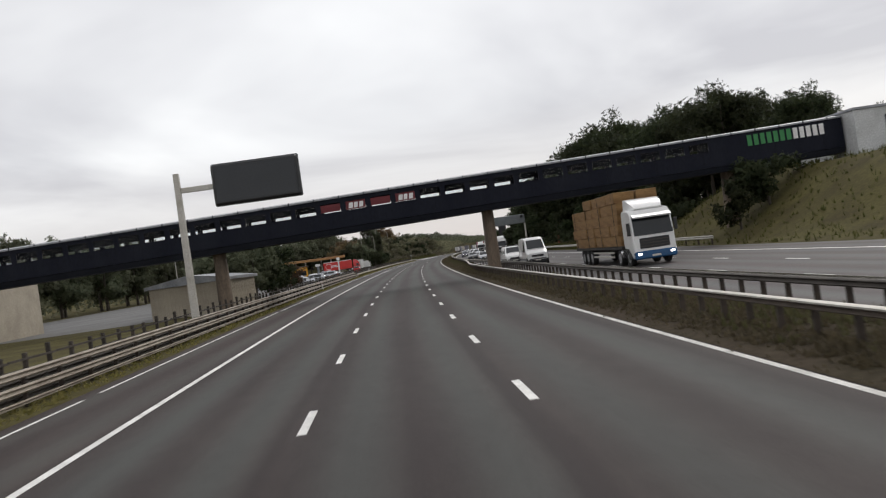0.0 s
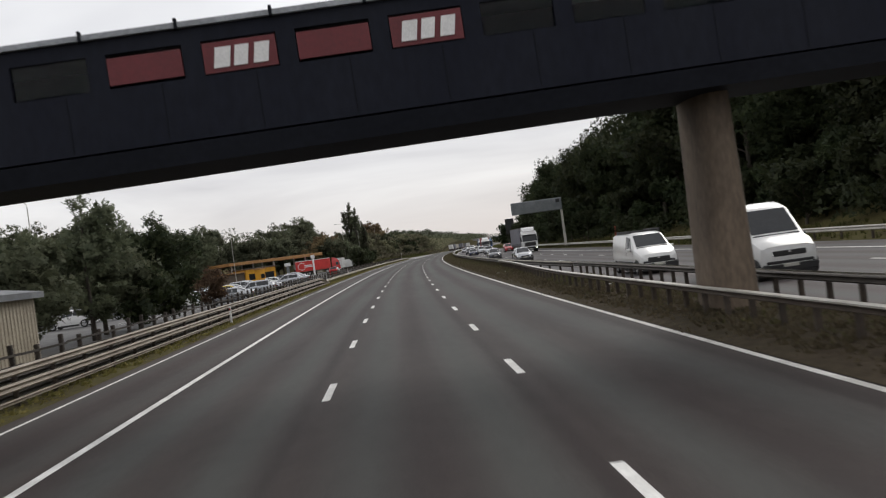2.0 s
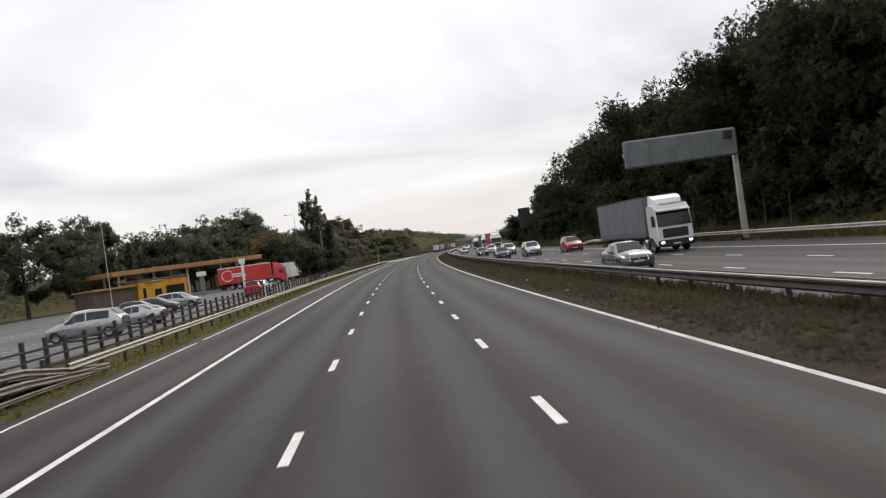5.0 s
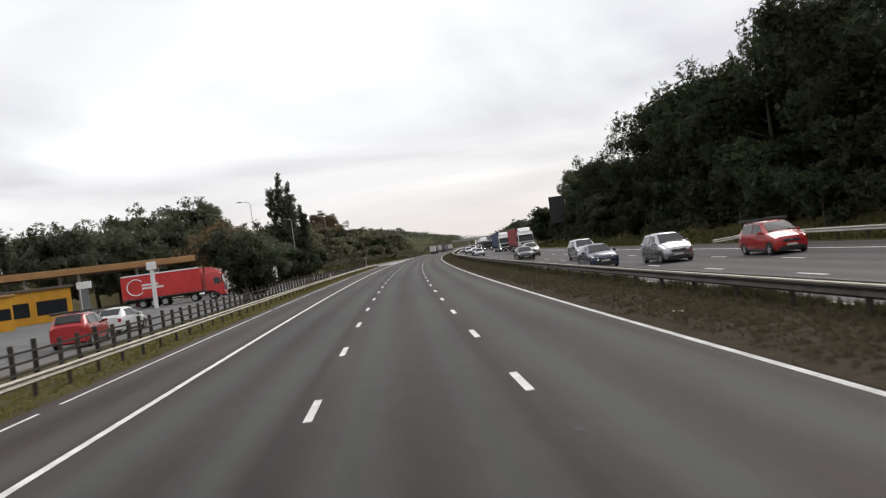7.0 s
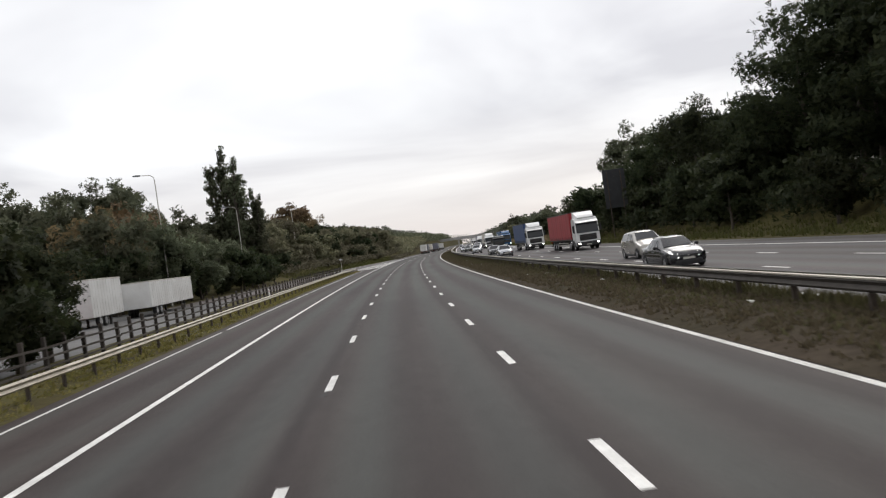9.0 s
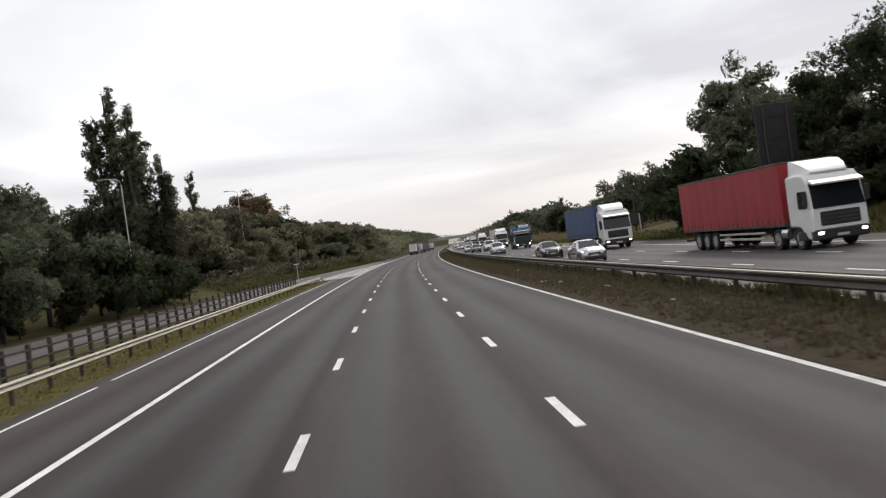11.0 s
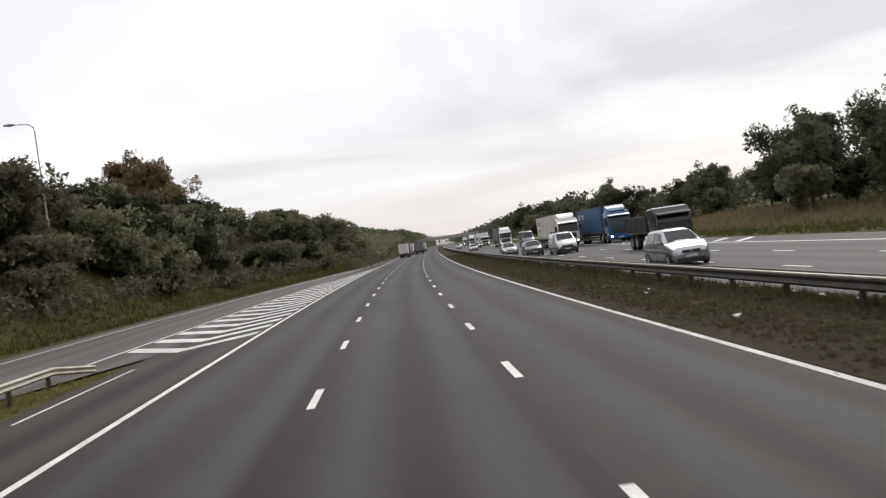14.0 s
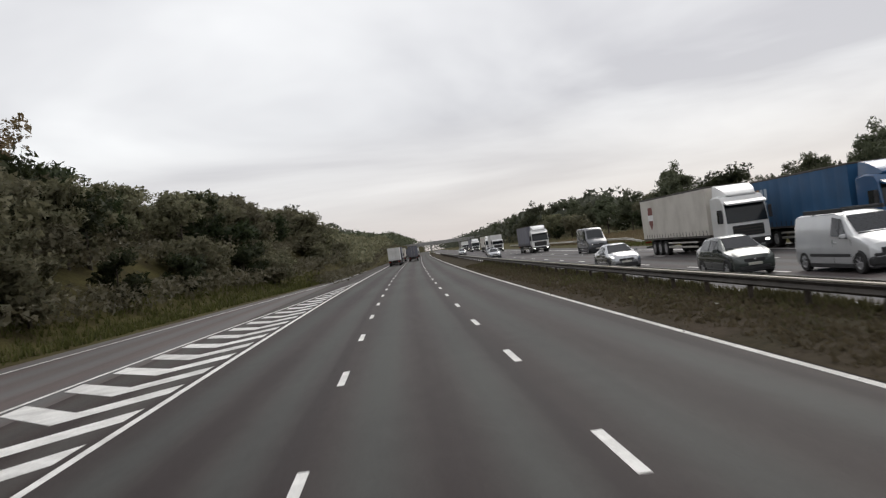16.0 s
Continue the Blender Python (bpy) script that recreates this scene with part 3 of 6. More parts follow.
# outer line of the hard shoulder, broken by drain gaps
s = -60.0
while s < 366:
    line("shoulder_line", s, min(s + 34, 372), -6.62, 0.1, road_near)
    s += 35.3
line("edge_line", -80, 1200, 11.78, 0.2, road_far)
line("edge_line", -80, 396, 22.6, 0.2, road_far)
line("edge_line", 396, 1200, lambda s: 22.6, 0.2, road_far)
line("slip_edge_line", 374, 491, slip_right, 0.16, slip)
line("slip_edge_line", 372, 560, lambda s: min(slip_left(s), -7.2), 0.15, slip)

dash = Shape().box(-0.075, 0.075, 0.0, 2.1, 0.001, PAINT_Z, 0.0).mesh("lane_dash", PAINT_ROAD)
for d, road, first, last in ((0.0, road_near, -9, 95), (3.65, road_near, -9, 95), (15.4, road_far, -6, 80), (19.0, road_far, -6, 80)):
    for i in range(first, last):
        part("lane_dash", dash, None, road, at=on_road(9 * i + (0 if d < 5 else 4.0), d))

# chevron hatching between the slip road and lane one
for i in range(34):
    apex = 376.0 + 3.46 * i
    left, right = slip_right(apex + 3) + 0.3, -4.12
    if right - left < 0.25:
        break
    mid = left + (right - left) * 0.56
    ch = Shape()
    for a, b, slant in ((left, mid, 1.18), (mid, right, 1.5)):
        sa, sb = apex + slant * abs(a - mid), apex + slant * abs(b - mid)
        w = 1.4
        top = [rp(sa, a, 0.006), rp(sb, b, 0.006), rp(sb + w, b, 0.006), rp(sa + w, a, 0.006)]
        low = [Vector((p.x, p.y, 0.001)) for p in top]
        ch.add(low + top, [(3, 2, 1, 0), (4, 5, 6, 7), (0, 1, 5, 4), (1, 2, 6, 5), (2, 3, 7, 6), (3, 0, 4, 7)])
    part("chevron", ch, PAINT_ROAD, slip)
# the same, smaller, on the far side
for i in range(9):
    a = 398 + 4.2 * i
    far_mark = Shape()
    w0, w1 = 23.0, 25.2 - i * 0.2
    top = [rp(a, w0, 0.012), rp(a + 3.0, w1, 0.012), rp(a + 3.9, w1, 0.012), rp(a + 0.9, w0, 0.012)]
    low = [Vector((p.x, p.y, 0.006)) for p in top]
    far_mark.add(low + top, [(3, 2, 1, 0), (4, 5, 6, 7), (0, 1, 5, 4), (1, 2, 6, 5), (2, 3, 7, 6), (3, 0, 4, 7)])
    part("chevron", far_mark, PAINT_ROAD, lane_right)

# small repairs in the surface
SCAR = material("dark_patch", (0.022, 0.021, 0.021), 0.8, second=(0.05, 0.048, 0.046), scale=3, amount=0.8, bump=0.5)
rng = random.Random(4)
for i in range(14):
    s, d = rng.uniform(5, 420), rng.choice((-0.1, 0.15, 1.3, 2.6, 3.9, 5.6, -2.1)) + rng.uniform(-0.3, 0.3)
    n = 9
    rim = [rp(s + math.cos(2 * math.pi * k / n) * rng.uniform(0.1, 0.4), d + math.sin(2 * math.pi * k / n) * rng.uniform(0.04, 0.12), 0.0035) for k in range(n)]
    low = [Vector((p.x, p.y, 0.0005)) for p in rim]
    part("patch", Shape().loft([low, rim]), SCAR, road_near)

# sealed cracks that wander along the joint between two lanes
for s0, s1, d in ((70, 79, -0.1), (384, 391, -0.12)):
    seal = []
    for k in range(int((s1 - s0) / 0.35)):
        s = s0 + 0.35 * k
        mid, half = d + 0.12 * noise.noise(Vector((s * 0.7, d, 2.0))), 0.035 + 0.05 * abs(noise.noise(Vector((s * 2.3, d, 7.0))))
        seal.append([rp(s, mid - half, 0.0005), rp(s, mid - half * 0.7, 0.0035), rp(s, mid + half * 0.7, 0.0035), rp(s, mid + half, 0.0005)])
    part("crack_seal", Shape().loft(seal), SCAR, road_near)

# ---- crash barriers ----
def corrugated(d, z0, z1, face):
    """Section of a steel beam with two ridges; face is the side (-1 or 1) to which the ridges bulge."""
    h = z1 - z0
    prof = [(0.0, 0.0), (0.055, 0.1), (0.07, 0.22), (0.015, 0.4), (0.0, 0.5), (0.015, 0.6), (0.07, 0.78), (0.055, 0.9), (0.0, 1.0)]
    out = [(value_d + face * o, z0 + h * k) for o, k in prof for value_d in (d,)]
    back = [(d - face * 0.006 + face * o, z0 + h * k) for o, k in reversed(prof)]
    ring = out + back
    return ring if face > 0 else ring


def barrier(label, s0, s1, d, beams, spacing, post_top, post_w=0.1, ends=(False, False), flange=None):
    """A crash barrier: beams as (offset from d, low, high, face), and one post after another. flange: offset, height,
    width and material of a pale strip that stands in for the light on the top edge.
    """
    root = thing("crash_barrier", label, "barrier", "motorway barriers", at=on_road((s0 + s1) / 2, value_at(d, (s0 + s1) / 2)))
    inv = root.matrix_basis.inverted()

    def drop(s):
        k, run = 1.0, 9.0 if s1 < 300 else 3.5
        if ends[0]:
            k = min(k, smooth_step(s0 - 0.5, s0 + 9, s))
        if ends[1]:
            k = min(k, 1 - smooth_step(s1 - run, s1 + 0.5, s))
        return k

    for off, low, high, face, mat in beams:
        sec = lambda s, off=off, low=low, high=high, face=face: [(q0, q1 - (1 - drop(s)) * (low - 0.02)) for q0, q1 in corrugated(value_at(d, s) + off, low, high, face)]
        sh = ribbon(s0, s1, sec, 3.2)
        sh.v = [tuple(inv @ Vector(p)) for p in sh.v]
        part("beam", sh, mat, root, smooth=50)
    if flange:
        off, top, wide, mat = flange
        sec = lambda s: [(value_at(d, s) + off + a, top + b) for a, b in ((-wide / 2, -0.03), (wide / 2, -0.015), (wide / 2, 0.0), (-wide * 0.3, 0.012), (-wide / 2, 0.0))]
        sh = ribbon(s0, s1, sec, 3.2)
        sh.v = [tuple(inv @ Vector(p)) for p in sh.v]
        part("top_flange", sh, mat, root, "pale strip for the light along the top edge", smooth=50)
    post = Shape().box(-post_w / 2, post_w / 2, -0.05, 0.05, -0.25, post_top, 0.01).mesh("post", POST)
    s, i = max(s0 + 0.8, -24.0), 0
    while s < s1 - 0.5:
        if drop(s) > 0.5:
            part("post", post, None, root, at=inv @ on_road(s, value_at(d, s) + 0.0, -0.02 * (i % 3)))
        s += spacing
        i += 1
    return root


# The two STEEL_DARK back beams are added to make shade between the front beams.
barrier("tall triple-beam weathered steel crash barrier on brown posts, with added dark back beams for shade", -70, 144, -8.15, [(0.13, 0.80, 1.02, 1, STEEL_BROWN), (0.13, 0.42, 0.64, 1, STEEL_BROWN), (0.13, 0.13, 0.25, 1, STEEL_BROWN), (-0.13, 0.60, 0.82, -1, STEEL_DARK), (-0.13, 0.20, 0.43, -1, STEEL_DARK)], 2.4, 0.98, 0.12, (False, True))
barrier("low weathered steel crash barrier on brown posts in the verge", 140.5, 372.5, -8.1, [(0.13, 0.41, 0.65, 1, STEEL_WARM)], 2.4, 0.6, 0.1, (False, True))
near_rail = lambda s: 8.9 + 1.3 * smooth_step(72, 112, s)
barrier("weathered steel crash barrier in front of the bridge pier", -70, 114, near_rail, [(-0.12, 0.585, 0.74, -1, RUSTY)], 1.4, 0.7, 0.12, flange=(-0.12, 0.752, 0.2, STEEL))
far_rail = lambda s: 11.05 - 0.55 * smooth_step(80, 118, s) + 0.25 * smooth_step(30, 50, s) * (1 - smooth_step(75, 95, s))
# Both central barriers: near beams darker than far ones, their shade painted in.
barrier("grimy double-sided steel crash barrier, near face darkened for shade, with close posts under the footbridge", -70, 84.8, far_rail, [(-0.14, 0.59, 0.78, -1, STEEL_DARK), (0.14, 0.59, 0.78, 1, STEEL)], 1.4, 0.74, 0.12)
barrier("grimy double-sided steel crash barrier along the central reservation, near face darkened for shade", 85, 700, far_rail, [(-0.14, 0.50, 0.78, -1, STEEL_DARK), (0.14, 0.50, 0.78, 1, STEEL)], 3.2, 0.74, 0.12, flange=(-0.15, 0.785, 0.13, STEEL_WARM))
barrier("pale steel crash barrier beside the opposite hard shoulder", 52, 232, 26.1, [(-0.12, 0.46, 0.74, -1, STEEL)], 3.2, 0.7, 0.12, (False, True))
barrier("pale steel crash barrier beside the opposite verge", 495, 640, 29.2, [(-0.12, 0.5, 0.78, -1, STEEL)], 3.2, 0.74, 0.12, (True, False))

# ---- timber fence of the services ----
def rail_fence(s0, s1, d, label):
    root = thing("timber_fence", label, "fence", at=on_road((s0 + s1) / 2, d))
    inv = root.matrix_basis.inverted()
    meshes = []
    for h in (1.18, 1.26, 1.34):
        meshes.append(Shape().box(-0.07, 0.07, -0.07, 0.07, -0.3, h, 0.014).mesh("post", TIMBER))
    r = random.Random(7)
    s = s0
    while s < s1:
        p = root.matrix_basis.inverted() @ on_road(s, d + r.uniform(-0.04, 0.04), 0, r.uniform(-4, 4)) @ pose(0, 0, 0, r.uniform(-2, 2), r.uniform(-2, 2), 0)
        part("post", r.choice(meshes), None, root, at=p)
        s += 1.85 + r.uniform(-0.08, 0.08)
    for z in (0.36, 0.68, 1.0):
        s = s0
        while s < s1 - 1:
            e = min(s1, s + 3.7)
            a, b = z + r.uniform(-0.03, 0.03), z + r.uniform(-0.03, 0.03)
            sec = lambda q, a=a, b=b, s=s, e=e: [(d + 0.072, a + (b - a) * (q - s) / (e - s) - 0.036), (d + 0.11, a + (b - a) * (q - s) / (e - s) - 0.036), (d + 0.11, a + (b - a) * (q - s) / (e - s) + 0.036), (d + 0.072, a + (b - a) * (q - s) / (e - s) + 0.036)]
            sh = ribbon(s, e - 0.02, sec, 4)
            sh.v = [tuple(inv @ Vector(p)) for p in sh.v]
            part("rail", sh, TIMBER, root)
            s = e
    return root


rail_fence(-20, 365.6, -10.25, "dark creosoted post and rail fence along the service area")

# ---- covered footbridge ----
BR_S0, BR_S1, BR_SLOPE = 57.0, 59.7, 0.02
bridge = thing("footbridge", "dark navy covered footbridge with a window band, crossing above both carriageways", "bridge", at=on_road(BR_S0, 0.0))
# local: x across the road, y along it; the box climbs gently to the right
tilt = pose(0, 0, 0, 0, -math.degrees(math.atan(BR_SLOPE)), 0)
B_LEFT, B_RIGHT, B_DEEP = -34.0, 40.0, BR_S1 - BR_S0
Z_LOW, Z_BELT, Z_SILL, Z_HEAD, Z_TOP, Z_BACK = 5.1, 5.6, 6.93, 7.68, 8.02, 7.325


def bridge_part(name, shape, mat, parent=None, label="", smooth=None):
    return part(name, shape, mat, parent or bridge, label, smooth, at=None if parent else tilt)


BAY, FIRST_BAY = 2.05, 4.35 - 2.05 * 18
bays = [FIRST_BAY + BAY * i for i in range(36) if B_LEFT + 0.6 < FIRST_BAY + BAY * i < B_RIGHT - 12]
glazed_end = bays[-1] + BAY
for face, y0, y1 in (("front_wall", 0.0, 0.14), ("back_wall", B_DEEP - 0.14, B_DEEP)):
    w = Shape()
    w.box(B_LEFT, B_RIGHT, y0, y1, Z_BELT, Z_SILL)
    head = Z_HEAD if face == "front_wall" else Z_BACK
    w.box(B_LEFT, B_RIGHT, y0, y1, head, Z_TOP)
    w.box(B_LEFT, bays[0], y0, y1, Z_SILL, head)
    w.box(glazed_end, B_RIGHT, y0, y1, Z_SILL, head)
    for x in bays:
        w.box(x + BAY - 0.42, x + BAY, y0, y1, Z_SILL, head)
    bridge_part(face, w, CLADDING, label="navy steel cladding with a row of window openings")
low = Shape()
low.loft([[(x, 0.12, Z_BELT), (x, 0.02, Z_BELT - 0.05), (x, 0.1, Z_LOW), (x, B_DEEP - 0.1, Z_LOW), (x, B_DEEP - 0.02, Z_BELT - 0.05), (x, B_DEEP - 0.12, Z_BELT)] for x in np.linspace(B_LEFT, B_RIGHT, 20)])
bridge_part("girder", low, CLADDING_LOW, label="dull dark girder casing")
joint = Shape().box(-0.012, 0.012, -0.012, 0.02, Z_BELT + 0.02, Z_SILL - 0.03).mesh("panel_joint", CLADDING_LOW)
for x in np.arange(B_LEFT + 0.5, B_RIGHT, 2.05):
    part("panel_joint", joint, None, bridge, at=tilt @ pose(x, 0, 0))
roof = Shape()
roof.loft([[(x, -0.12, Z_TOP), (x, -0.12, Z_TOP + 0.12), (x, B_DEEP / 2, Z_TOP + 0.32), (x, B_DEEP + 0.12, Z_TOP + 0.12), (x, B_DEEP + 0.12, Z_TOP)] for x in np.linspace(B_LEFT, B_RIGHT, 20)])
bridge_part("roof", roof, ROOF_EDGE, label="grey metal roof with a bright edge")
clip = Shape().box(-0.035, 0.035, -0.16, -0.06, Z_TOP - 0.04, Z_TOP + 0.2, 0.01).mesh("roof_clip", CLADDING_LOW)
for x in np.arange(B_LEFT + 1, B_RIGHT, BAY):
    ob = part("roof_clip", clip, None, bridge, at=tilt @ pose(x, 0, 0))
for i, x in enumerate(bays):
    for y in (0.07, B_DEEP - 0.07):
        pane = Shape().box(x + 0.03, x + BAY - 0.45, y - 0.006, y + 0.006, Z_SILL + 0.03, (Z_HEAD if y < 1 else Z_BACK) - 0.03)
        k = round((x - 4.35) / BAY)
        if y < 1 and k in (-4, -3, -2, -1):
            if k in (-4, -2):
                bridge_part("sign_panel", Shape().box(x + 0.02, x + BAY - 0.44, -0.03, 0.03, Z_SILL + 0.06, Z_HEAD - 0.1), RED_PANEL, label="plain faded red sign panel")
            else:
                panel = bridge_part("sign_panel", Shape().box(x + 0.02, x + BAY - 0.44, -0.03, 0.03, Z_SILL + 0.02, Z_HEAD - 0.06), RED_PANEL, label="red sign panel with three white shapes")
                for j, wide in enumerate((0.34, 0.30, 0.32)):
                    xx = x + 0.2 + j * 0.43
                    blk = Shape().loft([[(xx + a + (zz - Z_SILL) * 0.18, y2, zz) for a, zz in ((0.0, Z_SILL + 0.12), (wide, Z_SILL + 0.12), (wide, Z_SILL + 0.56), (0.0, Z_SILL + 0.56))] for y2 in (-0.032, -0.06)])
                    bridge_part("emblem_bar", blk, WHITE_SIGN, panel)
        else:
            win = bridge_part("window", pane, WINDOW)
# bars that stand for the operator's sign
for i in range(12):
    x = 31.8 + 0.56 * i
    bar = Shape().loft([[(x + 0.05, y, 6.88), (x + 0.42, y, 6.88), (x + 0.42, y, 7.78), (x + 0.05, y, 7.78)] for y in (-0.005, -0.05)])
    bridge_part("sign_bar", bar, GREEN_SIGN if i < 7 else WHITE_SIGN, label="green sign bar" if i < 7 else "white sign bar")


def pier(x, y, top, w0, w1, deep):
    p = Shape()
    rings = []
    for z, k in ((-0.6, 0.0), (0.0, 0.0), (top * 0.5, 0.5), (top - 0.5, 1.0), (top - 0.5, 1.0), (top, 1.0)):
        w = (w0 + (w1 - w0) * k) / 2
        dd = deep / 2 * (1 - 0.12 * k)
        turn = [2 * math.pi * j / 28 for j in range(28)]
        rings.append([(x + w * math.copysign(abs(math.cos(a)) ** 0.75, math.cos(a)), y + dd * math.copysign(abs(math.sin(a)) ** 0.75, math.sin(a)), z) for a in turn])
    return p.loft(rings)


part("pier", pier(9.62, 2.0, 5.6, 1.1, 0.94, 2.4), CONCRETE, bridge, "stained tapering concrete pier", smooth=50)
part("pier", pier(30.2, 1.5, 5.7, 1.2, 1.0, 1.5), CONCRETE, bridge, "stained tapering concrete pier", smooth=50)
part("pier", pier(-12.9, 1.5, 4.9, 1.2, 1.0, 1.5), CONCRETE, bridge, "stained tapering concrete pier", smooth=50)

# end building on the far bank
tower = thing("bridge_end_building", "white rendered building at the end of the footbridge", "building", at=on_road(56.5, 45.9, 0.0))
part("wall", Shape().box(-5.9, 6.0, -1.2, 9.0, -1.0, 9.1, 0.03), RENDER_WHITE, tower)
part("parapet", Shape().box(-6.0, 6.1, -1.3, 9.1, 9.1, 9.32, 0.03), ROOF_EDGE, tower)
for x in (-3.3, -0.6, 2.1):
    win = part("window", Shape().box(x, x + 2.0, -1.26, -1.19, 6.9, 8.4, 0.02), CAR_GLASS, tower, "dark window")
    part("window_frame", Shape().box(x - 0.08, x + 2.08, -1.235, -1.2, 6.82, 8.48), ROOF_EDGE, win)
# the service building that the other end runs into
hall = thing("service_building", "cream profiled-sheet service building at the end of the footbridge", "building", at=on_road(57, -42, 0.0))
part("wall", Shape().box(-16, 8.0, -7, 16, -0.4, 6.6, 0.03), CREAM, hall)
part("roof", Shape().box(-16.4, 8.4, -7.4, 16.4, 6.6, 7.0, 0.03), ROOF_EDGE, hall)

# ---- signs over and beside the road ----
def message_sign(label, s, d0, d1, z0, z1, post_d, front, base_z=0.0):
    """A cantilevered electronic sign. front: +1 when its face looks back along s, -1 when it looks on."""
    root = thing("message_sign", label, "road sign", at=on_road(s, post_d))
    a, b = d0 - post_d, d1 - post_d
    case = Shape()
    n = 4
    case.box(a, b, -0.22, 0.22, z0, z1, 0.12)
    body = part("case", case, SIGN_BLACK if front > 0 else SIGN_GREY, root)
    if front > 0:
        part("display", Shape().box(a + 0.18, b - 0.18, -0.235, -0.221, z0 + 0.18, z1 - 0.18), CAR_GLASS, body, "blank dark display")
        part("surround", Shape().box(a - 0.03, b + 0.03, 0.05, 0.2, z0 - 0.03, z1 + 0.03, 0.1), SIGN_GREY, body)
    else:
        for k in range(6):
            x = a + 0.3 + (b - a - 0.8) * k / 5
            part("back_rib", Shape().box(x, x + 0.1, -0.27, -0.222, z0 + 0.1, z1 - 0.1), SIGN_GREY, body)
        part("cabinet", Shape().box(b - 1.0, b - 0.4, -0.38, -0.22, z1 - 0.75, z1 - 0.2, 0.03), SIGN_BLACK, body)
    mid = (z0 + z1) / 2
    part("post", Shape().loft([[(-r, 0.25 - r, z), (r, 0.25 - r, z), (r, 0.25 + r, z), (-r, 0.25 + r, z)] for r, z in ((0.19, base_z - 0.5), (0.175, base_z + 2), (0.14, z1 - 0.2))]), STEEL, root, "tapered galvanised steel post")
    part("arm", Shape().box(min(a, 0.0), max(b, 0.0), 0.23, 0.45, mid - 0.14, mid + 0.14, 0.02), STEEL, root)
    part("base", Shape().box(-0.6, 0.6, -0.4, 0.9, base_z - 0.4, base_z + 0.15, 0.03), CONCRETE, root)
    return root


message_sign("black blank electronic message sign on a cantilever arm", 33.5, -7.4, -2.72, 6.6, 8.85, -9.35, 1)
message_sign("back of a grey cantilevered electronic message sign on a steel post", 175, 18.75, 26.9, 6.08, 8.05, 26.75, -1)


def board(label, s, d, w, z0, z1, posts, turn, mat, foot, post_mat):
    root = thing("direction_sign", label, "road sign", at=on_road(s, d, foot, turn))
    part("panel", Shape().box(-w / 2, w / 2, -0.04, 0.04, z0 - foot, z1 - foot, 0.02), mat, root)
    for k in (0.18, 0.5, 0.82):
        z = z0 - foot + (z1 - z0) * k
        part("stiffener", Shape().box(-w / 2 + 0.05, w / 2 - 0.05, -0.085, -0.04, z - 0.03, z + 0.03), mat, root)
    for x in posts:
        part("post", Shape().tube([(x, -0.13, -0.6), (x, -0.13, z1 - foot - 0.2)], 0.075, 10), post_mat, root, "round steel post", smooth=40)
    return root


board("tall dark back of a direction sign standing on the wooded bank", 330, 30.4, 2.95, 4.2, 9.3, (-0.9, 0.9), 0, SIGN_BLACK, land(330, 30.4), POST)
board("dark back of a wide direction sign on two pale posts", 379.5, 31.6, 3.3, 1.5, 3.05, (-1.4, 1.4), -24, SIGN_BLACK, land(379.5, 31.6), STEEL)

# ---- trees ----
def leaf_spray(sh, centre, size, r, out):
    """A small ragged spray of leaves that faces roughly out of its crown."""
    a = Vector((r.gauss(0, 1), r.gauss(0, 1), r.gauss(0, 0.7))).normalized()
    b = a.cross(Vector((r.gauss(0, 1), r.gauss(0, 1), r.gauss(0, 1)))).normalized()
    c = Vector(centre)
    face = b.cross(a)
    n = face * size * r.uniform(-0.4, -0.15)
    k = len(sh.v)
    w, h = size * r.uniform(0.55, 0.9), size * r.uniform(0.7, 1.15)
    sh.v += [tuple(c - a * h + n), tuple(c + a * h * 0.5 + b * w), tuple(c + a * h * r.uniform(0.3, 0.7) - b * w)]
    outward = face.dot(out) > 0
    sh.f.append((k, k + 1, k + 2) if outward else (k, k + 2, k + 1))
    soft = (out + (face if outward else -face) * 0.35).normalized()
    sh.n += [tuple(soft)] * 3


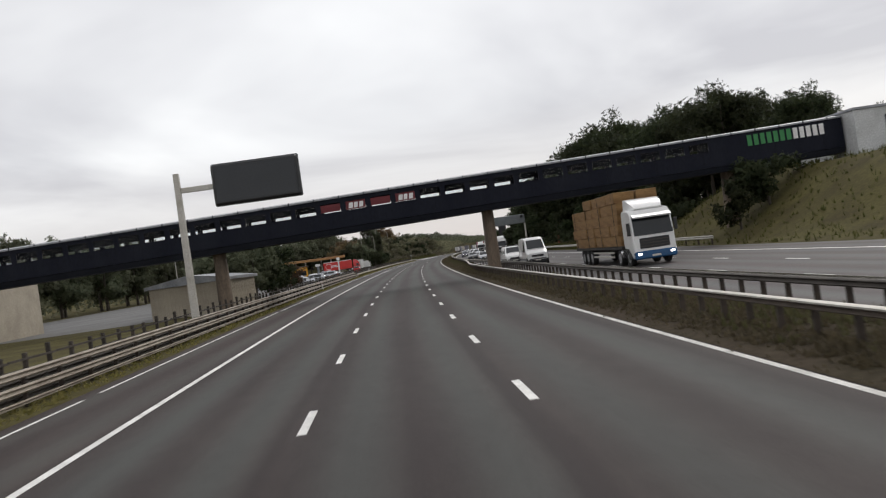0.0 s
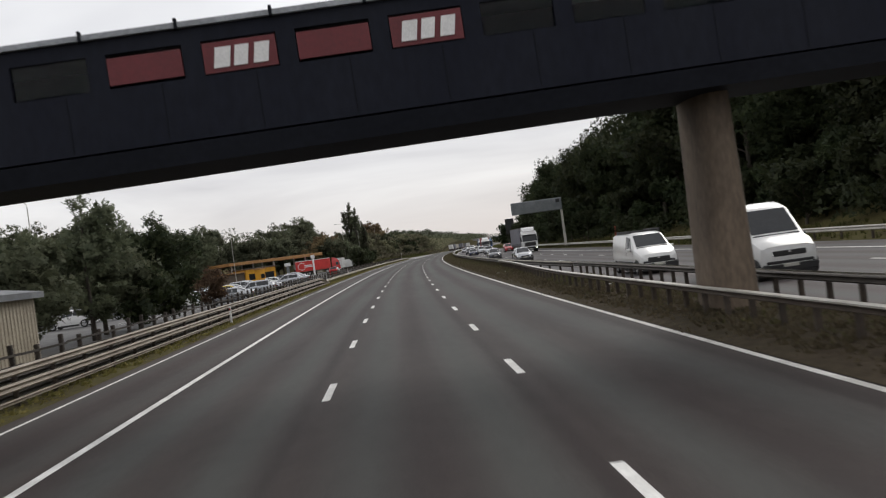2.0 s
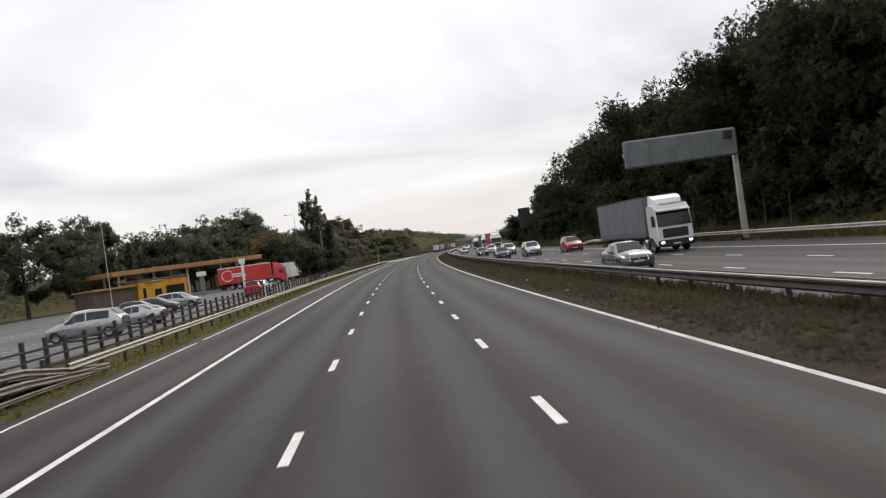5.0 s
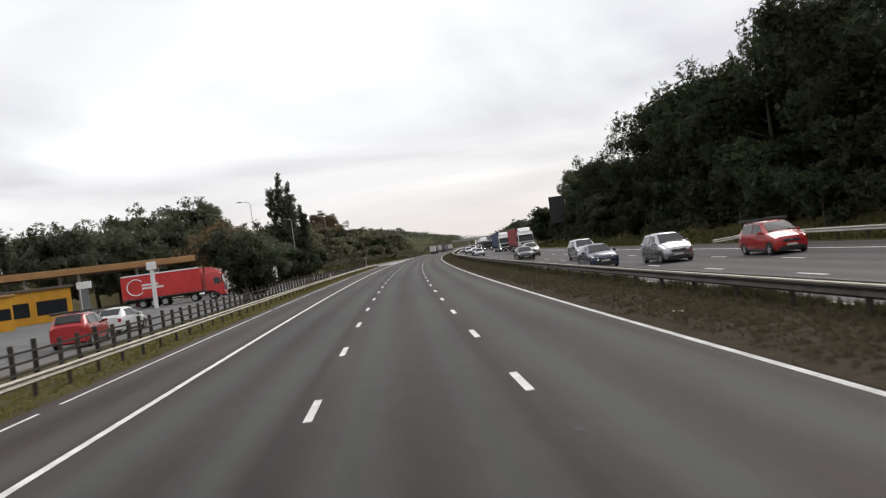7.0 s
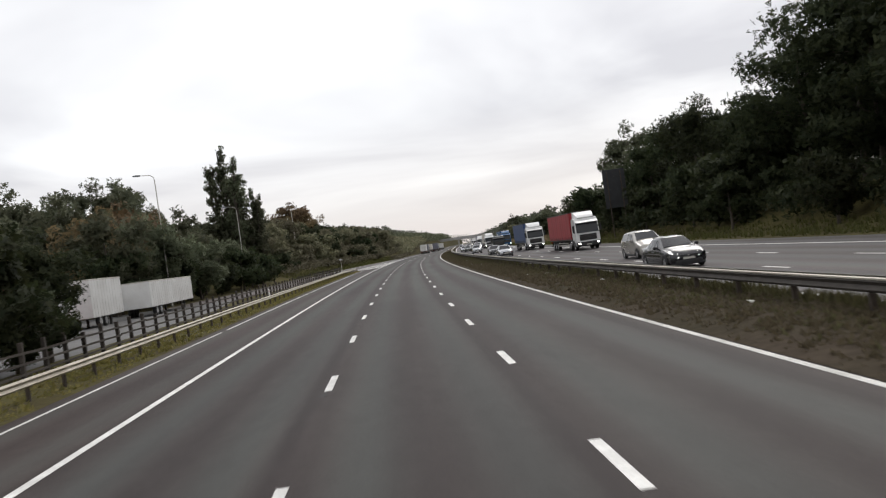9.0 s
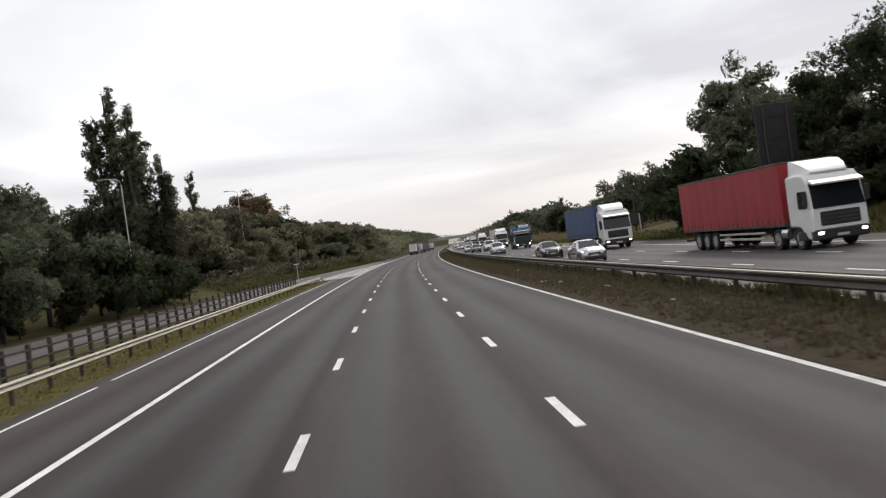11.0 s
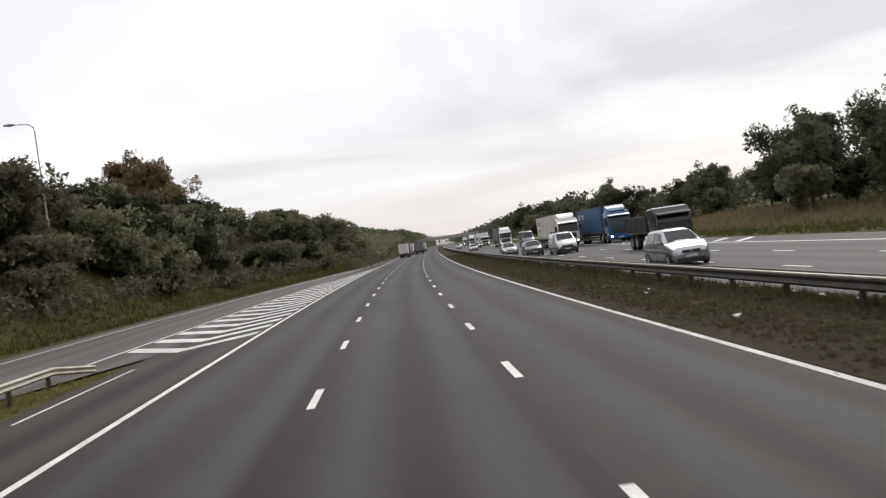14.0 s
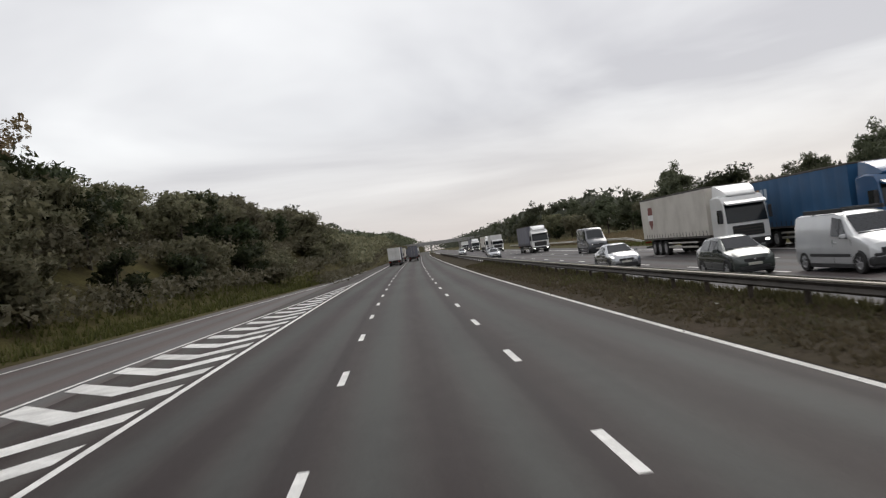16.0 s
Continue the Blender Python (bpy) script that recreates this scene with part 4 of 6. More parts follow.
def make_tree(seed, height, spread, crown_base, leaf, sprays, size, form="round", label="", name="tree", category="tree"):
    """A tapered trunk with limbs, and a crown of many small sprays round the limbs' ends."""
    r = random.Random(seed)
    root = thing(name, label, category)
    wood = Shape()
    lean = Vector((r.uniform(-0.04, 0.04), r.uniform(-0.04, 0.04), 1))
    top = height * (0.93 if form != "round" else 0.8)
    base = 0.018 * height + 0.06
    pts = [Vector((0, 0, -0.6))] + [lean * (top * k / 6) + Vector((r.uniform(-1, 1), r.uniform(-1, 1), 0)) * 0.012 * height * k / 6 for k in range(7)]
    pts[1] = Vector((0, 0, 0))
    wood.tube(pts, [base * 1.15] + [base * (1 - 0.85 * k / 6) for k in range(7)], 6)
    centres = []
    limbs = 13 if form != "poplar" else 44
    for i in range(limbs):
        k = crown_base + (1 - crown_base) * (i + r.random()) / limbs * 0.92
        start_at = lean * (top * k)
        a = r.uniform(0, 2 * math.pi)
        if form == "poplar":
            reach, rise = spread * (0.3 + 0.7 * (1 - (k - crown_base) / (1 - crown_base))) * r.uniform(0.6, 1.15), 2.6
        elif form == "bush":
            reach, rise = spread * r.uniform(0.5, 1.0), 0.8
        else:
            kk = (k - crown_base) / (1 - crown_base)
            reach, rise = spread * (0.55 + 0.45 * math.sin(math.pi * min(1, kk * 0.9 + 0.1))) * r.uniform(0.7, 1.1), 0.55
        end = start_at + Vector((math.cos(a) * reach, math.sin(a) * reach, reach * rise * r.uniform(0.5, 1.1)))
        end.z = min(end.z, height * 0.97)
        bend_at = start_at.lerp(end, 0.5) + Vector((0, 0, reach * 0.08))
        wood.tube([start_at, bend_at, end], [base * 0.38 * (1.1 - k), base * 0.25 * (1.1 - k) + 0.01, 0.012], 4, False)
        for j in range(3):
            e2 = start_at.lerp(end, r.uniform(0.45, 0.9)) + Vector((r.gauss(0, 1), r.gauss(0, 1), r.uniform(0, 1))) * reach * 0.25
            wood.tube([bend_at, e2], [base * 0.12, 0.008], 3, False)
            centres.append((e2, reach * r.uniform(0.28, 0.42)))
        centres.append((end, max(reach * r.uniform(0.3, 0.45), 0.42 if form == "poplar" else 0)))
        centres.append((bend_at, max(reach * r.uniform(0.3, 0.42), 0.5 if form == "poplar" else 0)))
    centres.append((lean * (height * 0.93), spread * 0.3 if form != "poplar" else spread * 0.3))
    crown = Shape()
    for i in range(sprays):
        c, rad = r.choice(centres)
        u = Vector((r.gauss(0, 1), r.gauss(0, 1), r.gauss(0, 0.85))).normalized() * rad * (r.random() ** 0.45)
        p = c + u
        p.z = max(p.z, 0.12 if form == "bush" else height * crown_base * 0.6)
        out = (u.normalized() * 0.8 + (p - Vector((0, 0, height * 0.45))).normalized() + Vector((0, 0, 0.35))).normalized()
        leaf_spray(crown, p, size * r.uniform(0.6, 1.3), r, out)
    part("trunk", wood, BARK, root, smooth=60)
    part("crown", crown, leaf, root)
    return root


oak = [make_tree(11 + i, 13 + i * 0.9, 4.6 + 0.3 * i, 0.16, LEAF_DARK, 7800, 0.385, "round", "tall dark green broadleaved tree in the wood on the bank") for i in range(4)]
ash = [make_tree(31 + i, 9.5 + i, 3.9, 0.18, LEAF_MID, 4200, 0.42, "round", "green broadleaved tree with an uneven crown, lightened for haze") for i in range(4)]
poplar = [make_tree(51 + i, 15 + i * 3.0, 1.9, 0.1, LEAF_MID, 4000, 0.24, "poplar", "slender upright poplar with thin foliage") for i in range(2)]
rust = [make_tree(61, 10, 4.2, 0.15, LEAF_RUST, 4300, 0.38, "round", "rust-brown broadleaved tree turning in autumn")]
oak_back = [make_tree(15 + i, 13.4 + i * 1.2, 4.9, 0.16, LEAF_DARK, 2600, 0.66, "round", "tall dark green broadleaved tree deep in the wood") for i in range(2)]
bush_dark = [make_tree(71 + i, 3.6 + 0.6 * i, 2.3, 0.05, LEAF_DARK, 1900, 0.32, "bush", "dense dark green bush", "bush", "bush") for i in range(3)]
bush_olive = [make_tree(81 + i, 2.8 + 0.7 * i, 2.4, 0.05, LEAF_OLIVE, 2900, 0.255, "bush", "scrubby olive-green bush on the bank", "bush", "bush") for i in range(4)]
USED = set()


def plant(kinds, s, d, r, scale=1.0, group="", z=None, lift_by=0.0):
    src = r.choice(kinds)
    k = scale * r.uniform(0.9, 1.1)
    m = on_road(s, d, (land(s, d) if z is None else z) - 0.05 + lift_by, r.uniform(0, 360)) @ Matrix.Diagonal((k * r.uniform(0.9, 1.1), k * r.uniform(0.9, 1.1), k, 1))
    if src.name not in USED:
        USED.add(src.name)
        ob = src
        ob.matrix_basis = m
    else:
        ob = copy_thing(src, Matrix.Identity(4))
        ob.matrix_basis = m
    if group:
        ob["group"] = group
    return ob


r = random.Random(21)
# the wood on the right bank
s = 78.0
while s < 338:
    tall = float(np.interp(s, (78, 92, 104, 118, 150, 185, 228, 255, 282, 297, 338), (0.72, 0.88, 1.0, 1.12, 1.22, 1.18, 1.08, 1.1, 1.09, 0.78, 0.76)))
    for d, kinds, k in ((31.5, bush_dark, 1.0), (38.0, oak, 0.95 * tall), (45.0, oak_back, 1.02 * tall), (52.0, oak_back, 1.02 * tall)):
        if (kinds is bush_dark and r.random() < 0.35) or (d == 52.0 and (s < 104 or r.random() < 0.35)):
            continue
        plant(kinds, s + r.uniform(-2.2, 2.2), d + r.uniform(-1.6, 1.6), r, k, "wood on the bank")
    s += 6.6
# its front edge carries lower growth
for i in range(34):
    plant(bush_dark, r.uniform(80, 336), r.uniform(33.0, 35.0), r, r.uniform(0.8, 1.5), "wood on the bank")
# behind the bridge on the right
for s, d, k in ((70, 44, 0.5), (80, 47, 0.62), (74, 53, 0.42), (92, 57, 0.62), (88, 50, 0.8)):
    plant(oak, s, d, r, k, "wood on the bank")
# dark growth on the slope under the footbridge
for s, d, k in ((54.5, 29.2, 0.8), (55.0, 32.0, 0.95)):
    plant(bush_dark, s, d, r, k, "bushes under the footbridge")
# thinner trees further on
for s, d, k in ((350, 40.5, 0.9), (354, 47, 1.05), (362, 41, 1.3), (370, 47, 1.1), (378, 50, 0.8)):
    plant(ash, s, d, r, k * 0.95, "roadside trees")
# the group beyond the gap: each grows to a height of its own over the road
for s, d, top in ((389, 44, 11.6), (394, 47, 9.5), (403, 48, 9.6), (411, 44, 11.0), (416, 45, 11.4), (421, 49, 10.6), (431, 43.5, 11.2), (436, 45, 11.8), (443, 50, 10.5), (452, 48, 8.6), (466, 44, 7.6), (471, 48, 8.0)):
    tree = ash[int(s) % 4]
    plant([tree], s, d, r, (top - land(s, d)) / (9.9 + ash.index(tree)), "roadside trees")
for s, d, k in ((478, 48, 0.72), (486, 53, 0.7), (497, 50, 0.55), (506, 55, 0.6), (522, 50, 0.75), (531, 45, 0.9), (541, 48, 0.85), (556, 48, 0.8), (570, 47, 0.75), (588, 46, 0.8), (604, 46, 0.75), (622, 45, 0.85), (640, 46, 0.8), (660, 45, 0.9), (686, 43, 1.05), (694, 47, 1.0), (712, 46, 0.9), (735, 45, 0.95), (760, 45, 0.9), (790, 46, 1.0), (820, 46, 1.0), (850, 46, 1.0), (880, 46, 1.0)):
    plant(ash, s, d, r, k, "roadside trees")
for i in range(26):
    s = r.uniform(385, 640)
    plant(bush_olive if r.random() < 0.6 else bush_dark, s, r.uniform(38, 56), r, r.uniform(0.7, 1.3), "roadside scrub")
for s, d, k in ((346, 29.8, 1.7), (351, 30.2, 1.5), (357, 31, 1.2), (343, 34, 1.1), (341, 36.5, 1.2)):
    plant(bush_dark, s, d, r, k, "roadside scrub")

# behind the services on the left
for i in range(40):
    s = 105 + i * 6.8 + r.uniform(-2, 2)
    plant(ash, s, -62 - r.uniform(0, 12) + smooth_step(250, 330, s) * 22, r, r.uniform(1.3, 1.52), "trees behind the services")
for s, d, k in ((284, -52, 0.85), (292, -55, 0.8), (300, -53, 0.85)):
    plant(poplar, s, d, r, k * 0.9, "poplars")
for i, (s, d, top) in enumerate(((363, -28.8, 18.5), (364, -26.8, 21.0), (365, -25.2, 19.5), (365, -24.0, 17.5), (364, -22.6, 14.5), (362, -26.2, 19.5), (366, -27.6, 19.0))):
    plant([poplar[i % 2]], s, d, r, top / (15 + 3 * (i % 2)), "poplars")
plant([poplar[1]], 404, -30.0, r, (20.6 - land(404, -30)) / 17.6, "poplars")
for s, d, k in ((303, -27, 0.95), (311, -24, 1.0), (318, -28, 0.95), (325, -22, 0.85), (331, -27, 1.0), (340, -27, 0.85), (346, -25, 0.7), (354, -26, 0.7), (362, -30, 0.75)):
    plant(ash, s, min(d, slip_left(s) - 4.5), r, k, "trees at the end of the services")
for i in range(16):
    plant(bush_dark, 302 + i * 3.8, slip_left(302 + i * 3.8) - 3.0 - r.uniform(0, 3.5), r, r.uniform(0.8, 1.25), "bushes at the end of the services")
for s, d, k in ((79, -15.8, 1.1), (82, -18.5, 1.2), (86, -15.4, 1.15), (91, -16.5, 0.95)):
    plant(ash, s, d, r, k * 0.62, "trees by the service building")
for s in (92, 95, 97.5):
    plant(bush_dark, s, -14.8, r, 0.75, "bushes by the car park")
for s, d, k in ((244.5, -12.6, 0.85), (247.0, -12.9, 1.15), (249.2, -12.5, 0.7)):
    plant(bush_dark, s, d, r, k, "bushes behind the fence")
plant(oak, 100.5, -15.6, r, 0.62, "trees by the service building")
plant(oak, 252.5, -12.6, r, 0.38, "trees behind the fence")
plant(rust, 113.2, -15.2, r, 0.38, "bushes by the car park")

# the bank on the left beyond the slip road: scrub low down, trees on the crest
for i in range(178):
    s = 372 + 200 * r.random() ** 1.25
    off = r.uniform(0.8, 19)
    plant(bush_olive if r.random() < 0.68 else bush_dark, s, slip_left(min(s, 520)) - 4.4 - off, r, r.uniform(0.9, 1.5) * (1 if off > 3 else 0.75), "scrub on the bank")
for i in range(46):
    s = 376 + i * 10.5 + r.uniform(-3, 3)
    if not 424 < s < 478:
        plant(ash, s, slip_left(min(s, 520)) - 25 - r.uniform(0, 9), r, r.uniform(0.52, 0.74), "trees on the crest")
for s, d, k in ((460, -32.5, 1.25), (464, -34, 1.2), (457, -30.5, 1.1)):
    plant(rust, s, d, r, k, "trees on the crest")
plant(rust, 309, -29, r, 1.15, "trees at the end of the services")
plant(rust, 321, -31, r, 1.15, "trees at the end of the services")

# far woodland closes the view
def woodland(name, label, rows, seed, leaf, size):
    rr = random.Random(seed)
    sh = Shape()
    for s, d, w, h, n in rows:
        z0 = land(min(s, 2400), d)
        for i in range(n):
            x, y = rr.gauss(0, w * 0.42), rr.gauss(0, w * 0.42)
            top_here = h * (0.75 + 0.35 * noise.noise(Vector((s * 0.07 + y * 0.11, d * 0.07 + x * 0.11, seed))))
            z = z0 + top_here * (rr.random() ** 0.6) * math.sqrt(max(0.05, 1 - (x * x + y * y) / (w * w * 1.9)))
            p = rp(s + y, d + x, z)
            leaf_spray(sh, p, size * rr.uniform(0.6, 1.4), rr, (p - rp(s, d, z0) + Vector((0, 0, 0.4 * w))).normalized())
    return tagged(part(name, sh, leaf), label, "woodland", kind="stuff")


rows = [(s, slip_left(520) - 3 - off, 5.0, 4.2, 190) for s in range(556, 740, 7) for off in (1, 8, 15, 23, 31)]
woodland("bank_scrub", "dense olive scrub covering the far bank", rows, 19, LEAF_OLIVE, 0.52)
rows = [(s, slip_left(520) - 5 - off, 9.0, 6.5, 300) for s in range(735, 1150, 13) for off in (0, 10, 21, 33)]
woodland("bank_thicket", "green thicket on the distant bank, its colour lightened for haze", rows, 43, LEAF_MID, 1.0)
rows = [(s, 60 + 3 * math.sin(s), 6.0, 13.5, 420) for s in range(112, 345, 7)]
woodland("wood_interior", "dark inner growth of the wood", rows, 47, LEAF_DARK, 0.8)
rows = [(s, 42.0 + 1.5 * math.sin(s * 0.5), 4.5, 7.0, 240) for s in range(86, 342, 5)]
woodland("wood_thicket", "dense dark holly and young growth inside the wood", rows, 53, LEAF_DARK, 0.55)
rows = [(s, slip_left(min(s, 520)) - 6.0 - off, 3.6, 2.3 + 0.5 * math.sin(s * 0.7 + off), 230) for s in range(374, 560, 4) for off in (0, 4.5, 9, 13.5)]
rows += [(s, slip_left(520) - 1.6, 2.4, 1.7, 110) for s in range(500, 770, 4)]
woodland("bank_bramble", "low tangle of olive brambles on the bank, paled for haze", rows, 41, LEAF_OLIVE, 0.26)
rows = [(s, 32.6 + 1.2 * math.sin(s * 0.4), 2.6, 3.0 + math.sin(s * 0.21), 330) for s in range(80, 345, 4)]
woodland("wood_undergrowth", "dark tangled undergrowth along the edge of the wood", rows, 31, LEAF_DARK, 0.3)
rows = [(s, 53 + 3 * math.sin(s * 0.13), 5.0, 5.5 + 1.5 * math.sin(s * 0.31), 420) for s in range(376, 600, 6)]
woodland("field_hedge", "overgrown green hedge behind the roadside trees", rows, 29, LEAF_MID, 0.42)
rows = [(s, 46, 5.0, 5.0, 220) for s in range(600, 900, 10)]
woodland("verge_scrub", "olive scrub along the opposite verge", rows, 23, LEAF_OLIVE, 0.45)
rows = []
rr = random.Random(5)
for s in range(660, 2000, 34):
    k = 1 + (s - 660) / 1500
    rows.append((s, 52 + rr.uniform(0, 12) * k, 17 * k, 13 * (1 + 0.15 * k), 1000))
    rows.append((s, -42 - rr.uniform(0, 14) * k, 17 * k, 11 * (1 + 0.15 * k), 1000))
for d in range(-340, 420, 42):
    rows.append((2050 + rr.uniform(-60, 60), d, 38, 20 + rr.uniform(-3, 5), 900))
woodland("far_woodland", "line of distant woodland along the motorway, haze put into its colour", rows, 9, LEAF_HILL, 0.95)
rows = [(s, d, 34, 15, 1600) for s, d in ((520, 150), (580, 165), (640, 150), (700, 170), (470, 175), (420, 160), (760, 150), (840, 140))]
woodland("hill_woodland", "wooded rise beyond the fields, greyed for haze", rows, 12, LEAF_HILL, 0.9)
rows = [(s, -95 - 10 * math.sin(s), 22, 15, 1300) for s in range(60, 420, 32)]
woodland("backing_woodland", "woodland behind the service area, its green lightened for haze", rows, 14, LEAF_MID, 0.7)

# ---- grass ----
def tufts(name, label, count, seed, spot, leaf, tall, broad=0.02, scatter=0.09):
    """Countless blades as one object."""
    rr = random.Random(seed)
    sh = Shape()
    for i in range(count):
        s, d, k = spot(rr)
        base = rp(s, d, land(s, d) - 0.01)
        for j in range(4):
            a = rr.uniform(0, 2 * math.pi)
            h = tall * k * rr.uniform(0.4, 1.1)
            o = Vector((math.cos(a), math.sin(a), 0))
            q = base + o * rr.uniform(0, scatter)
            side = Vector((-o.y, o.x, 0)) * broad * (1 + k)
            n = len(sh.v)
            sh.v += [tuple(q - side), tuple(q + side), tuple(q + o * h * rr.uniform(0.1, 0.7) + Vector((0, 0, h)))]
            sh.f.append((n, n + 1, n + 2))
    return tagged(part(name, sh, leaf), label, "grass", kind="stuff")


def in_reservation(rr):
    s = -8 + 503 * rr.random() ** 1.1
    return s, rr.uniform(7.66, 11.15), 0.5 + 0.9 * rr.random()


def near_rail(rr):
    s = -8 + 503 * rr.random() ** 1.1
    return s, min(11.1, max(8.3, rr.gauss(10.0, 0.75))), 0.25 + 1.1 * max(0.0, noise.noise(Vector((s * 0.12, 5.0, 0.0)))) + 0.5 * rr.random()


def under_rail(rr):
    s = 110 + 390 * rr.random()
    thick = noise.noise(Vector((s * 0.21, 9.0, 0.0)))
    return s, min(11.35, max(10.4, rr.gauss(10.95, 0.17))), 0.75 + 0.6 * thick + 0.25 * rr.random()


def in_left_verge(rr):
    s = -8 + 380 * rr.random()
    return s, rr.uniform(-11.3, -7.3), 0.45 + 0.7 * rr.random() ** 2


def on_right_verge(rr):
    s = 25 + 485 * rr.random()
    return s, rr.uniform(25.9, 31 if s > 90 else 44), 0.7 + 0.8 * rr.random()


def on_left_bank(rr):
    s = 374 + 150 * rr.random()
    return s, slip_left(s) - 2.3 - 4.5 * rr.random() ** 1.4, 0.6 + 1.0 * rr.random()


tufts("reservation_grass", "sparse dry grass and weeds of the central reservation", 40000, 1, in_reservation, BLADES_DULL, 0.12, 0.036, 0.26)
tufts("reservation_weeds", "green weeds of the central reservation", 12000, 2, near_rail, BLADES_OLIVE, 0.24, 0.026, 0.2)
tufts("rail_grass", "rough green grass growing up under the central barrier", 13000, 8, under_rail, BLADES_OLIVE, 0.36, 0.025)
tufts("verge_grass", "dry yellowish grass of the verge", 13000, 3, in_left_verge, BLADES, 0.18, 0.032, 0.2)
tufts("far_verge_grass", "green and straw grass of the opposite verge", 12000, 4, on_right_verge, BLADES_GREEN, 0.34)
def on_far_field(rr):
    s = 380 + 190 * rr.random()
    return s, 29 + 18 * rr.random(), 0.6 + 0.9 * rr.random()


tufts("straw_grass", "long straw-coloured grass on the opposite bank", 13000, 7, on_far_field, STRAW, 0.5)
tufts("bank_grass", "long grass at the foot of the bank", 5000, 6, on_left_bank, BLADES_GREEN, 0.4)

# ---- vehicles: own y axis points forward, the front bumper lies at y = 0 ----
def wheel(parent, x, y, radius, width, rim_mat=None, name="wheel"):
    """A tyre with a dished rim; x is the outer face, its sign gives the side."""
    side = 1 if x > 0 else -1
    hub = part(name, wheel_mesh(radius, width, side), None, parent, at=pose(x, y, radius))
    part("rim", rim_mesh(radius, width, side), rim_mat, hub)
    return hub


WHEELS = {}


def ring(radius, x, n=12):
    return [(x, math.cos(2 * math.pi * k / n) * radius, math.sin(2 * math.pi * k / n) * radius) for k in range(n)]


def wheel_mesh(radius, width, side):
    key = ("tyre", radius, width, side)
    if key not in WHEELS:
        w = width * side
        WHEELS[key] = Shape().loft([ring(radius * 0.62, -w), ring(radius * 0.93, -w), ring(radius, -w * 0.85), ring(radius, -w * 0.15), ring(radius * 0.93, 0), ring(radius * 0.64, -0.01 * side), ring(radius * 0.62, -0.05 * side)]).mesh("wheel", RUBBER, 35)
    return WHEELS[key]


def rim_mesh(radius, width, side):
    key = ("rim", radius, width, side)
    if key not in WHEELS:
        sh = Shape().loft([ring(radius * 0.63, -0.03 * side), ring(radius * 0.6, -0.012 * side), ring(radius * 0.5, -0.03 * side), ring(radius * 0.2, -0.012 * side), ring(radius * 0.12, 0.0)])
        for k in range(5):
            a = 2 * math.pi * k / 5
            c, s2 = math.cos(a), math.sin(a)
            sh.tube([(-0.016 * side, c * radius * 0.15, s2 * radius * 0.15), (-0.018 * side, c * radius * 0.56, s2 * radius * 0.56)], radius * 0.06, 5)
        WHEELS[key] = sh.mesh("rim", RIM, 35)
    return WHEELS[key]


def inset_quad(a, b, c, d, u, w):
    """A smaller four-sided patch inside a four-sided one."""
    a, b, c, d = (Vector(p) for p in (a, b, c, d))
    at = lambda i, j: (a * (1 - i) + b * i) * (1 - j) + (d * (1 - i) + c * i) * j
    return [at(u, w), at(1 - u, w), at(1 - u, 1 - w), at(u, 1 - w)]


